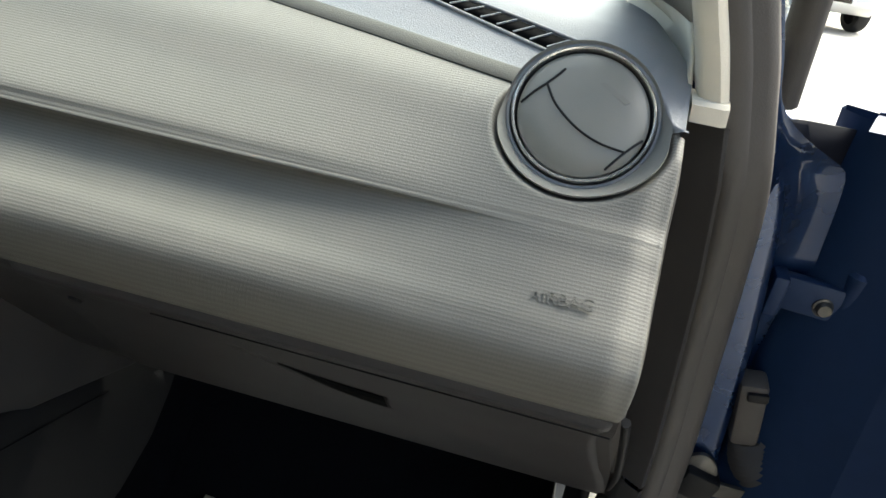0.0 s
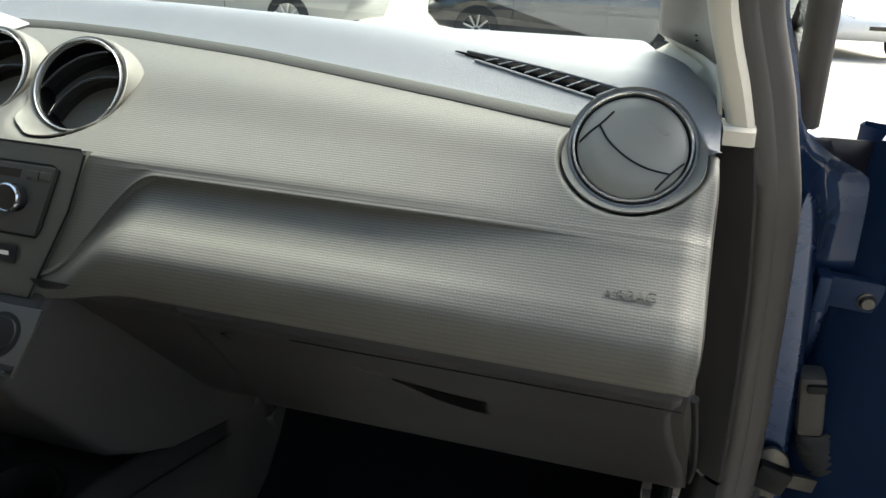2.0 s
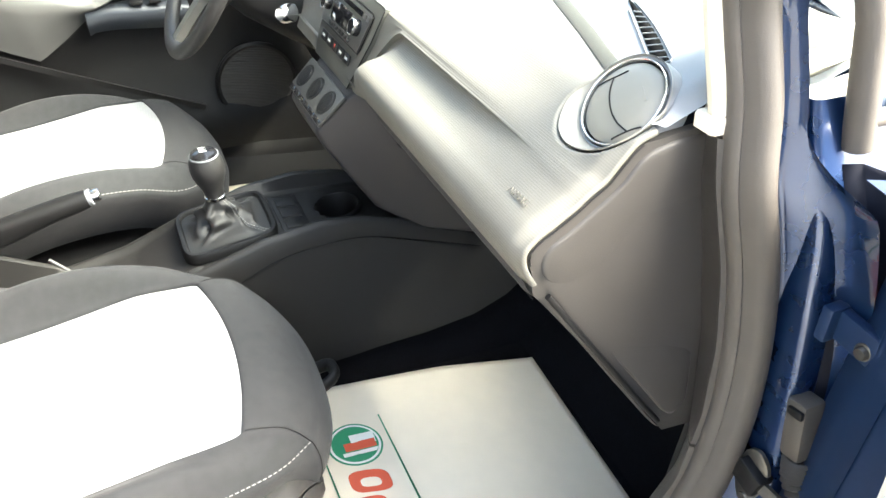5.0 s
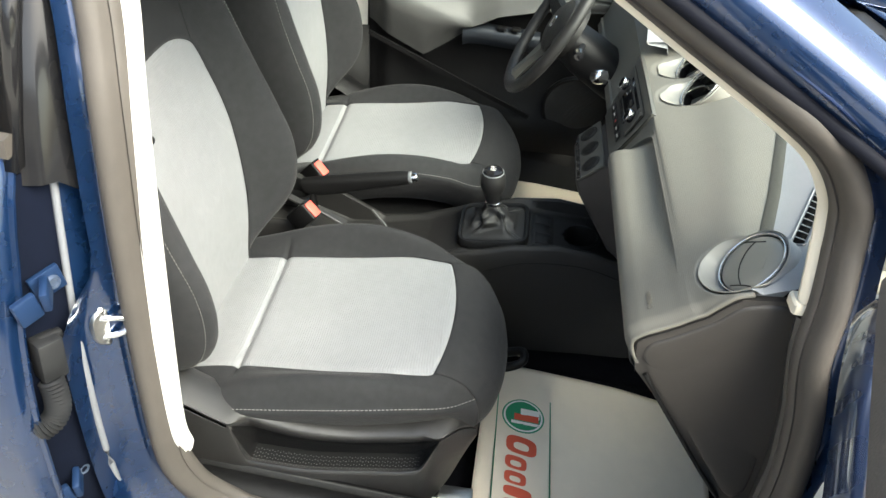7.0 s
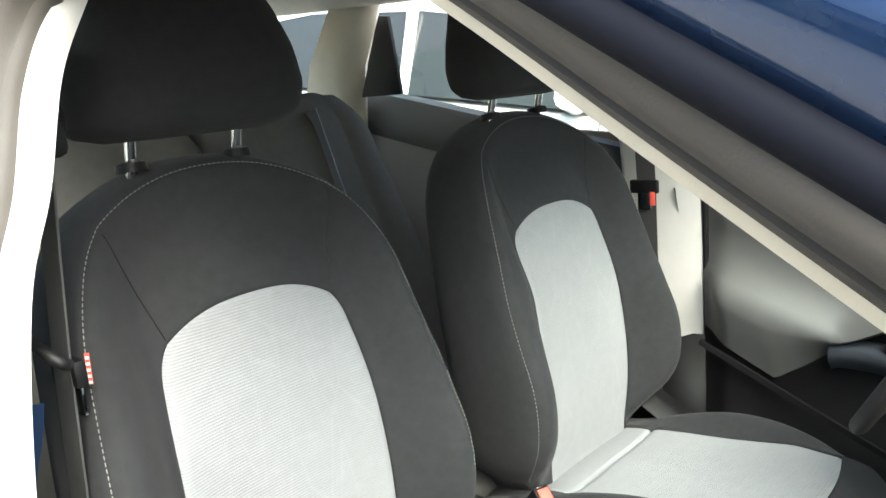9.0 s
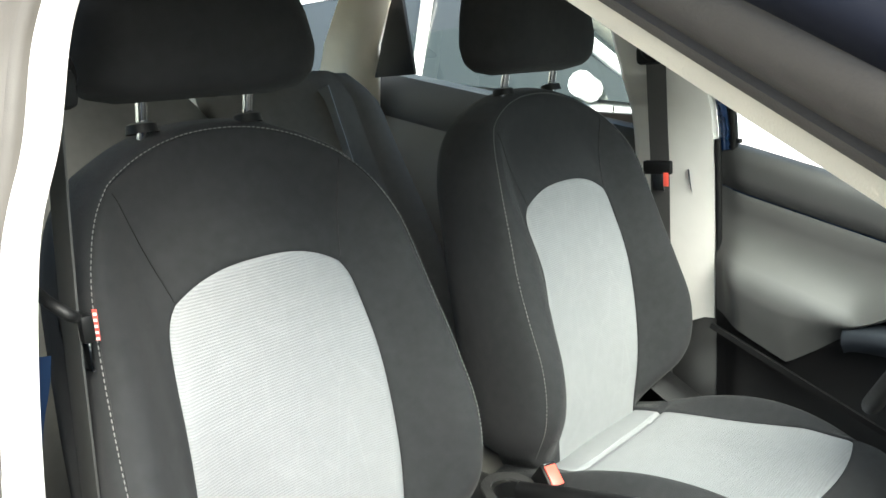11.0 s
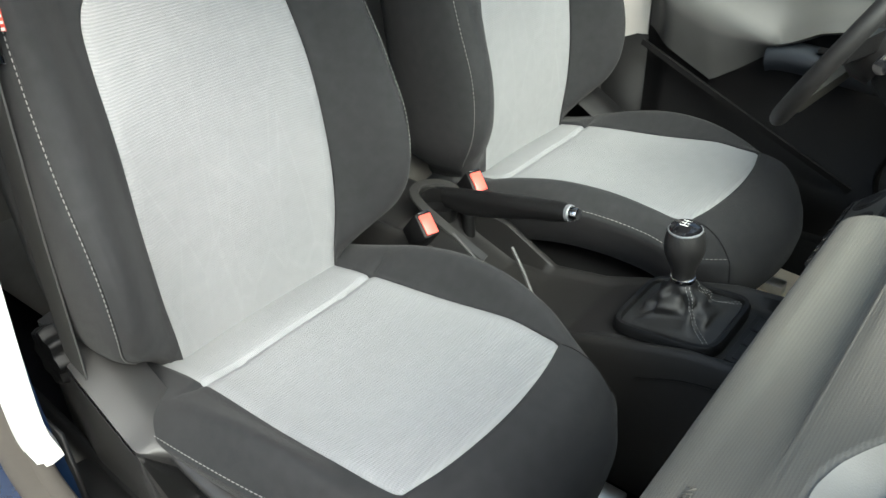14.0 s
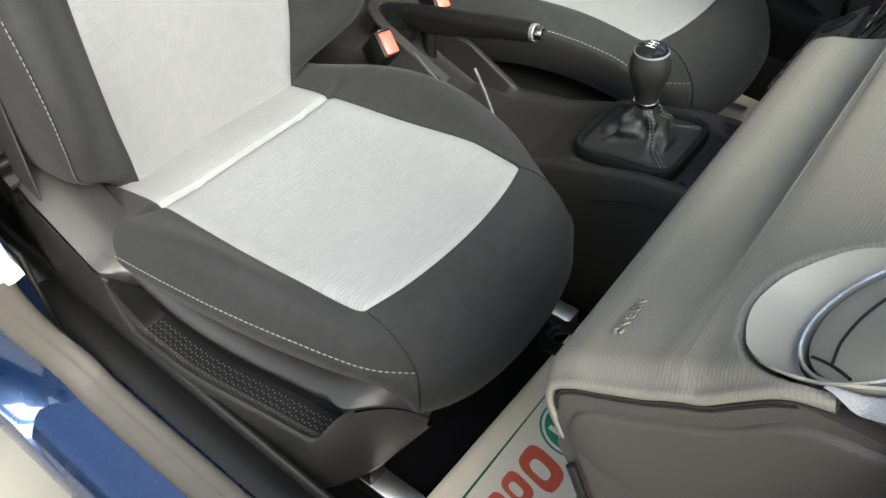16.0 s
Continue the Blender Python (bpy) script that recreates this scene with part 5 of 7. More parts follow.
# defroster grille in the upper pad
gr = thing("defroster_grille", (0.50, 0.83, 0.985), "narrow wedge-shaped black defroster grille", "grille")
A, B = np.array((0.405, 0.866, 0.0)), np.array((0.578, 0.797, 0.0))
wd = np.array((0.37, 0.93, 0.0))
gz = lambda p: np.array((p[0], p[1], 0.957 + 0.006 * float(smooth01(YB(p[0]), 0.75, 0.9)) + 0.034 * float(smooth01(p[1] - float(YB(p[0])), -0.02, 0.10)) - 0.0035))
lo_e = lambda t: A + (B - A) * t - wd * (0.0125 * t ** 1.1 + 0.001)
hi_e = lambda t: A + (B - A) * t + wd * (0.001 + 0.004 * math.sin(math.pi * t))
n_ = 12
# dark sheet laid on the pad for the shade down the slot
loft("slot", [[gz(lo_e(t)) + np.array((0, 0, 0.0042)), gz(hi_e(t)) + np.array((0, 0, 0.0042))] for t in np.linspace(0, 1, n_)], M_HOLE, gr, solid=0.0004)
rim = [gz(lo_e(t) - wd * 0.003) for t in np.linspace(-0.03, 1.0, n_)] + [gz(hi_e(1.03))] + [gz(hi_e(t) + wd * 0.003) for t in np.linspace(1.0, -0.03, n_)]
tube("rim", np.array(rim) + np.array((0, 0, 0.0042)), 0.0015, M_PAD, gr, 8, True)
for t in np.linspace(0.24, 0.94, 9):
    a, b = gz(lo_e(t - 0.03)), gz(hi_e(t + 0.03))
    sweep("slat", [a + np.array((0, 0, 0.0048)), b + np.array((0, 0, 0.0048))], [(-0.0009, -0.0006), (0.0009, -0.0006), (0.0009, 0.0005), (-0.0009, 0.0005)], M_PAD, gr)

# glovebox lid with its recessed pull
ld = thing("glovebox", (0.43, 0.67, 0.6), "closed dark grey glovebox lid with recessed pull", "glovebox")
ends = catmull([(0.588, 0.8040), (0.5895, 0.7985), (0.5955, 0.790), (0.6125, 0.772), (0.640, 0.735), (0.668, 0.697), (0.720, 0.622), (0.768, 0.556), (0.785, 0.552)], 26)
seg = np.concatenate([[0], np.cumsum(np.linalg.norm(np.diff(ends, axis=0), axis=1))])
ss = np.linspace(0, seg[-1], 170)
prof = np.stack([np.interp(ss, seg, ends[:, 0]), np.interp(ss, seg, ends[:, 1])], 1)
rows = []
for x in np.linspace(0.0, 1.0, 170):
    r = []
    for (y, z), s in zip(prof, ss):
        k = s / seg[-1]
        x0 = 0.225 - 0.035 * k
        x1 = 0.6625 + 0.040 * smooth01(k, 0.15, 1.0)
        xx = x0 + (x1 - x0) * x
        u = (xx - 0.372) / 0.125
        zc = 0.741 - 0.042 * u - 0.008 * 4 * u * (1 - u)
        top = zc + 0.005 + 0.006 * u
        bot = zc - 0.003 - 0.019 * smooth01(u, 0.0, 0.9)
        d = 0.0
        if -0.05 < u < 1.05:
            d = smooth01(z, bot - 0.002, bot + 0.012) * (1 - smooth01(z, top - 0.0015, top + 0.0015)) * smooth01(u, -0.02, 0.30) * (1 - smooth01(u, 0.985, 1.0))
        depth = 0.034 * d
        rim = min(x * 0.44, (1 - x) * 0.44, s, seg[-1] - s)
        depth += 0.003 * (1 - smooth01(rim, 0.0, 0.006))
        r.append((xx, y + 0.81 * depth, z + 0.58 * depth))
    rows.append(r)
loft("lid", rows, M_LID, ld, label="dark grey lid", sharp=60)
# thin dark sheet over the lid stands for shade in the pull's hollow
rows = []
for u in np.linspace(0.30, 0.985, 24):
    x = 0.372 + 0.125 * u
    zc = 0.741 - 0.042 * u - 0.008 * 4 * u * (1 - u)
    w_ = float(smooth01(u, 0.28, 0.60))
    hi, lo = zc + 0.004 + 0.006 * u, zc + 0.002 - (0.002 + 0.019 * float(smooth01(u, 0.0, 0.9))) * w_
    rows.append([(x, float(np.interp(z, prof[::-1, 1], prof[::-1, 0])) - 0.0006, z) for z in (lo, (lo + hi) / 2, hi)])
loft("pull_shade", rows, M_HOLE, ld, solid=0.0006, label="dark sheet for the shade in the pull recess")
tube("lid_groove", [(0.665, 0.6000, 0.7835), (0.45, 0.600, 0.7835), (0.330, 0.600, 0.7835)], 0.0006, M_BLACK, ld, 6)
lathe("lock", [(0.0, 0.001), (0.005, 0.001), (0.006, -0.001)], (0.262, 0.607, 0.770), (0, -0.8, -0.6), M_BLACK, ld, 20, label="black lock")
# the facing between lid and centre stack
rows = []
for x in np.linspace(0.07, 0.224, 10):
    r = []
    for (y, z), s in zip(prof[::5], ss[::5]):
        k = s / seg[-1]
        xx = x - 0.035 * k * smooth01(x, 0.1, 0.22)
        r.append((xx, y + 0.004, z + 0.002))
    rows.append(r)
loft("lower_facing", rows, M_LID, dash, label="dark grey lower facing", sharp=80)
# dash end cover facing the door
rolled = (end[:, 1:] + inn * 0.0085)[8::5]
cover = [tuple(p) for p in rolled if p[1] > 0.812] + [(0.598, 0.792), (0.63, 0.752), (0.70, 0.655), (0.775, 0.552), (0.83, 0.545), (0.835, 0.95)]
bm = bmesh.new()
vs = [bm.verts.new((0.667 + 0.038 * float(smooth01(0.80 - z, 0, 0.25)), y, z)) for y, z in cover]
vi = [bm.verts.new((v.co.x - 0.010, v.co.y, v.co.z)) for v in vs]
bm.faces.new(vs)
for i in range(len(vs)):
    bm.faces.new((vs[i], vs[(i + 1) % len(vs)], vi[(i + 1) % len(vs)], vi[i]))
bmesh.ops.triangulate(bm, faces=[f for f in bm.faces if len(f.verts) > 4])
part("end_cover", bm, M_ENDC, dash, "dark grey dash end cover")
# raised field on the end cover
cen = np.array((0.735, 0.76))
fld = [(0.716, 0.930), (0.687, 0.901), (0.663, 0.882), (0.632, 0.860), (0.613, 0.848), (0.604, 0.834), (0.606, 0.816), (0.624, 0.792), (0.664, 0.734), (0.733, 0.638), (0.775, 0.582), (0.797, 0.588), (0.803, 0.62), (0.815, 0.80), (0.812, 0.925), (0.770, 0.938)]
fl = closed_curve([(0, a, b) for a, b in fld], 5)[:, 1:]
lp = []
for s, h in ((1.0, 0.0), (0.994, 0.0028), (0.982, 0.0042), (0.96, 0.0048), (0.85, 0.0060), (0.5, 0.0075), (0.02, 0.0075)):
    q = cen + (fl - cen) * s
    lp.append([(0.6675 + 0.038 * float(smooth01(0.80 - z, 0, 0.25)) + h, y, z) for y, z in q])
loft("end_field", lp, M_ENDC, dash, False, True, label="raised field of the end cover", sharp=80)
gap_line = np.array([(0.6670, a, b) for a, b in (end[:, 1:] + inn * 0.0100)[8::5] if b > 0.825])
tube("cover_gap", gap_line, 0.0012, M_BLACK, dash, 8, label="black gap along the cover")
tube("lid_slot", catmull([(0.674, 0.612, 0.790), (0.684, 0.65, 0.735), (0.700, 0.72, 0.635), (0.7045, 0.765, 0.572)], 6), 0.0036, M_BLACK, dash, 8, label="black gap beside the lid")
# moulded word on the pad
m = Matrix.Translation((0.612, 0.6055, 0.8772)) @ Matrix.Rotation(radians(-4), 4, "Y") @ pose(0, 0, 0, 38)
text("airbag_lettering", "AIRBAG", 0.0115, M_LOW, m, dash, 0.0006, "moulded lettering")
# radio
M_RADIO = mat("radio_grey", (0.045, 0.045, 0.042), 0.42, 0, 0.05, 40, 0.1, 900)
rad = thing("car_radio", (-0.02, 0.63, 0.87), "silver-grey car radio with screen, knobs and buttons", "radio")
RT, RB = np.array((0, 0.646, 0.905)), np.array((0, 0.618, 0.835))
dn = (RB - RT) / np.linalg.norm(RB - RT)
nn = np.cross((1, 0, 0), dn)
nn = nn if nn[1] < 0 else -nn
pt = lambda x, d, h=0.0: np.array((x, 0, 0)) + RT + dn * d + nn * h
M_SILV2 = mat("panel_grey", (0.082, 0.082, 0.072), 0.4, 0.1, 0.05, 40, 0.1, 900)


def slab(name, pts, h0, h1, m, parent, bev=0.001, label=""):
    P = [pt(x, d, h0) for x, d in pts]
    nrm = np.cross(P[1] - P[0], P[2] - P[0])
    if np.dot(nrm, nn) < 0:
        P = P[::-1]
    return plate(name, P, h1 - h0, m, parent, bev, label)


slab("surround", [(-0.160, -0.012), (0.112, -0.012), (0.098, 0.045), (0.060, 0.135), (-0.125, 0.135)], -0.010, 0.0015, M_SILV2, rad, 0.001, "grey centre panel")
tube("panel_joint", [pt(x, d, 0.0016) for x, d in ((-0.160, -0.012), (0.106, -0.012), (0.111, -0.008), (0.098, 0.045), (0.060, 0.135))], 0.0011, M_BLACK, rad, 6)
tube("face_joint", [pt(x, d, 0.0042) for x, d in ((-0.136, 0.006), (0.080, 0.006), (0.0875, 0.010), (0.072, 0.066), (0.066, 0.0755), (-0.120, 0.0755))], 0.0009, M_BLACK, rad, 6)
slab("face", [(-0.135, 0.008), (0.085, 0.008), (0.066, 0.074), (-0.120, 0.074)], 0.004, 0.0065, M_RADIO, rad, 0.0015)
slab("disc_slot", [(-0.095, 0.013), (0.048, 0.013), (0.046, 0.021), (-0.094, 0.021)], 0.0065, 0.0070, M_GLOSS, rad, 0)
slab("screen", [(-0.085, 0.027), (0.008, 0.027), (0.006, 0.060), (-0.084, 0.060)], 0.0065, 0.0074, M_GLOSS, rad, 0.0005, "dark display")
for i, x in enumerate((0.056, 0.070)):
    slab("button", [(x, 0.013), (x + 0.012, 0.013), (x + 0.011, 0.021), (x - 0.001, 0.021)], 0.0065, 0.0085, M_RADIO, rad, 0.0006)
for i, d in enumerate((0.029, 0.043)):
    b = slab("button", [(0.013, d), (0.028, d), (0.027, d + 0.011), (0.012, d + 0.011)], 0.0065, 0.0085, M_RADIO, rad, 0.0006)
    if i:
        text("lettering", "MENU", 0.0042, M_WHITE, Matrix.Translation(pt(0.020, d + 0.0055, 0.0086)) @ pose(0, 0, 0, 68), b, 0.0001, "pale lettering")
for x in (0.043, -0.105):
    lathe("knob", [(0.0135, 0.005), (0.0135, 0.012), (0.0125, 0.018), (0.0115, 0.0195), (0.0, 0.0195)], pt(x, 0.040), nn, M_GLOSS, rad, 36, "dark rotary knob")
    lathe("knob_ring", [(0.0138, 0.0160), (0.0136, 0.0185), (0.0122, 0.0198), (0.0112, 0.0190)], pt(x, 0.040), nn, M_CHROME, rad, 36, "bright knob ring")
for i in range(6):
    slab("button", [(-0.082 + i * 0.016, 0.0635), (-0.069 + i * 0.016, 0.0635), (-0.069 + i * 0.016, 0.0705), (-0.082 + i * 0.016, 0.0705)], 0.0065, 0.0082, M_DGREY, rad, 0.0005)
lathe("socket", [(0.0, 0.0068), (0.0025, 0.0068), (0.004, 0.0078), (0.0045, 0.0065)], pt(0.020, 0.067), nn, M_GLOSS, rad, 16)
for i in range(5):
    x = -0.105 + i * 0.031
    b = slab("switch", [(x, 0.086), (x + 0.028, 0.086), (x + 0.027, 0.103), (x + 0.001, 0.103)], 0.004, 0.0065, M_DGREY, rad, 0.001)
    if i == 2:
        slab("hazard_mark", [(x + 0.010, 0.091), (x + 0.018, 0.091), (x + 0.014, 0.098)], 0.0066, 0.0069, M_RED, b, 0)
    else:
        slab("switch_mark", [(x + 0.008, 0.092), (x + 0.020, 0.092), (x + 0.020, 0.096), (x + 0.008, 0.096)], 0.0066, 0.0069, M_WHITE, b, 0)

# lower centre stack
st = thing("centre_stack", (0, 0.65, 0.5), "dark grey lower centre stack with heater controls", "centre console")
poly = [(0.612, 0.792), (0.588, 0.772), (0.533, 0.722), (0.545, 0.690), (0.626, 0.560), (0.700, 0.508), (0.835, 0.484), (0.900, 0.60), (0.88, 0.80)]
bm = bmesh.new()
half = lambda y: float(np.interp(y, (0.53, 0.60, 0.70, 0.80, 0.90), (0.070, 0.078, 0.100, 0.140, 0.160)))
va = [bm.verts.new((half(y), y, z)) for y, z in poly]
vb = [bm.verts.new((-half(y) - 0.022, y, z)) for y, z in poly]
bm.faces.new(va)
bm.faces.new(vb[::-1])
for i in range(len(va)):
    j = (i + 1) % len(va)
    bm.faces.new((va[j], va[i], vb[i], vb[j]))
bmesh.ops.triangulate(bm, faces=[f for f in bm.faces if len(f.verts) > 4])
bmesh.ops.bevel(bm, geom=[e for e in bm.edges if e.calc_face_angle(0) > 0.6], offset=0.008, segments=3, affect="EDGES", profile=0.5)
part("stack_body", bm, M_LID, st, "dark grey stack", sharp=50)
c0, c1 = np.array((0, 0.590, 0.777)), np.array((0, 0.536, 0.727))
d2 = (c1 - c0) / np.linalg.norm(c1 - c0)
n2 = np.cross((1, 0, 0), d2)
n2 = n2 if n2[2] > 0 else -n2
pt2 = lambda x, d, h=0.0: np.array((x, 0, 0)) + c0 + d2 * d + n2 * h


def slab2(name, pts, h0, h1, m, parent, bev=0.001, label=""):
    P = [pt2(x, d, h0) for x, d in pts]
    if np.dot(np.cross(P[1] - P[0], P[2] - P[0]), n2) < 0:
        P = P[::-1]
    return plate(name, P, h1 - h0, m, parent, bev, label)


slab2("heater_panel", [(-0.105, 0.004), (0.085, 0.004), (0.080, 0.070), (-0.100, 0.070)], 0.0, 0.006, M_RADIO, st, 0.002, "grey heater control panel")
for x in (-0.075, -0.012, 0.051):
    lathe("dial", [(0.022, 0.005), (0.022, 0.0068), (0.018, 0.0072), (0.017, 0.0085), (0.015, 0.009), (0.0, 0.009)], pt2(x, 0.034), n2, M_BLACK, st, 36, "black rotary dial")
for i in range(6):
    slab2("switch", [(-0.095 + i * 0.03, 0.060), (-0.070 + i * 0.03, 0.060), (-0.070 + i * 0.03, 0.068), (-0.095 + i * 0.03, 0.068)], 0.006, 0.008, M_GLOSS, st, 0.0005)

# steering column, binnacle and wheel
bn = thing("instrument_binnacle", (-0.335, 0.75, 0.95), "dark hooded instrument binnacle behind the wheel", "instrument panel")
rows = []
for x in np.linspace(-1, 1, 24):
    xx = -0.335 + 0.185 * x
    h = (1 - abs(x) ** 3)
    rows.append([(xx, 0.900, 0.965 + 0.02 * h), (xx, 0.80, 0.962 + 0.060 * h), (xx, 0.70, 0.955 + 0.070 * h), (xx, 0.655, 0.950 + 0.066 * h), (xx, 0.660, 0.945 + 0.056 * h), (xx, 0.70, 0.94 + 0.04 * h), (xx, 0.72, 0.88)])
loft("hood", rows, M_PAD, bn, sharp=80)
for x in (-0.405, -0.265):
    lathe("dial", [(0.0, 0.0), (0.045, 0.0), (0.050, 0.012), (0.054, 0.010)], (x, 0.70, 0.935), (0, -0.9, 0.42), M_GLOSS, bn, 40, "round instrument")
sw = thing("steering_wheel", (-0.335, 0.47, 0.89), "black three-spoke steering wheel with grey hub", "steering wheel")
WC, WN = np.array((-0.338, 0.462, 0.905)), np.array((0.0, -0.86, 0.50))
wq = Vector(WN).to_track_quat("Z", "Y").to_matrix()
wa = lambda a, b, h=0.0: WC + np.array(wq @ Vector((a, b, h)))
ring = [wa(0.178 * math.cos(g), 0.178 * math.sin(g)) for g in np.linspace(0, 2 * math.pi, 64, endpoint=False)]
sweep("rim", ring, circle(0.0165, 14, 0.0135), M_LEATH, sw, tuple(WN), True, "black leather rim")
lathe("hub", [(0.0, 0.022), (0.045, 0.020), (0.068, 0.008), (0.074, -0.010), (0.070, -0.035)], wa(0, 0, -0.02), WN, M_DGREY, sw, 40, "grey airbag hub")
for ang in (0, 180, 270):
    g = radians(ang)
    d = np.array((math.cos(g), math.sin(g)))
    sd = np.array((-d[1], d[0]))
    rows = []
    for r_, w_ in ((0.05, 0.034), (0.09, 0.026), (0.13, 0.022), (0.172, 0.026)):
        c = d * r_
        h0 = -0.025 + 0.02 * (r_ - 0.05) / 0.12
        rows.append([wa(*(c + sd * w_), h0), wa(*(c + sd * w_ * 0.6), h0 + 0.012), wa(*(c - sd * w_ * 0.6), h0 + 0.012), wa(*(c - sd * w_), h0), wa(*(c), h0 - 0.012)])
    loft("spoke", rows, M_SILV2 if ang == 270 else M_BLACK, sw, False, True, True, "spoke")
lathe("emblem_disc", [(0.0, 0.0045), (0.014, 0.004), (0.016, 0.002)], wa(0, 0, 0.0), WN, M_CHROME, sw, 30, "plain chrome badge disc")
cl = thing("steering_column", (-0.335, 0.6, 0.84), "black steering column shroud with stalks and ignition lock", "steering column")
rows = []
for k, (dist, rx, rz) in enumerate(((0.03, 0.055, 0.05), (0.06, 0.066, 0.058), (0.14, 0.070, 0.062), (0.24, 0.072, 0.060))):
    c = WC - WN * dist + np.array((0, 0, -0.018 - 0.05 * dist))
    rows.append([c + np.array((rx * math.copysign(abs(math.cos(g)) ** 0.7, math.cos(g)), 0, rz * math.copysign(abs(math.sin(g)) ** 0.7, math.sin(g)))) for g in np.linspace(0, 2 * math.pi, 28, endpoint=False)])
loft("shroud", rows, M_BLACK, cl, False, True, True, sharp=60)
tube("stalk", [WC - WN * 0.085 + np.array((0.05, 0, 0.01)), WC - WN * 0.075 + np.array((0.11, 0, 0.02)), WC - WN * 0.065 + np.array((0.165, 0, 0.028))], 0.0075, M_BLACK, cl, 12, label="black wiper stalk")
lathe("stalk_end", [(0.0, 0.024), (0.010, 0.022), (0.012, 0.0), (0.008, -0.004)], WC - WN * 0.065 + np.array((0.160, 0, 0.027)), (1, 0, 0.1), M_GLOSS, cl, 20)
tube("stalk", [WC - WN * 0.085 + np.array((-0.05, 0, 0.01)), WC - WN * 0.075 + np.array((-0.165, 0, 0.025))], 0.0075, M_BLACK, cl, 12)
lathe("ignition", [(0.0, 0.010), (0.011, 0.010), (0.016, 0.006), (0.019, 0.0), (0.022, -0.02)], (-0.268, 0.575, 0.808), (0.55, -0.75, 0.1), M_CHROME, cl, 30, "bright ignition lock ring")
kn = plate("knee_panel", [(-0.66, 0.615, 0.80), (-0.14, 0.600, 0.78), (-0.14, 0.72, 0.56), (-0.66, 0.72, 0.56)], 0.02, M_BLACK, dash, 0.005, "black knee panel")

# ---- centre console ----
con = thing("centre_console", (0, 0.4, 0.3), "dark grey centre console with cup holder and gear surround", "centre console")
rows = []
for y in np.linspace(-0.34, 0.955, 175):
    rim = np.interp(y, (-0.34, -0.10, 0.0, 0.10, 0.20, 0.30, 0.42, 0.52, 0.60, 0.70, 0.80, 0.87, 0.955), (0.548, 0.548, 0.530, 0.470, 0.485, 0.520, 0.556, 0.567, 0.556, 0.521, 0.480, 0.450, 0.415))
    mid = np.interp(y, (-0.34, -0.14, -0.06, 0.02, 0.10, 0.22, 0.30, 0.46, 0.62, 0.80, 0.87, 0.955), (0.540, 0.538, 0.49, 0.455, 0.455, 0.48, 0.520, 0.538, 0.525, 0.47, 0.44, 0.405))
    hw = np.interp(y, (-0.34, -0.05, 0.10, 0.30, 0.45, 0.60, 0.87), (0.088, 0.088, 0.098, 0.104, 0.104, 0.100, 0.110))
    bw = hw + 0.022
    b = min(rim - 0.004, np.interp(y, (-0.34, 0.4, 0.55, 0.70, 0.80, 0.87, 0.92, 0.955), (0.27, 0.27, 0.272, 0.280, 0.295, 0.325, 0.365, 0.405)))
    half = [(bw, b), (hw + 0.012, b + (rim - b) * 0.45), (hw + 0.004, rim - 0.035), (hw, rim - 0.010), (hw - 0.004, rim - 0.002), (hw - 0.010, rim), (hw - 0.016, rim - 0.003), (hw - 0.020, mid + 0.003), (hw - 0.026, mid)]
    r = [(x, y, z) for x, z in half] + [(x, y, mid) for x in np.linspace(hw - 0.032, -hw + 0.032, 25)] + [(-x, y, z) for x, z in half[::-1]]
    rows.append(r)
cb = loft("console_body", rows, M_CONS, con, label="dark grey console moulding", sharp=50)
bm = bmesh.new()
bm.from_mesh(cb.data)
inv = XF.inverted()
hole = []
for f in bm.faces:
    c = inv @ f.calc_center_median()
    if math.hypot(c.x, c.y - 0.575) < 0.041 and c.z > 0.48:
        hole.append(f)
bmesh.ops.delete(bm, geom=hole, context="FACES")
bm.to_mesh(cb.data)
bm.free()
tube("side_joint", catmull([(0.1135, 0.36, 0.488), (0.1115, 0.45, 0.521), (0.1088, 0.58, 0.524), (0.1100, 0.70, 0.486), (0.1130, 0.82, 0.442)], 8), 0.0012, M_BLACK, con, 6)
lathe("cup_holder", [(0.049, 0.000), (0.046, 0.005), (0.041, 0.006), (0.039, 0.002), (0.037, -0.06), (0.0, -0.062)], (0.0, 0.575, 0.5275), (0, -0.08, 1), M_BLACK, con, 40, "black cup holder")
sl = [(-0.062, 0.462), (0.062, 0.462), (0.062, 0.512), (-0.062, 0.512)]
plate("switch_strip", [(x, y, 0.5385 - 0.10 * (y - 0.462)) for x, y in sl], 0.003, M_DGREY, con, 0.001, "grey strip of blank switches")
for i in range(3):
    x = -0.055 + i * 0.038
    plate("blank_switch", [(a, b, 0.5415 - 0.10 * (b - 0.462)) for a, b in ((x, 0.47), (x + 0.034, 0.47), (x + 0.034, 0.503), (x, 0.503))], 0.002, M_DGREY, con, 0.0008)
    tube("switch_joint", [(x - 0.002, 0.468, 0.5425), (x - 0.002, 0.506, 0.5385)], 0.0007, M_BLACK, con, 5)
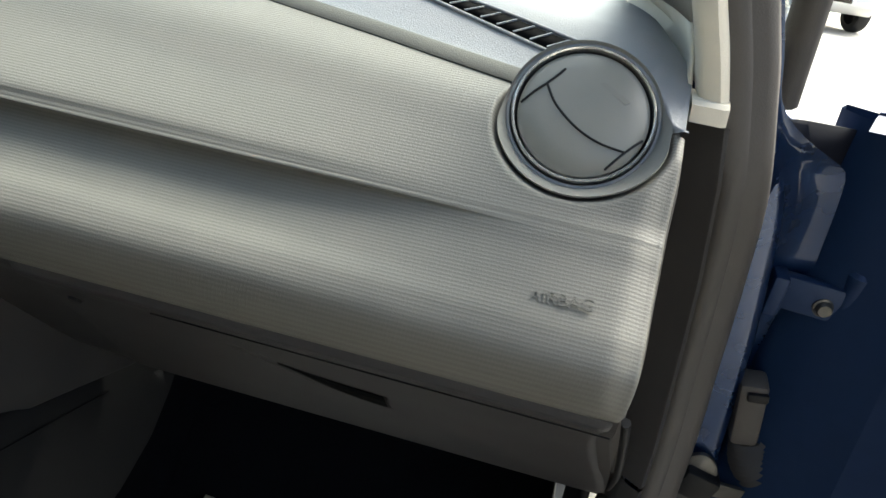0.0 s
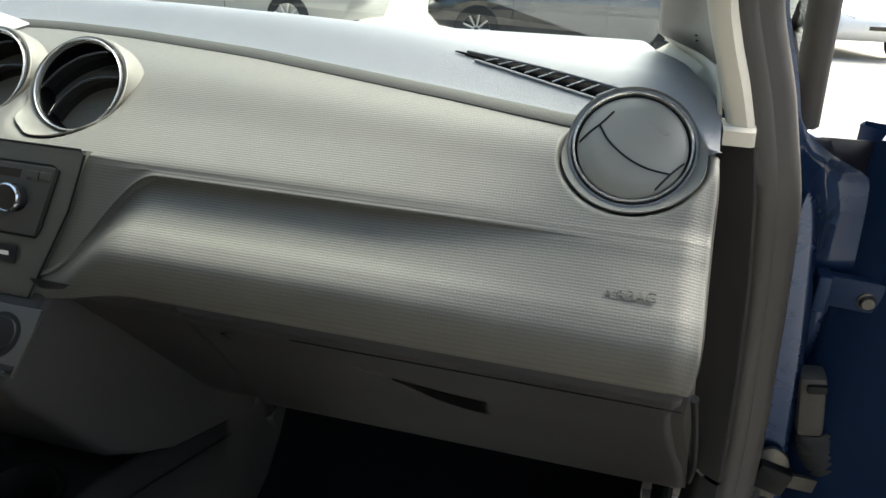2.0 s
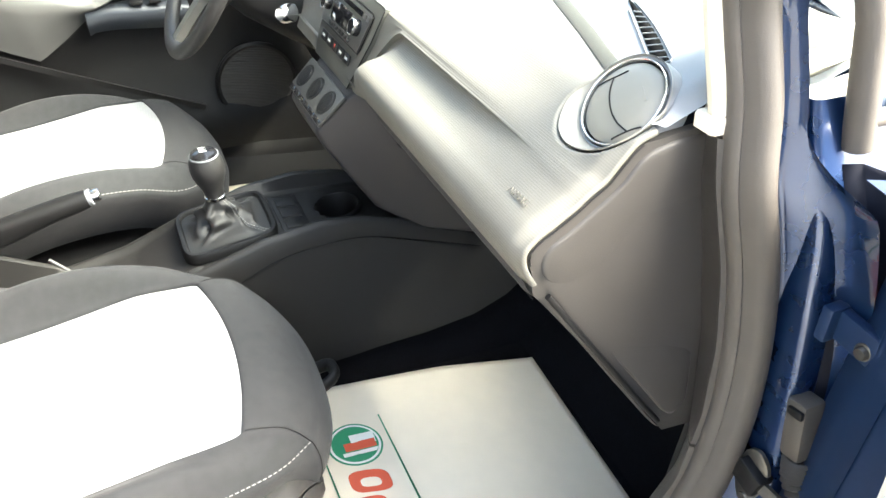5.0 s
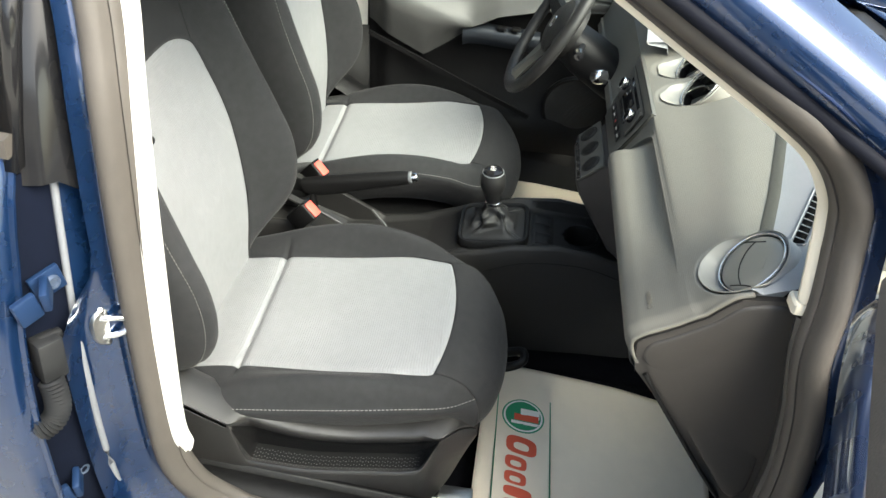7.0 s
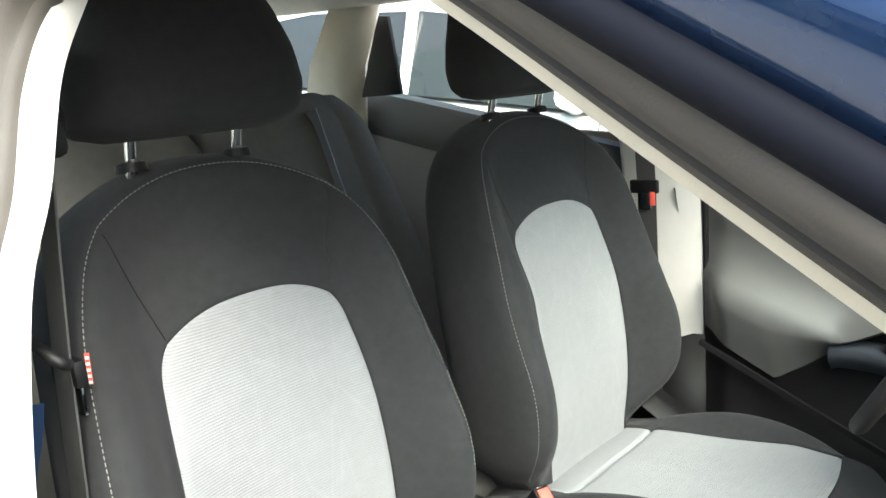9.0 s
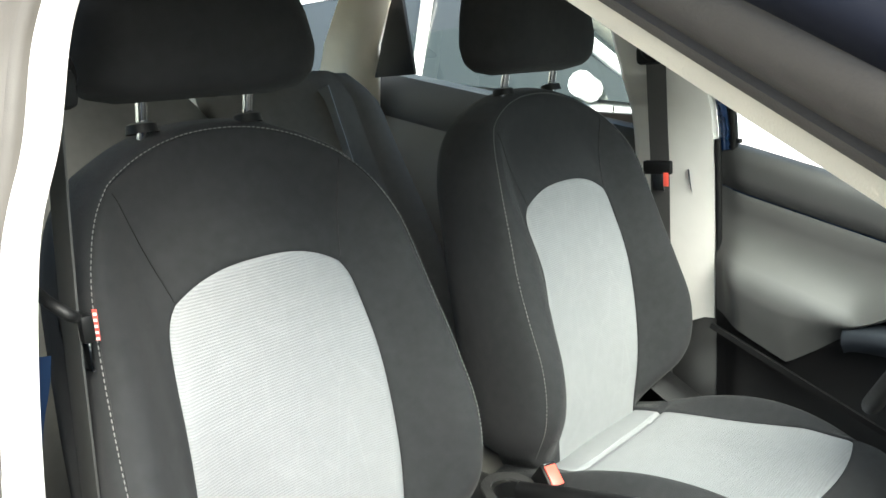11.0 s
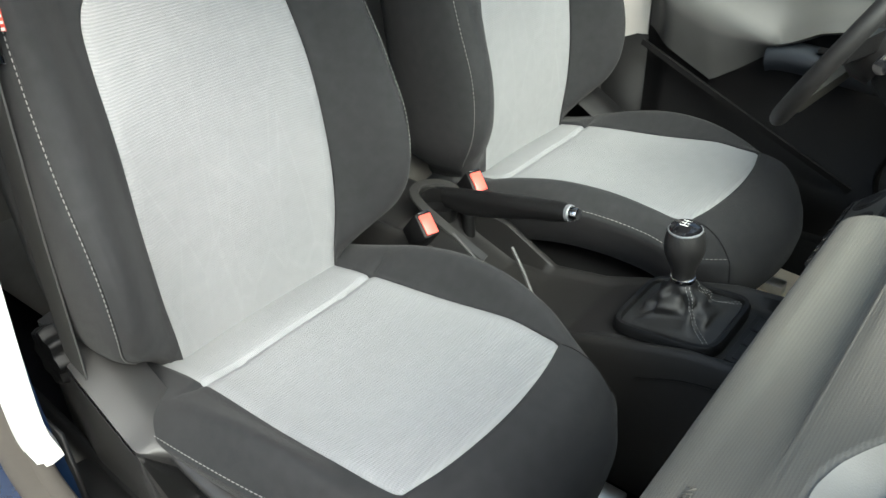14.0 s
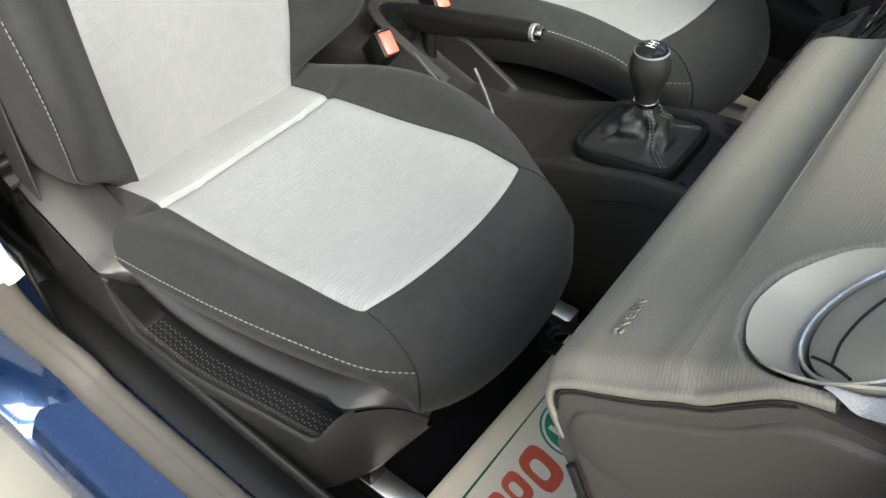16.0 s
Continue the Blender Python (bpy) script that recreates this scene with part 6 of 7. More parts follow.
# rear part: hoop, armrest stub and pale edge strips
sweep("hoop", catmull([(0.030, 0.030, 0.520), (0.040, -0.04, 0.560), (0.038, -0.10, 0.585), (0.015, -0.14, 0.592), (-0.020, -0.145, 0.592), (-0.046, -0.11, 0.588), (-0.050, -0.06, 0.570)], 8), [(-0.009, -0.002), (-0.008, 0.0018), (0.008, 0.0018), (0.009, -0.002)], M_VAL, con, (0.1, 0.2, 1), label="dark hoop of the rear cup holder")
lathe("rear_cup", [(0.036, 0.0), (0.034, -0.03), (0.0, -0.032)], (-0.005, -0.095, 0.580), (0, 0.2, 1), M_BLACK, con, 32)
tube("edge_strip", [(0.042, -0.03, 0.555), (0.052, 0.02, 0.535), (0.060, 0.075, 0.492)], 0.0028, M_SILV3, con, 8, label="grey edge strip")
tube("edge_strip", [(0.044, 0.095, 0.575), (0.054, 0.125, 0.545), (0.064, 0.155, 0.505)], 0.003, M_SILV3, con, 8)

# gear lever
M_THREAD2 = mat("grey_thread", (0.30, 0.30, 0.29), 0.85, 0, 0.1, 400)
gl = thing("gear_lever", (0, 0.378, 0.53), "gear lever with leather gaiter and chrome-collared knob", "gear lever")
GX0, GX1, GY0, GY1 = -0.074, 0.076, 0.298, 0.448
fr = []
for g in np.linspace(0, 2 * math.pi, 64, endpoint=False):
    cg, sg = math.cos(g), math.sin(g)
    fr.append((0.001 + 0.075 * math.copysign(abs(cg) ** 0.32, cg), 0.373 + 0.076 * math.copysign(abs(sg) ** 0.32, sg)))
fz = lambda y: 0.532 + 0.11 * (y - 0.30)
path = [(x, y, fz(y) + 0.004) for x, y in fr]
sweep("gaiter_frame", path, [(-0.006, -0.012), (-0.006, 0.001), (-0.003, 0.005), (0.003, 0.005), (0.006, 0.0), (0.006, -0.012)], M_BLACK, gl, (0, 0, 1), True, "black gaiter frame")
K0, K1 = np.array((0.0, 0.366, 0.598)), np.array((0.0035, 0.359, 0.692))
rows = []
for t in np.linspace(0, 1, 26):
    r = []
    for i, (x, y) in enumerate(fr):
        g = 2 * math.pi * i / len(fr)
        top = K0 + np.array((0.0165 * math.cos(g), 0.0165 * math.sin(g), 0))
        base = np.array((x * 0.93 + 0.0 * 1, 0.373 + (y - 0.373) * 0.93, fz(y) + 0.003))
        k = t ** 0.55
        p = base + (top - base) * k
        p[2] = base[2] + (top[2] - base[2]) * (t ** 1.5 * 0.75 + 0.25 * t)
        fold = math.sin(math.pi * t) * (0.0055 * math.sin(4 * g + 5 * t) + 0.004 * math.sin(7 * g - 8 * t + 1.0) + 0.0035 * math.sin(3 * g + 14 * t))
        rad_ = np.array((math.cos(g), math.sin(g), 0.35))
        r.append(p + rad_ * fold)
    rows.append(r)
loft("gaiter", rows, M_LEATH, gl, False, True, label="creased black leather gaiter", sharp=80)
for gi in (8, 24):
    for off in (-1, 1):
        pth = []
        for r in rows:
            a, b = np.array(r[gi]), np.array(r[(gi + off) % 64])
            d = b - a
            pth.append(a + d / (np.linalg.norm(d) + 1e-9) * 0.0028 + np.array((math.cos(2 * math.pi * gi / 64), math.sin(2 * math.pi * gi / 64), 0.4)) * 0.0010)
        dashes("stitching", pth, 0.0035, 0.0022, 0.0004, M_THREAD2, gl, "pale twin stitching")
ax = K1 - K0
ax = ax / np.linalg.norm(ax)
lathe("collar", [(0.0160, 0.0), (0.0178, 0.001), (0.0182, 0.004), (0.0178, 0.0075), (0.0160, 0.0085)], K0, ax, M_CHROME, gl, 40, "chrome collar")
lathe("knob", [(0.0165, 0.008), (0.0168, 0.014), (0.0185, 0.024), (0.0235, 0.036), (0.0280, 0.050), (0.0290, 0.062), (0.0275, 0.074), (0.0240, 0.0845)], K0, ax, M_LEATH, gl, 48, "black leather knob")
lathe("knob_ring", [(0.0240, 0.0835), (0.0243, 0.0860), (0.0228, 0.0870)], K0, ax, M_SILVER, gl, 48, "satin knob ring")
lathe("knob_cap", [(0.0229, 0.0855), (0.0205, 0.0910), (0.012, 0.0950), (0.0, 0.0960)], K0, ax, M_GLOSS, gl, 48, "glossy shift-pattern cap")
for dx in (-0.007, 0.0, 0.007):
    a = K0 + ax * 0.0962
    tube("pattern_mark", [a + np.array((dx, -0.006, -0.0006)), a + np.array((dx, 0.006, -0.0006))], 0.0006, M_WHITE, gl, 6)
tube("pattern_mark", [K0 + ax * 0.0964 + np.array((-0.007, 0, 0)), K0 + ax * 0.0964 + np.array((0.007, 0, 0))], 0.0006, M_WHITE, gl, 6)

# handbrake
hb = thing("handbrake", (0.0, -0.02, 0.56), "black handbrake lever with chrome release button", "handbrake")
rows = []
H0, H1 = np.array((0.004, -0.075, 0.602)), np.array((0.006, 0.172, 0.648))
hd = (H1 - H0) / np.linalg.norm(H1 - H0)
hu = np.cross((1, 0, 0), hd)
for t, w_, up_, dn_ in ((0, 0.013, 0.012, 0.026), (0.15, 0.014, 0.014, 0.034), (0.35, 0.0145, 0.015, 0.032), (0.55, 0.0150, 0.0155, 0.026), (0.75, 0.0155, 0.016, 0.019), (0.93, 0.0150, 0.0155, 0.0165), (1.0, 0.0135, 0.014, 0.0145)):
    c = H0 + (H1 - H0) * t
    rows.append([c + np.array((w_ * math.copysign(abs(math.cos(g)) ** 0.8, math.cos(g)), 0, 0)) + hu * ((up_ if math.sin(g) > 0 else dn_) * math.sin(g)) for g in np.linspace(0, 2 * math.pi, 28, endpoint=False)])
loft("lever", rows, M_BLACK, hb, False, True, True, "black moulded lever", sharp=60)
lathe("button_collar", [(0.0125, -0.002), (0.0135, 0.0), (0.0135, 0.006), (0.0118, 0.0075)], H1, hd, M_SILVER, hb, 32, "satin collar")
lathe("release_button", [(0.0105, 0.006), (0.0105, 0.0165), (0.009, 0.0195), (0.0, 0.020)], H1, hd, M_CHROME, hb, 32, "chrome release button")

# belt buckles
for i, (bx, by, bz, rx, rz, what) in enumerate(((0.108, -0.030, 0.606, 42, -18, "passenger"), (-0.055, -0.050, 0.609, 42, -22, "driver"))):
    bk = thing("belt_buckle", (bx, by, bz - 0.07), "black seat-belt buckle with red release button", "seat belt buckle", "belt buckles")
    R = rotm(-rx, 0, rz)
    c = np.array((bx, by, bz))
    box("buckle_body", tuple(c + np.array(R @ Vector((0, 0, -0.032)))), (0.032, 0.046, 0.070), M_BLACK, bk, 0.006, R)
    box("release_button", tuple(c + np.array(R @ Vector((0, 0.002, 0.0045)))), (0.022, 0.036, 0.005), M_RED, bk, 0.0018, R, "red release button")
    box("button_slot", tuple(c + np.array(R @ Vector((0, -0.020, 0.0035)))), (0.020, 0.003, 0.006), M_GLOSS, bk, 0.0004, R)
    tube("stem", [c + np.array(R @ Vector((0, 0, -0.06))), c + np.array((0, -0.02, -0.12)), c + np.array((0.01, -0.04, -0.20))], 0.012, M_BLACK, bk, 10)



# ---- paper floor mat ----
XF = CABIN
mt = thing("paper_floor_mat", (0.40, 0.62, 0.25), "cream paper floor mat printed with a green and red emblem", "floor mat")


def mat_z(x, y):
    return np.interp(y, (0.30, 0.48, 0.70, 0.90), (0.284, 0.268, 0.236, 0.190)) + 0.0035 * np.sin(9 * x + 3) * np.sin(7 * y) + 0.010 * smooth01(x, 0.56, 0.66)


rows = []
for t in np.linspace(0, 1, 40):
    r = []
    for s in np.linspace(0, 1, 36):
        x0 = 0.183 + 0.006 * t
        x = x0 + (0.655 - 0.03 * smooth01(t, 0.8, 1.0) - x0) * s
        y = 0.395 - 0.012 * s + (0.905 - 0.025 * s - 0.395 + 0.012 * s) * t
        r.append((x, y, float(mat_z(x, y))))
    rows.append(r)
loft("paper_sheet", rows, M_PAPER, mt, solid=0.0012, label="cream paper sheet")


def decal(name, pts, m, h=0.0012, label="", parent=mt):
    """A printed shape laid on the mat: an outline in (x, y)."""
    c = np.mean(pts, 0)
    v, f = [], []
    n = len(pts)
    for s in (1.0, 0.66, 0.33):
        for p in pts:
            q = c + (np.array(p) - c) * s
            v.append((q[0], q[1], float(mat_z(*q)) + h))
    v.append((c[0], c[1], float(mat_z(*c)) + h))
    for k in range(2):
        for i in range(n):
            f.append((k * n + i, k * n + (i + 1) % n, (k + 1) * n + (i + 1) % n, (k + 1) * n + i))
    for i in range(n):
        f.append((2 * n + i, 2 * n + (i + 1) % n, 3 * n))
    return mesh(name, v, f, m, parent, label)


def blob(cx, cy, rx, ry, n=40, p=1.0, sk=0.0):
    o = []
    for g in np.linspace(0, 2 * math.pi, n, endpoint=False):
        a, b = math.cos(g), math.sin(g)
        yy = ry * math.copysign(abs(b) ** p, b)
        o.append((cx + rx * math.copysign(abs(a) ** p, a) + sk * yy, cy + yy))
    return o


LX, LY = 0.330, 0.483
decal("emblem_ring", blob(LX, LY, 0.047, 0.047), M_GREEN, 0.0012, "green emblem ring")
decal("emblem_field", blob(LX, LY, 0.0435, 0.0435), M_WHITE, 0.0016)
decal("emblem_disc", blob(LX, LY, 0.0395, 0.0395), M_GREEN, 0.0020, "green emblem disc")
decal("emblem_bar", [(LX - 0.020, LY + 0.036), (LX - 0.020, LY - 0.006), (LX + 0.004, LY - 0.006), (LX + 0.004, LY + 0.036)], M_WHITE, 0.0024, "white emblem bar")
decal("emblem_stripe", [(LX - 0.004, LY + 0.034), (LX - 0.004, LY - 0.020), (LX + 0.014, LY - 0.020), (LX + 0.014, LY + 0.034)], M_REDP, 0.0028, "red emblem stripe")
decal("emblem_bar", [(LX + 0.016, LY + 0.036), (LX + 0.016, LY - 0.026), (LX + 0.024, LY - 0.026), (LX + 0.024, LY + 0.030)], M_WHITE, 0.0026)
lx = 0.388
for wdt, hgt in ((0.046, 0.066), (0.033, 0.046), (0.031, 0.046), (0.024, 0.058), (0.024, 0.046), (0.033, 0.046), (0.016, 0.066)):
    if lx + wdt < 0.645:
        b = decal("emblem_block", blob(lx + wdt / 2, LY - 0.008 + hgt / 2 - 0.026, wdt / 2, hgt / 2, 28, 0.6, 0.14), M_REDP, 0.0012, "red printed block")
        if wdt > 0.03:
            decal("block_gap", blob(lx + wdt / 2 + 0.003, LY - 0.008 + hgt / 2 - 0.026, wdt / 2 * 0.42, hgt / 2 * 0.5, 20, 0.7, 0.14), M_PAPER, 0.0017, "", b)
    lx += wdt + 0.006
for y in (LY - 0.058, LY + 0.060):
    decal("printed_line", [(0.275, y - 0.0012), (0.645, y - 0.0012), (0.645, y + 0.0012), (0.275, y + 0.0012)], M_GREEN, 0.0012)

# plain paper mat on the driver's side
dm = thing("paper_floor_mat", (-0.42, 0.6, 0.25), "cream paper floor mat in the driver's footwell", "floor mat")
rows = []
for t in np.linspace(0, 1, 24):
    y = 0.285 + 0.56 * t
    rows.append([(-0.205 - 0.43 * q, y + 0.01 * q, float(np.interp(y, (0.28, 0.48, 0.70, 0.90), (0.284, 0.266, 0.234, 0.196))) + 0.003 * math.sin(11 * q + 5 * t)) for q in np.linspace(0, 1, 20)])
loft("paper_sheet", rows, M_PAPER, dm, solid=0.0012, label="cream paper sheet")

# lever loop below the cushion front
lp = thing("seat_slide_lever", (0.30, 0.43, 0.40), "black plastic seat slide lever loop", "lever")
loop = [(0.296 + 0.022 * math.copysign(abs(math.cos(g)) ** 0.6, math.cos(g)), 0.438 + 0.030 * math.sin(g), 0.405 + 0.012 * math.sin(g)) for g in np.linspace(0, 2 * math.pi, 36, endpoint=False)]
sweep("loop", loop, circle(0.0085, 12, 0.011), M_BLACK, lp, (0, 0.3, 1), True)
tube("bar", [(0.285, 0.41, 0.395), (0.275, 0.34, 0.385), (0.275, 0.20, 0.37)], 0.010, M_BLACK, lp, 10)

# ---- striker, hinges and fittings on the right-hand pillars ----
sk = thing("door_striker", (0.783, -0.118, 0.873), "zinc-plated door striker loop bolted to the pillar", "striker")
lp_ = closed_curve([(0.772 + 0.0175 * math.cos(a), -0.1285 - 0.0095 * math.cos(a), 0.8615 + 0.030 * math.copysign(abs(math.sin(a)) ** 0.75, math.sin(a))) for a in np.linspace(0, 2 * math.pi, 14, endpoint=False)], 3)
cen = lp_.mean(0)
loft("striker_plate", [lp_, lp_ + np.array((0.001, 0.004, 0)), cen + (lp_ - cen) * 0.93 + np.array((0.002, 0.0055, 0)), cen + (lp_ - cen) * 0.02 + np.array((0.002, 0.0055, 0))], M_STEEL, sk, False, True)
tube("striker_loop", catmull([(0.778, -0.132, 0.878), (0.770, -0.110, 0.876), (0.764, -0.100, 0.871), (0.762, -0.097, 0.862), (0.763, -0.100, 0.853), (0.770, -0.110, 0.847), (0.780, -0.132, 0.846)], 5), 0.0045, M_CHROME, sk, 12, label="bright wire loop")
for z in (0.8865, 0.8365):
    lathe("bolt", [(0.0, 0.004), (0.006, 0.004), (0.008, 0.002), (0.009, 0.0)], (0.7715, -0.1262, z), (0.2, 1, 0), M_STEEL, sk, 20)
for x, y, z in ((0.806, -0.158, 0.962), (0.846, -0.178, 0.642)):
    hg = box("hinge", (x + 0.002, y - 0.003, z), (0.040, 0.008, 0.036), M_PAINTIN, REAR_DOORS[0], 0.002, rotm(0, 8, -32), label="blue painted hinge")
    box("arm", (x + 0.026, y + 0.010, z + 0.004), (0.034, 0.010, 0.030), M_PAINTIN, hg, 0.003, rotm(0, 8, 25))
    box("leaf", (x + 0.050, y - 0.002, z - 0.003), (0.030, 0.010, 0.036), M_PAINTIN, hg, 0.003, rotm(0, 8, -30))
    lathe("bolt", [(0.0, 0.006), (0.004, 0.006), (0.005, 0.008), (0.0075, 0.008), (0.009, 0.006), (0.010, 0.002), (0.012, 0.0)], (x - 0.001, y + 0.001, z), (0.45, 0.85, 0.1), M_HBOLT, hg, 20, "dull blue bolt")
bt = thing("wiring_boot", (0.835, -0.17, 0.86), "black rubber wiring boot between pillar and rear door", "cable boot")
box("connector", (0.843, -0.166, 0.868), (0.034, 0.030, 0.062), M_BLACKM, bt, 0.005, rotm(0, -6, -32))
box("connector_flange", (0.834, -0.165, 0.866), (0.030, 0.012, 0.066), M_BLACKM, bt, 0.003, rotm(0, -6, -32))
bp = catmull([(0.860, -0.160, 0.842), (0.865, -0.156, 0.822), (0.871, -0.156, 0.802), (0.880, -0.162, 0.788), (0.892, -0.178, 0.778)], 4)
for i in range(0, len(bp) - 1):
    lathe("fold", [(0.012, -0.0026), (0.0165, 0.0), (0.012, 0.0026)], bp[i], bp[i + 1] - bp[i], M_BLACKM, bt, 22)
tube("sleeve", bp, 0.0118, M_BLACKM, bt, 14)
st_ = plate("warning_sticker", [(0.812, -0.1575, 0.500), (0.834, -0.1715, 0.496), (0.835, -0.1720, 0.546), (0.813, -0.1580, 0.551)], 0.001, M_YELLOW, None, 0)
tagged(st_, "yellow warning sticker on the blue pillar", "sticker")
plate("sticker_sign", [(0.816, -0.1582, 0.512), (0.831, -0.1678, 0.510), (0.8245, -0.1636, 0.537)], 0.0008, M_GLOSS, st_, 0)

# ---- open front door on the right ----
XF = LEVEL
O, D, N = np.array((0.848, 0.885)), np.array((0.943, -0.333)), np.array((-0.333, -0.943))
dp = lambda s, n, z: np.array((*(O + D * s + N * n), z))
fd = thing("front_door", tuple(dp(0.1, 0, 0.3)), "blue front passenger door standing wide open", "door")
ss_ = np.linspace(0.0, 1.02, 26)
rows = []
for s in ss_:
    zb = 1.015 + 0.05 * s
    rows.append([dp(s, -0.005, 0.30), dp(s, -0.030, 0.42), dp(s, -0.048, 0.62), dp(s, -0.046, 0.80), dp(s, -0.028, 0.93), dp(s, 0.005, zb)])
loft("door_skin", rows, M_PAINT, fd, solid=0.002, label="blue outer skin")
rows = []
trim_front = smooth_curve((0.30, 0.76, 0.85, 0.963, 1.0, 1.03, 1.10), (0.245, 0.215, 0.203, 0.180, 0.163, 0.145, 0.145))
for u in np.linspace(0.0, 1.0, 30):
    zb = 1.015 + 0.05 * u
    prof = ((0.100, 0.32), (0.118, 0.36), (0.136, 0.50), (0.134, 0.60), (0.160, 0.70), (0.158, 0.745), (0.143, 0.80), (0.142, 0.90), (0.152, 0.965), (0.150, zb - 0.016), (0.144, zb - 0.004), (0.132, zb + 0.004), (0.100, zb + 0.006))
    rows.append([dp(float(trim_front(z)) + 0.02 * (n < 0.11) + u * (1.0 - float(trim_front(z))), n, z) for n, z in prof])
rows = np.array(rows)
loft("lower_trim", rows[:, :5], M_BLACK, fd, label="black lower trim and pocket")
loft("door_trim", rows[:, 4:7], M_DOORG, fd, label="grey armrest panel")
loft("upper_trim", rows[:, 6:], M_PALEG, fd, label="pale grey upper trim pad", sharp=70)
loft("trim_end", [[p, p + np.array((*(D * 0.004 - N * 0.010), 0)), p + np.array((*(D * 0.012 - N * 0.045), 0))] for p in rows[0]], M_PALEG, fd)
loft("inner_panel", [[dp(0.086, 0.060, z), dp(0.16, 0.070, z), dp(0.32, 0.085, z)] for z in np.linspace(0.31, 1.015, 6)], M_PAINTIN, fd, label="dark blue inner door panel")
loft("inner_panel", [[dp(u, 0.0, 1.012 + 0.05 * u), dp(u, 0.05, 1.016 + 0.05 * u), dp(u, 0.105, 1.014 + 0.05 * u)] for u in np.linspace(0.0, 1.0, 12)], M_PAINTIN, fd)
# front edge face
rows = [[dp(0.0, -0.03 if 0.4 < z < 0.9 else -0.005, z), dp(-0.028, -0.012, z), dp(-0.030, 0.012, z), dp(-0.010, 0.034, z), dp(0.04, 0.044, z), dp(0.088, 0.062, z)] for z in np.linspace(0.30, 1.012, 14)]
loft("door_edge", rows, M_PAINTIN, fd, label="dark blue door edge", sharp=60)
# window frame, leaning inwards
fr_ = catmull([(0.125, 0.99), (0.150, 1.09), (0.168, 1.155), (0.190, 1.195), (0.235, 1.240), (0.31, 1.293), (0.42, 1.358), (0.51, 1.395), (0.61, 1.416), (0.76, 1.43), (0.92, 1.425), (1.01, 1.37), (1.05, 1.22), (1.03, 1.05)], 8)
fp = lambda s, z, n=0.0: dp(s + 0.012, 0.095 + n + 0.515 * (z - 1.03), z)
upv = (*N, -0.5)
sweep("window_frame", [fp(s, z) for s, z in fr_], [(-0.026, -0.016), (-0.026, 0.006), (-0.018, 0.015), (0.012, 0.017), (0.022, 0.010), (0.026, -0.004), (0.024, -0.016)], M_PAINT, fd, upv, label="blue painted window frame")
tg_ = np.gradient(fr_, axis=0)
tg_ /= np.linalg.norm(tg_, axis=1)[:, None]
seal_line = fr_ + np.stack([-tg_[:, 1], tg_[:, 0]], 1) * 0.036
sweep("frame_seal", [fp(s, z, -0.016) for s, z in seal_line[24:86]], [(0.016 * math.cos(a), 0.013 * math.sin(a) + (0.004 if 0.9 < a < 2.2 else 0)) for a in np.linspace(0, 2 * math.pi, 14, endpoint=False)], M_RUB, fd, upv, label="brown rubber frame seal")
in_line = fr_ - np.stack([-tg_[:, 1], tg_[:, 0]], 1) * 0.030
sweep("glass_channel", [fp(s, z, -0.004) for s, z in in_line[2:-2]], [(-0.008, -0.008), (-0.008, 0.007), (0.004, 0.009), (0.008, 0.004), (0.008, -0.008)], M_BLACK, fd, upv)
gp = [fp(s, z, -0.008) for s, z in in_line[::4]]
gp2 = [fp(s, 1.01 + 0.05 * s, -0.008) for s, z in in_line[::4]]
g = loft("window_pane", [gp2, gp], M_GLASS, fd, label="raised window pane")
g.visible_shadow = False
sweep("belt_strip", [dp(s, 0.096, 1.024 + 0.05 * s) for s in (0.16, 0.4, 0.7, 1.0)], [(-0.005, -0.008), (0.006, -0.008), (0.006, 0.008), (-0.003, 0.010)], M_BLACK, fd, (0, 0, 1), label="black belt strip")
# outside mirror
rows = []
for k, (a, sc) in enumerate(((-0.055, 0.05), (-0.050, 0.6), (-0.03, 0.9), (0.0, 1.0), (0.035, 1.0), (0.040, 0.93), (0.030, 0.90))):
    rows.append([dp(0.17 + a, -0.175 + 0.105 * sc * math.copysign(abs(math.cos(g)) ** 0.7, math.cos(g)), 1.045 + 0.068 * sc * math.copysign(abs(math.sin(g)) ** 0.7, math.sin(g))) for g in np.linspace(0, 2 * math.pi, 40, endpoint=False)])
loft("mirror_housing", rows, M_PAINT, fd, False, True, label="blue mirror housing")
q = [dp(0.17 + 0.034, -0.175 + 0.097 * math.copysign(abs(math.cos(g)) ** 0.7, math.cos(g)), 1.045 + 0.061 * math.copysign(abs(math.sin(g)) ** 0.7, math.sin(g))) for g in np.linspace(0, 2 * math.pi, 40, endpoint=False)]
mesh("mirror_glass", q, [tuple(range(40))], mat("mirror_glass", (0.85, 0.87, 0.88), 0.02, 1.0, 0.0, 10), fd, "mirror glass", smooth=False)
box("mirror_arm", tuple(dp(0.15, -0.055, 1.005)), (0.06, 0.09, 0.035), M_BLACK, fd, 0.01)
tube("pull_handle", catmull([dp(0.45, 0.10, 0.74), dp(0.50, 0.125, 0.76), dp(0.60, 0.128, 0.77), dp(0.66, 0.10, 0.76)], 6), 0.012, M_BLACK, fd, 10)
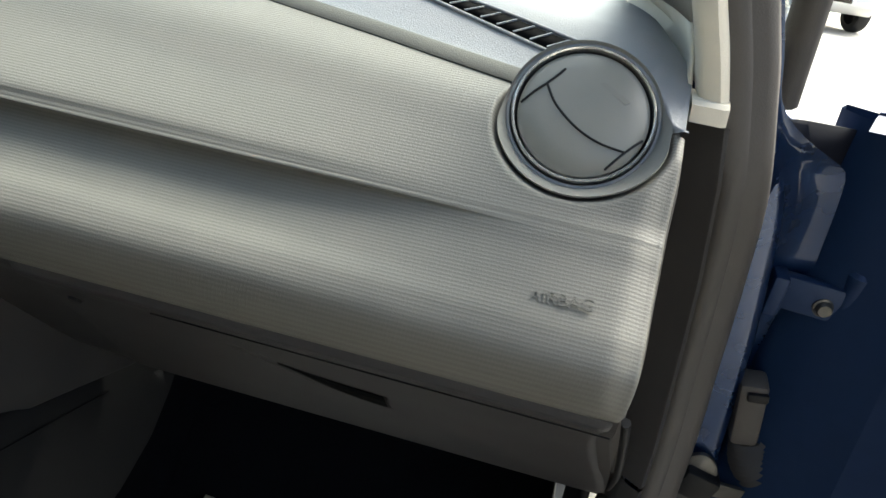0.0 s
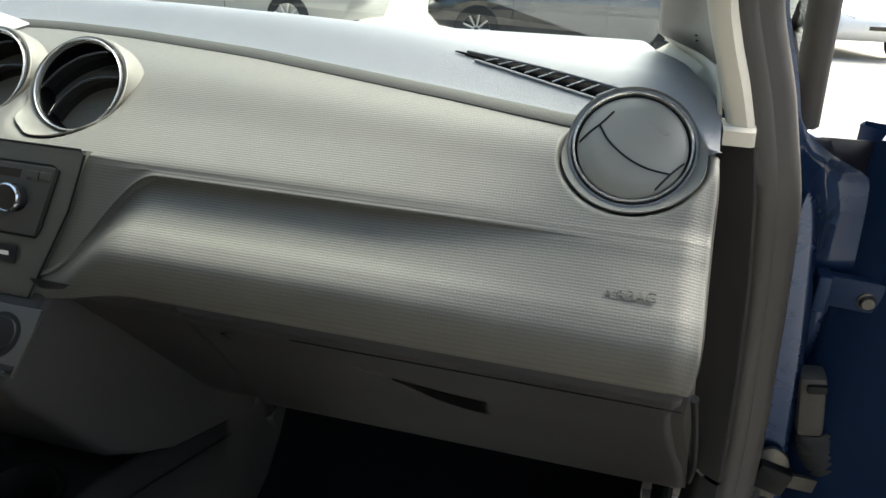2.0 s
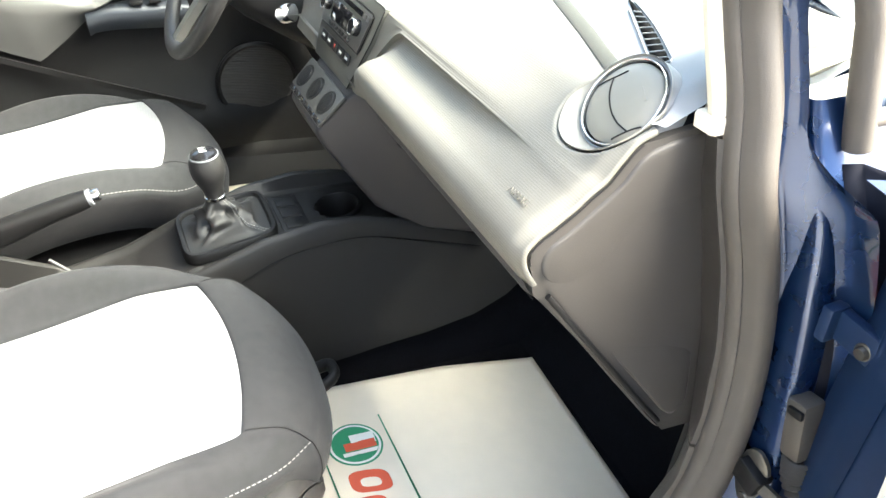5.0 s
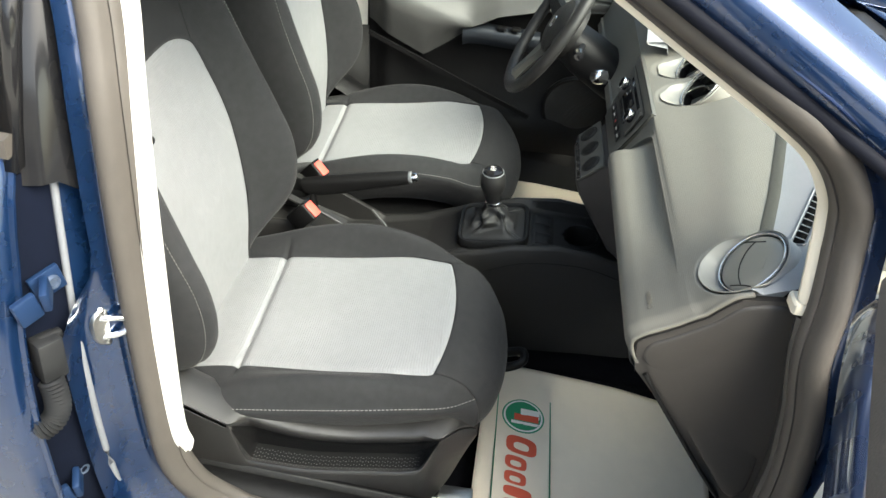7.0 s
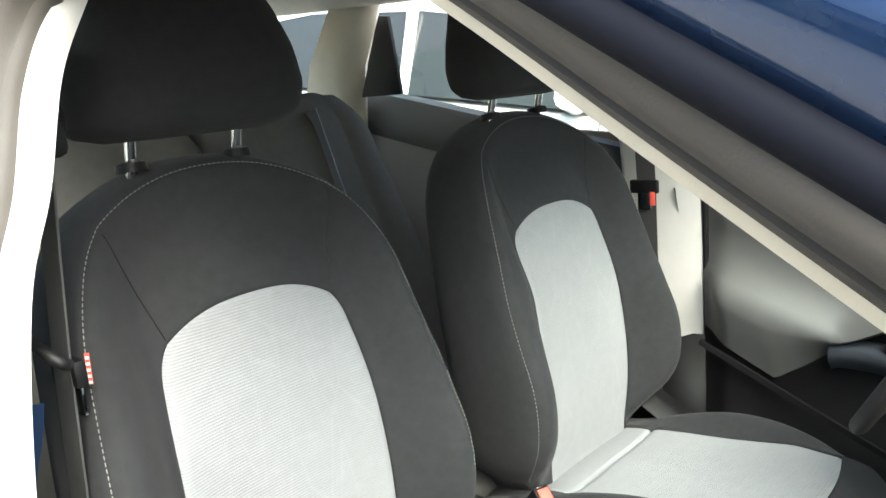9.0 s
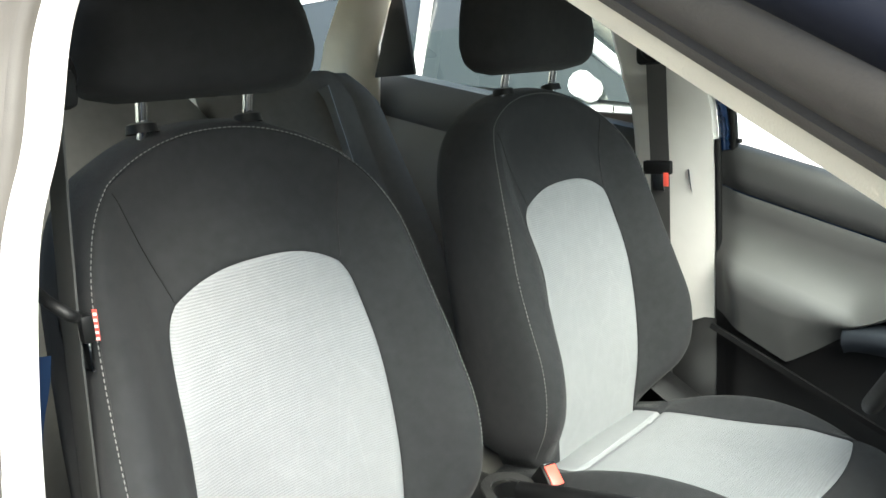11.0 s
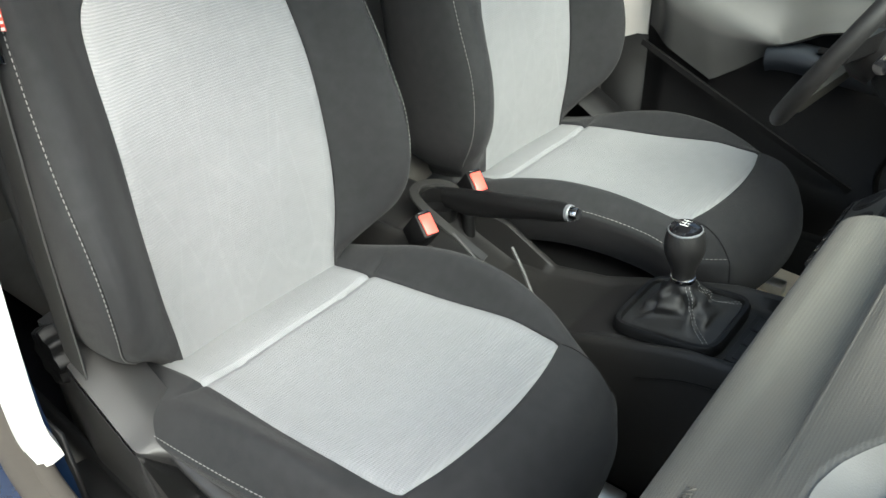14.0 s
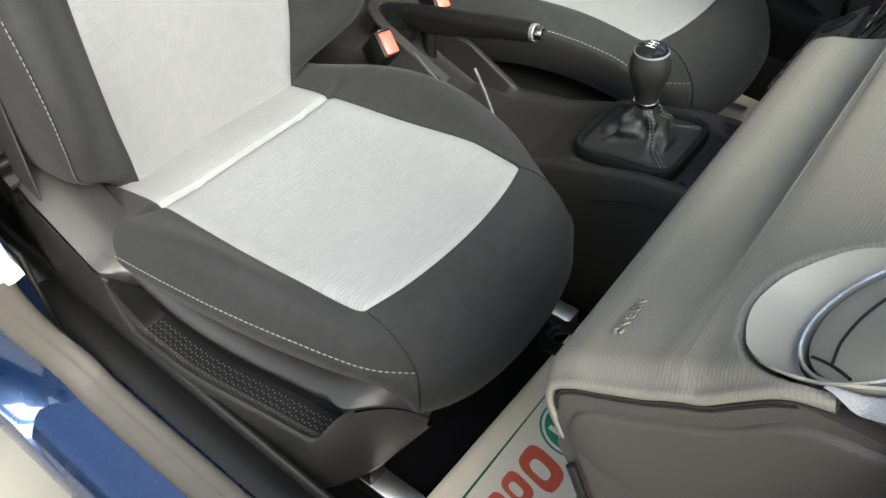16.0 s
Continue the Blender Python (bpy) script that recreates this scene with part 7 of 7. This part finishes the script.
# hinges, check strap and boot of the open door
M_GREASE = mat("greased_steel", (0.10, 0.095, 0.085), 0.38, 0.7, 0.2, 120)
XF = CABIN
for z in (0.772, 0.40):
    hg = box("hinge", (0.838, 0.872, z), (0.078, 0.014, 0.036), M_PAINTIN, fd, 0.003, rotm(0, 0, -6), label="blue painted hinge")
    box("leaf", (0.806, 0.868, z), (0.014, 0.026, 0.042), M_PAINTIN, hg, 0.003)
    lathe("pin", [(0.0, 0.026), (0.010, 0.026), (0.013, 0.022), (0.013, -0.020), (0.010, -0.024), (0.0, -0.024)], (0.872, 0.872, z + 0.012), (0, 0, 1), M_PAINTIN, hg, 24)
    lathe("pin_cap", [(0.0, 0.006), (0.006, 0.006), (0.008, 0.003), (0.008, 0.0)], (0.872, 0.872, z + 0.036), (0, 0, 1), M_STEEL, hg, 18, "zinc pin cap")
    lathe("bolt", [(0.0, 0.007), (0.006, 0.007), (0.0075, 0.005), (0.008, 0.002), (0.010, 0.001), (0.010, 0.0)], (0.851, 0.864, z - 0.004), (0.05, -1, 0), M_GREASE, hg, 20, "zinc bolt")
cs = thing("door_check_strap", (0.79, 0.87, 0.53), "greased steel door check strap", "door check")
cp_ = closed_curve([(0.782, 0.842, 0.568), (0.799, 0.842, 0.580), (0.816, 0.842, 0.566), (0.818, 0.842, 0.540), (0.810, 0.840, 0.512), (0.797, 0.838, 0.494), (0.784, 0.838, 0.508), (0.778, 0.840, 0.536)], 5)
cc = cp_.mean(0)
loft("mount_plate", [cp_, cp_ + np.array((0.0, -0.005, 0)), cc + (cp_ - cc) * 0.9 + np.array((0.0, -0.007, 0)), cc + (cp_ - cc) * 0.02 + np.array((0.0, -0.007, 0))], M_GREASE, cs, False, True)
box("mechanism", (0.800, 0.834, 0.545), (0.038, 0.024, 0.034), M_BLACK, cs, 0.004, rotm(0, 15, 0))
sweep("strap", [(0.806, 0.828, 0.548), (0.86, 0.846, 0.531), (0.935, 0.872, 0.506)], [(-0.0025, -0.009), (0.0025, -0.009), (0.0025, 0.009), (-0.0025, 0.009)], M_GREASE, cs, (0, 0, 1), label="bright steel strap")
for p in ((0.784, 0.837, 0.550), (0.799, 0.836, 0.505)):
    lathe("bolt", [(0.0, 0.006), (0.006, 0.006), (0.008, 0.003), (0.009, 0.0)], p, (0, -1, 0), M_GREASE, cs, 18)
bt = thing("wiring_boot", (0.84, 0.88, 0.60), "grey rubber wiring boot between pillar and front door", "cable boot")
box("connector", (0.824, 0.856, 0.640), (0.028, 0.032, 0.078), M_RUB, bt, 0.006, rotm(0, -9, 0))
box("clip", (0.823, 0.838, 0.668), (0.020, 0.006, 0.010), M_BLACK, bt, 0.002, rotm(0, -9, 0))
bp = catmull([(0.836, 0.853, 0.600), (0.842, 0.852, 0.578), (0.860, 0.855, 0.555), (0.885, 0.862, 0.540), (0.912, 0.876, 0.530)], 4)
for i in range(0, len(bp) - 1):
    t = bp[i + 1] - bp[i]
    lathe("fold", [(0.013, -0.0026), (0.0185, 0.0), (0.013, 0.0026)], bp[i], t, M_RUB, bt, 22)
tube("sleeve", bp, 0.012, M_RUB, bt, 14)

# ---- driver's door, closed ----
dd = thing("driver_door", (-0.70, 0.4, 0.3), "closed driver's door with grey trim and dark pocket", "door")
ys = np.linspace(-0.055, 0.98, 70)
ztop = lambda y: np.interp(y, (-0.06, 0.36, 0.60, 0.98), (1.108, 0.982, 0.945, 0.925))
zsw = lambda y: np.interp(y, (-0.06, -0.044, 0.04, 0.112, 0.17, 0.242, 0.322, 0.45, 0.6, 0.98), (0.730, 0.722, 0.678, 0.642, 0.680, 0.733, 0.775, 0.80, 0.81, 0.82))
zrd = lambda y: np.interp(y, (-0.06, 0.24, 0.5, 0.98), (0.855, 0.752, 0.81, 0.83))
up_, gr_, lo_ = [], [], []
for y in ys:
    zt, zw = float(ztop(y)), float(zsw(y))
    zp = zt - 0.093
    zr = max(float(zrd(y)), zw + 0.012)
    up_.append([(-0.735, y, zt + 0.002), (-0.715, y, zt + 0.004), (-0.698, y, zt - 0.004), (-0.688, y, zt - 0.03), (-0.686, y, zt - 0.06), (-0.689, y, zp + 0.004), (-0.697, y, zp)])
    xr = -0.640 - 0.02 * smooth01(y, 0.3, 0.6)
    gr_.append([(-0.692, y, zp - 0.001), (-0.690, y, zp - 0.012), (-0.700, y, zp * 0.75 + zr * 0.25), (-0.702, y, zp * 0.5 + zr * 0.5), (-0.688, y, zp * 0.25 + zr * 0.75), (-0.662, y, zr + 0.018), (xr, y, zr), (xr - 0.004, y, zr * 0.7 + zw * 0.3), (-0.662, y, zr * 0.35 + zw * 0.65), (-0.674, y, zw)])
    lo_.append([(-0.676, y, zw + 0.002), (-0.682, y, zw - 0.01), (-0.690, y, zw * 0.6 + 0.5 * 0.4), (-0.680, y, 0.50), (-0.655, y, 0.47), (-0.652, y, 0.40), (-0.66, y, 0.30)])
# the panel draws back towards the pillar at its rear edge
back_in = lambda rows: [[(-0.714 + (x + 0.714) * (0.15 + 0.85 * float(smooth01(y, -0.055, 0.01))), y, z) for x, y, z in r] for r in rows]
up_, gr_, lo_ = back_in(up_), back_in(gr_), back_in(lo_)
loft("upper_trim", up_, M_DUP, dd, label="dark upper trim pad", sharp=80)
loft("door_trim", gr_, M_DOORG, dd, label="grey satin door panel", sharp=80)
loft("lower_trim", lo_, M_BLACK, dd, label="black lower door panel", sharp=80)
# slanting rib over the pocket
sweep("trim_rib", [(-0.668, -0.05, 0.700), (-0.664, 0.10, 0.632), (-0.660, 0.26, 0.560), (-0.657, 0.44, 0.480)], [(-0.004, -0.006), (0.004, -0.006), (0.004, 0.006), (-0.004, 0.006)], M_BLACK, dd)
M_SWITCH = mat("satin_switch_plate", (0.022, 0.026, 0.032), 0.3, 0, 0.04, 40)
rows = []
for t in np.linspace(0, 1, 20):
    y = 0.225 + 0.22 * t
    w_ = math.sin(math.pi * min(1, t * 3) * 0.5) ** 0.5
    zc = 0.742 - 0.02 * t + 0.012 * w_
    rows.append([(-0.695, y, zc + 0.002 * w_), (-0.672, y, zc + 0.004), (-0.652, y, zc), (-0.645, y, zc - 0.010), (-0.645, y, zc - 0.03), (-0.665, y, zc - 0.055)])
loft("switch_plate", rows, M_SWITCH, dd, label="glossy dark armrest switch plate", sharp=60)
for i, y in enumerate((0.335, 0.375)):
    box("window_switch", (-0.652, y, 0.752), (0.020, 0.026, 0.008), M_BLACK, dd, 0.002)
lathe("speaker_ring", [(0.100, 0.0), (0.102, 0.010), (0.096, 0.016), (0.090, 0.012)], (-0.672, 0.575, 0.520), (1, -0.02, 0.0), M_BLACK, dd, 48)
lathe("speaker_mesh", [(0.090, 0.012), (0.06, 0.018), (0.0, 0.021)], (-0.672, 0.575, 0.520), (1, -0.02, 0.0), ribbed(mat("speaker_mesh", (0.02, 0.02, 0.021), 0.6, 0, 0.1, 60), (0, 0, 1), 0.004, 0.9), dd, 48, "ribbed speaker mesh")
P = np.array([[(-0.725, -0.03, 1.11), (-0.735, 0.30, 1.01), (-0.745, 0.85, 0.95)], [(-0.70, -0.05, 1.25), (-0.70, 0.25, 1.23), (-0.715, 0.72, 1.16)], [(-0.64, -0.04, 1.40), (-0.63, 0.15, 1.40), (-0.67, 0.60, 1.26)]])
g = loft("window_pane", P, M_GLASS, dd, label="closed window pane")
g.visible_shadow = False
lathe("lock_pin", [(0.0, 0.010), (0.005, 0.009), (0.006, 0.0)], (-0.700, 0.0, 1.100), (0, 0, 1), M_BLACK, dd, 16)
XF = LEVEL
rows = []
for z, x0 in ((0.28, 0.83), (0.40, 0.845), (0.60, 0.862), (0.80, 0.862), (0.91, 0.845), (0.965, 0.825)):
    rows.append([(-x0, y, z) for y in np.linspace(-0.215, 0.90, 10)])
loft("door_skin", rows, M_PAINT, dd, solid=0.002)
XF = CABIN

# ---- belts ----
for sgn, what in ((1, "passenger"), (-1, "driver")):
    bl = thing("seat_belt", (sgn * 0.63, -0.15, 0.5), "black seat belt hanging from the pillar guide", "seat belt", "front seat belts")
    X = lambda x: sgn * x
    pth = [(X(0.612), -0.143, 1.29), (X(0.622), -0.146, 1.18), (X(0.632), -0.148, 1.06), (X(0.645), -0.155, 0.80), (X(0.655), -0.16, 0.50)]
    sweep("webbing", pth, [(-0.0012, -0.022), (0.0012, -0.022), (0.0012, 0.022), (-0.0012, 0.022)], M_BELT, bl, (0, 1, 0), label="dark grey webbing")
    box("guide", (X(0.615), -0.143, 1.295), (0.030, 0.085, 0.040), M_BLACK, bl, 0.010)
    lathe("guide_cover", [(0.0, 0.014), (0.022, 0.012), (0.032, 0.004), (0.034, 0.0)], (X(0.606), -0.143, 1.315), (-sgn, 0, 0.2), M_BLACK, bl, 28)
    lathe("anchor_bolt", [(0.0, 0.010), (0.007, 0.010), (0.010, 0.007), (0.011, 0.001), (0.017, 0.0), (0.017, -0.003)], (X(0.700), -0.150, 0.388), (-sgn, 0.5, 0.5), M_BRASS, bl, 20, "brass-coloured anchor bolt")
    box("tongue", (X(0.626), -0.150, 1.055), (0.014, 0.066, 0.030), M_BLACK, bl, 0.004)
    box("tongue_blade", (X(0.622), -0.146, 1.025), (0.004, 0.026, 0.040), M_CHROME, bl, 0.001, label="chrome belt tongue")
    if sgn < 0:
        box("tongue_tag", (X(0.620), -0.128, 1.030), (0.003, 0.012, 0.030), M_RED, bl, 0.001)
tube("belt_hook", catmull([(0.668, -0.120, 1.105), (0.668, -0.085, 1.098), (0.660, -0.070, 1.088), (0.652, -0.076, 1.082)], 5), 0.006, M_BLACK, body, 10)

# ---- rear bench ----
rb = thing("rear_bench", (0, -0.9, 0.4), "charcoal rear bench with pale fabric inserts", "rear seat")
for cx, w_ in ((-0.295, 0.285), (0.295, 0.285)):
    rows = []
    for z in np.linspace(0.50, 1.30, 26):
        t = (z - 0.50) / 0.80
        y0 = -0.70 - 0.20 * t
        rr = smooth01(1 - t, 0, 0.10) ** 0.5
        r = []
        for u in np.linspace(-1, 1, 27):
            r.append((cx + u * w_ * (0.90 + 0.10 * rr) * (1 - (0.40 * smooth01(t, 0.25, 1.0) if u * cx > 0 else 0.0)), y0 - 0.03 * abs(u) ** 4 - 0.055 * (1 - rr) + 0.035 * smooth01(abs(u), 0.55, 0.8) * (1 - smooth01(abs(u), 0.85, 1.0)), z - 0.04 * abs(u) ** 5 * smooth01(t, 0.6, 1)))
        rows.append(r)
    loft("backrest", rows, M_FABR, rb, solid=0.06, label="charcoal rear backrest", sharp=80)
    rows = []
    for y in np.linspace(-0.72, -0.26, 20):
        t = (y + 0.72) / 0.46
        rows.append([(cx + u * w_, y, 0.545 + 0.025 * t + 0.022 * smooth01(abs(u), 0.5, 0.8) - 0.05 * abs(u) ** 6 - 0.07 * smooth01(t, 0.85, 1.0) ** 2) for u in np.linspace(-1, 1, 27)])
    loft("cushion", rows, M_FABR, rb, solid=0.05, label="charcoal rear cushion", sharp=80)
    rows = []
    for y in np.linspace(-0.70, -0.33, 12):
        t = (y + 0.72) / 0.46
        rows.append([(cx + u * 0.14, y, 0.5755 + 0.025 * t) for u in np.linspace(-1, 1, 9)])
    loft("cushion_insert", rows, M_INS, rb, label="pale fabric insert")
sweep("belt_webbing", [(-0.295, -0.86, 1.28), (-0.31, -0.815, 1.10), (-0.34, -0.75, 0.85), (-0.36, -0.68, 0.62)], [(-0.0012, -0.022), (0.0012, -0.022), (0.0012, 0.022), (-0.0012, 0.022)], M_SILVER, rb, (0, 0.9, 0.3), label="grey rear belt webbing")


# ---- surroundings ----
XF = LEVEL


def parked_car(at, yaw, paint, label, size=1.0):
    """A parked hatchback, nose along its own +y."""
    th = thing("parked_car", at, label, "car", "parked cars")
    R = Matrix.Translation(at) @ pose(0, 0, 0, 0, 0, yaw) @ Matrix.Scale(size, 4)

    def T(P):
        P = np.asarray(P, float)
        q = P.reshape(-1, 3)
        return np.array([tuple(R @ Vector(v)) for v in q]).reshape(P.shape)

    st = [(-2.02, 0.45, 0.66, 0.70), (-1.95, 0.30, 0.80, 0.76), (-1.5, 0.26, 0.95, 0.83), (-0.8, 0.24, 0.97, 0.85), (0.0, 0.24, 0.95, 0.85), (0.9, 0.25, 0.93, 0.85), (1.4, 0.26, 0.86, 0.82), (1.85, 0.30, 0.74, 0.72), (2.02, 0.42, 0.60, 0.60)]
    rows = []
    for y, z0, z1, w in st:
        rows.append([(w * a, y, z0 + (z1 - z0) * b) for a, b in ((-0.90, 0), (-0.99, 0.12), (-1, 0.5), (-0.98, 0.8), (-0.92, 0.95), (-0.80, 1.0), (0, 1.035), (0.80, 1.0), (0.92, 0.95), (0.98, 0.8), (1, 0.5), (0.99, 0.12), (0.90, 0))])
    loft("body", T(rows), paint, th, False, True, True, "painted lower body", sharp=50)
    cab = [(-1.88, 0.94, 0.94, 0.70), (-1.55, 0.95, 1.36, 0.60), (-1.1, 0.96, 1.44, 0.57), (-0.3, 0.96, 1.46, 0.57), (0.25, 0.95, 1.41, 0.57), (1.0, 0.93, 0.95, 0.66)]
    rows = [[(-0.76, y, z0), (-w - 0.02, y, z0 + (z1 - z0) * 0.85), (-w * 0.8, y, z1), (0, y, z1 + 0.015), (w * 0.8, y, z1), (w + 0.02, y, z0 + (z1 - z0) * 0.85), (0.76, y, z0)] for y, z0, z1, w in cab]
    rows = np.array(rows)
    loft("glasshouse", T(rows), M_DARKG, th, label="dark windows")
    roof = rows[1:5, 1:6].copy()
    roof[..., 2] += 0.006
    loft("roof", T(roof), paint, th)
    for s in (-1, 1):
        for a, b in (((0.70, 1.02, 0.94), (0.60, 0.27, 1.40)), ((0.755, -0.32, 0.95), (0.60, -0.36, 1.40)), ((0.75, -1.45, 0.95), (0.60, -1.45, 1.36))):
            tube("pillar", T([(s * a[0], a[1], a[2]), (s * b[0], b[1], b[2])]), 0.035, paint, th, 8)
        for y in (1.30, -1.22):
            part_wheel(th, T, s, y)
        plate("headlamp", [tuple(p) for p in T([(s * 0.40, 1.99, 0.66), (s * 0.66, 1.86, 0.70), (s * 0.68, 1.80, 0.60), (s * 0.45, 1.98, 0.56)])], 0.02, M_LAMP, th, 0.004)
        tube("side_joint", T([(s * 0.855, 0.86, 0.35), (s * 0.862, 0.84, 0.60), (s * 0.825, 0.84, 0.92)]), 0.004, M_GLOSS, th, 6)
        tube("side_joint", T([(s * 0.860, -0.33, 0.30), (s * 0.866, -0.33, 0.60), (s * 0.83, -0.33, 0.94)]), 0.004, M_GLOSS, th, 6)
        tube("mirror", T([(s * 0.78, 0.70, 0.98), (s * 0.93, 0.72, 1.02)]), 0.06, paint, th, 12)
    plate("number_plate", [tuple(p) for p in T([(-0.26, 2.035, 0.44), (0.26, 2.035, 0.44), (0.26, 2.03, 0.55), (-0.26, 2.03, 0.55)])], 0.006, M_WHITE, th, 0.001, "white plate with a dark bar")
    plate("plate_bar", [tuple(p) for p in T([(-0.19, 2.043, 0.465), (0.19, 2.043, 0.465), (0.19, 2.038, 0.525), (-0.19, 2.038, 0.525)])], 0.003, M_GLOSS, th, 0)
    return th


def part_wheel(th, T, s, y):
    c = T([(s * 0.76, y, 0.30), (s * 1.76, y, 0.30)])
    ax = c[1] - c[0]
    ty = lathe("wheel", [(0.19, -0.10), (0.28, -0.10), (0.30, -0.07), (0.30, 0.07), (0.28, 0.10), (0.19, 0.10)], c[0], ax, M_TIRE, th, 36, "black tyre")
    o = c[0] + ax * 0.06
    lathe("rim", [(0.20, 0.03), (0.185, 0.035), (0.175, 0.0), (0.0, -0.01)], o, ax, M_ALLOY2, ty, 36)
    q = Vector(ax).to_track_quat("Z", "Y").to_matrix()
    for k in range(9):
        g = 2 * math.pi * k / 9
        a = np.array(q @ Vector((0.03 * math.cos(g), 0.03 * math.sin(g), 0.03)))
        b = np.array(q @ Vector((0.185 * math.cos(g), 0.185 * math.sin(g), 0.025)))
        tube("spoke", [o + a, o + b], 0.014, M_ALLOY, ty, 6)
    return ty


M_DARKG = mat("dark_car_glass", (0.03, 0.035, 0.035), 0.05, 0, 0.05, 20)
M_LAMP = mat("lamp_glass", (0.55, 0.56, 0.56), 0.1, 0.2, 0.1, 40)
M_ALLOY2 = mat("wheel_well", (0.05, 0.05, 0.05), 0.5, 0.5, 0.1, 40)
P_DARK = mat("dark_grey_paint", (0.035, 0.035, 0.038), 0.25, 0.3, 0.05, 200, coat=1.0)
P_WHITE = mat("white_paint", (0.72, 0.72, 0.70), 0.3, 0, 0.04, 200, coat=1.0)
P_SILV = mat("silver_paint", (0.45, 0.45, 0.45), 0.3, 0.5, 0.04, 200, coat=1.0)
parked_car((-0.38, 11.0, 0), 91, P_DARK, "dark grey hatchback parked across the yard")
parked_car((-5.2, 10.4, 0), 88, P_SILV, "silver hatchback parked across the yard")
parked_car((-3.1, 1.9, 0), 172, M_PAINT, "blue hatchback parked nose-on with a white plate")
parked_car((-2.9, -2.2, 0), 8, P_WHITE, "white hatchback parked alongside")
parked_car((-3.0, -7.2, 0), 20, P_WHITE, "white hatchback parked behind")
parked_car((3.3, 15.6, 0), 196, P_WHITE, "white hatchback parked across the sunny yard")


def building(name, at, size, yaw, label):
    th = thing(name, at, label, "building")
    R = Matrix.Translation(at) @ pose(0, 0, 0, 0, 0, yaw)
    w, d, h = size
    tp = lambda p: tuple(R @ Vector(p))

    def bx(nm, c, s, m, bev=0.01, par=th, lab=""):
        ob = box(nm, c, s, m, None, bev, label=lab)
        ob.data.transform(R)
        return attach(ob, par)

    bx("wall", (0, d / 2, h / 2), (w, d, h), M_WALL, 0.02)
    bx("roof", (0, d / 2, h + 0.1), (w + 0.4, d + 0.4, 0.2), M_DGREY)
    bx("plinth", (0, -0.03, 0.2), (w, 0.06, 0.4), M_DGREY)
    n = int(w // 2.6)
    for i in range(n):
        x = -w / 2 + (i + 0.5) * w / n
        for z in ((1.5, 4.3) if h > 5 else (1.5,)):
            f = bx("window", (x, -0.02, z), (1.7, 0.10, 1.5), M_WTRIM, 0.01, th, "pale framed window")
            bx("pane", (x - 0.41, -0.075, z), (0.76, 0.02, 1.34), M_DARKG, 0.0, f)
            bx("pane", (x + 0.41, -0.075, z), (0.76, 0.02, 1.34), M_DARKG, 0.0, f)
            bx("sill", (x, -0.10, z - 0.80), (1.8, 0.14, 0.05), M_WTRIM, 0.005, f)
    return th


building("showroom", (-3, -13, 0), (26, 8, 6.0), 180, "ochre rendered showroom building with pale windows")
building("workshop", (10.5, -4.5, 0), (20, 8, 3.4), -90, "ochre rendered workshop building with pale windows")
building("house", (-5.5, -6, 0), (14, 6, 3.2), 90, "ochre rendered house with pale windows")

# potted yucca by the showroom
yc = thing("yucca", (-2.6, -5.2, 0), "green potted yucca with drooping blade leaves", "plant")
lathe("pot", [(0.0, 0.02), (0.16, 0.0), (0.22, 0.40), (0.24, 0.42), (0.21, 0.42), (0.0, 0.38)], (-2.6, -5.2, 0), (0, 0, 1), M_WALL, yc, 28)
tube("trunk", [(-2.6, -5.2, 0.35), (-2.58, -5.22, 1.0), (-2.62, -5.2, 1.75)], 0.05, M_BRASS, yc, 10)
rg = random.Random(3)
vv, ff = [], []
for k in range(70):
    g, el = rg.uniform(0, 6.283), rg.uniform(-0.1, 1.3)
    d = np.array((math.cos(g) * math.cos(el), math.sin(g) * math.cos(el), math.sin(el)))
    sd = np.array((-math.sin(g), math.cos(g), 0))
    L = rg.uniform(0.45, 0.7)
    b = np.array((-2.62, -5.2, 1.72 + rg.uniform(-0.2, 0.1)))
    o = len(vv)
    for t in np.linspace(0, 1, 6):
        c = b + d * L * t + np.array((0, 0, -0.35 * t * t * L))
        w_ = 0.022 * (1 - t ** 3)
        vv += [c - sd * w_, c + sd * w_ + np.array((0, 0, 0.006))]
    for i in range(5):
        ff.append((o + 2 * i, o + 2 * i + 1, o + 2 * i + 3, o + 2 * i + 2))
mesh("crown", vv, ff, mat("yucca_leaf", (0.06, 0.10, 0.03), 0.5, 0, 0.2, 20), yc)
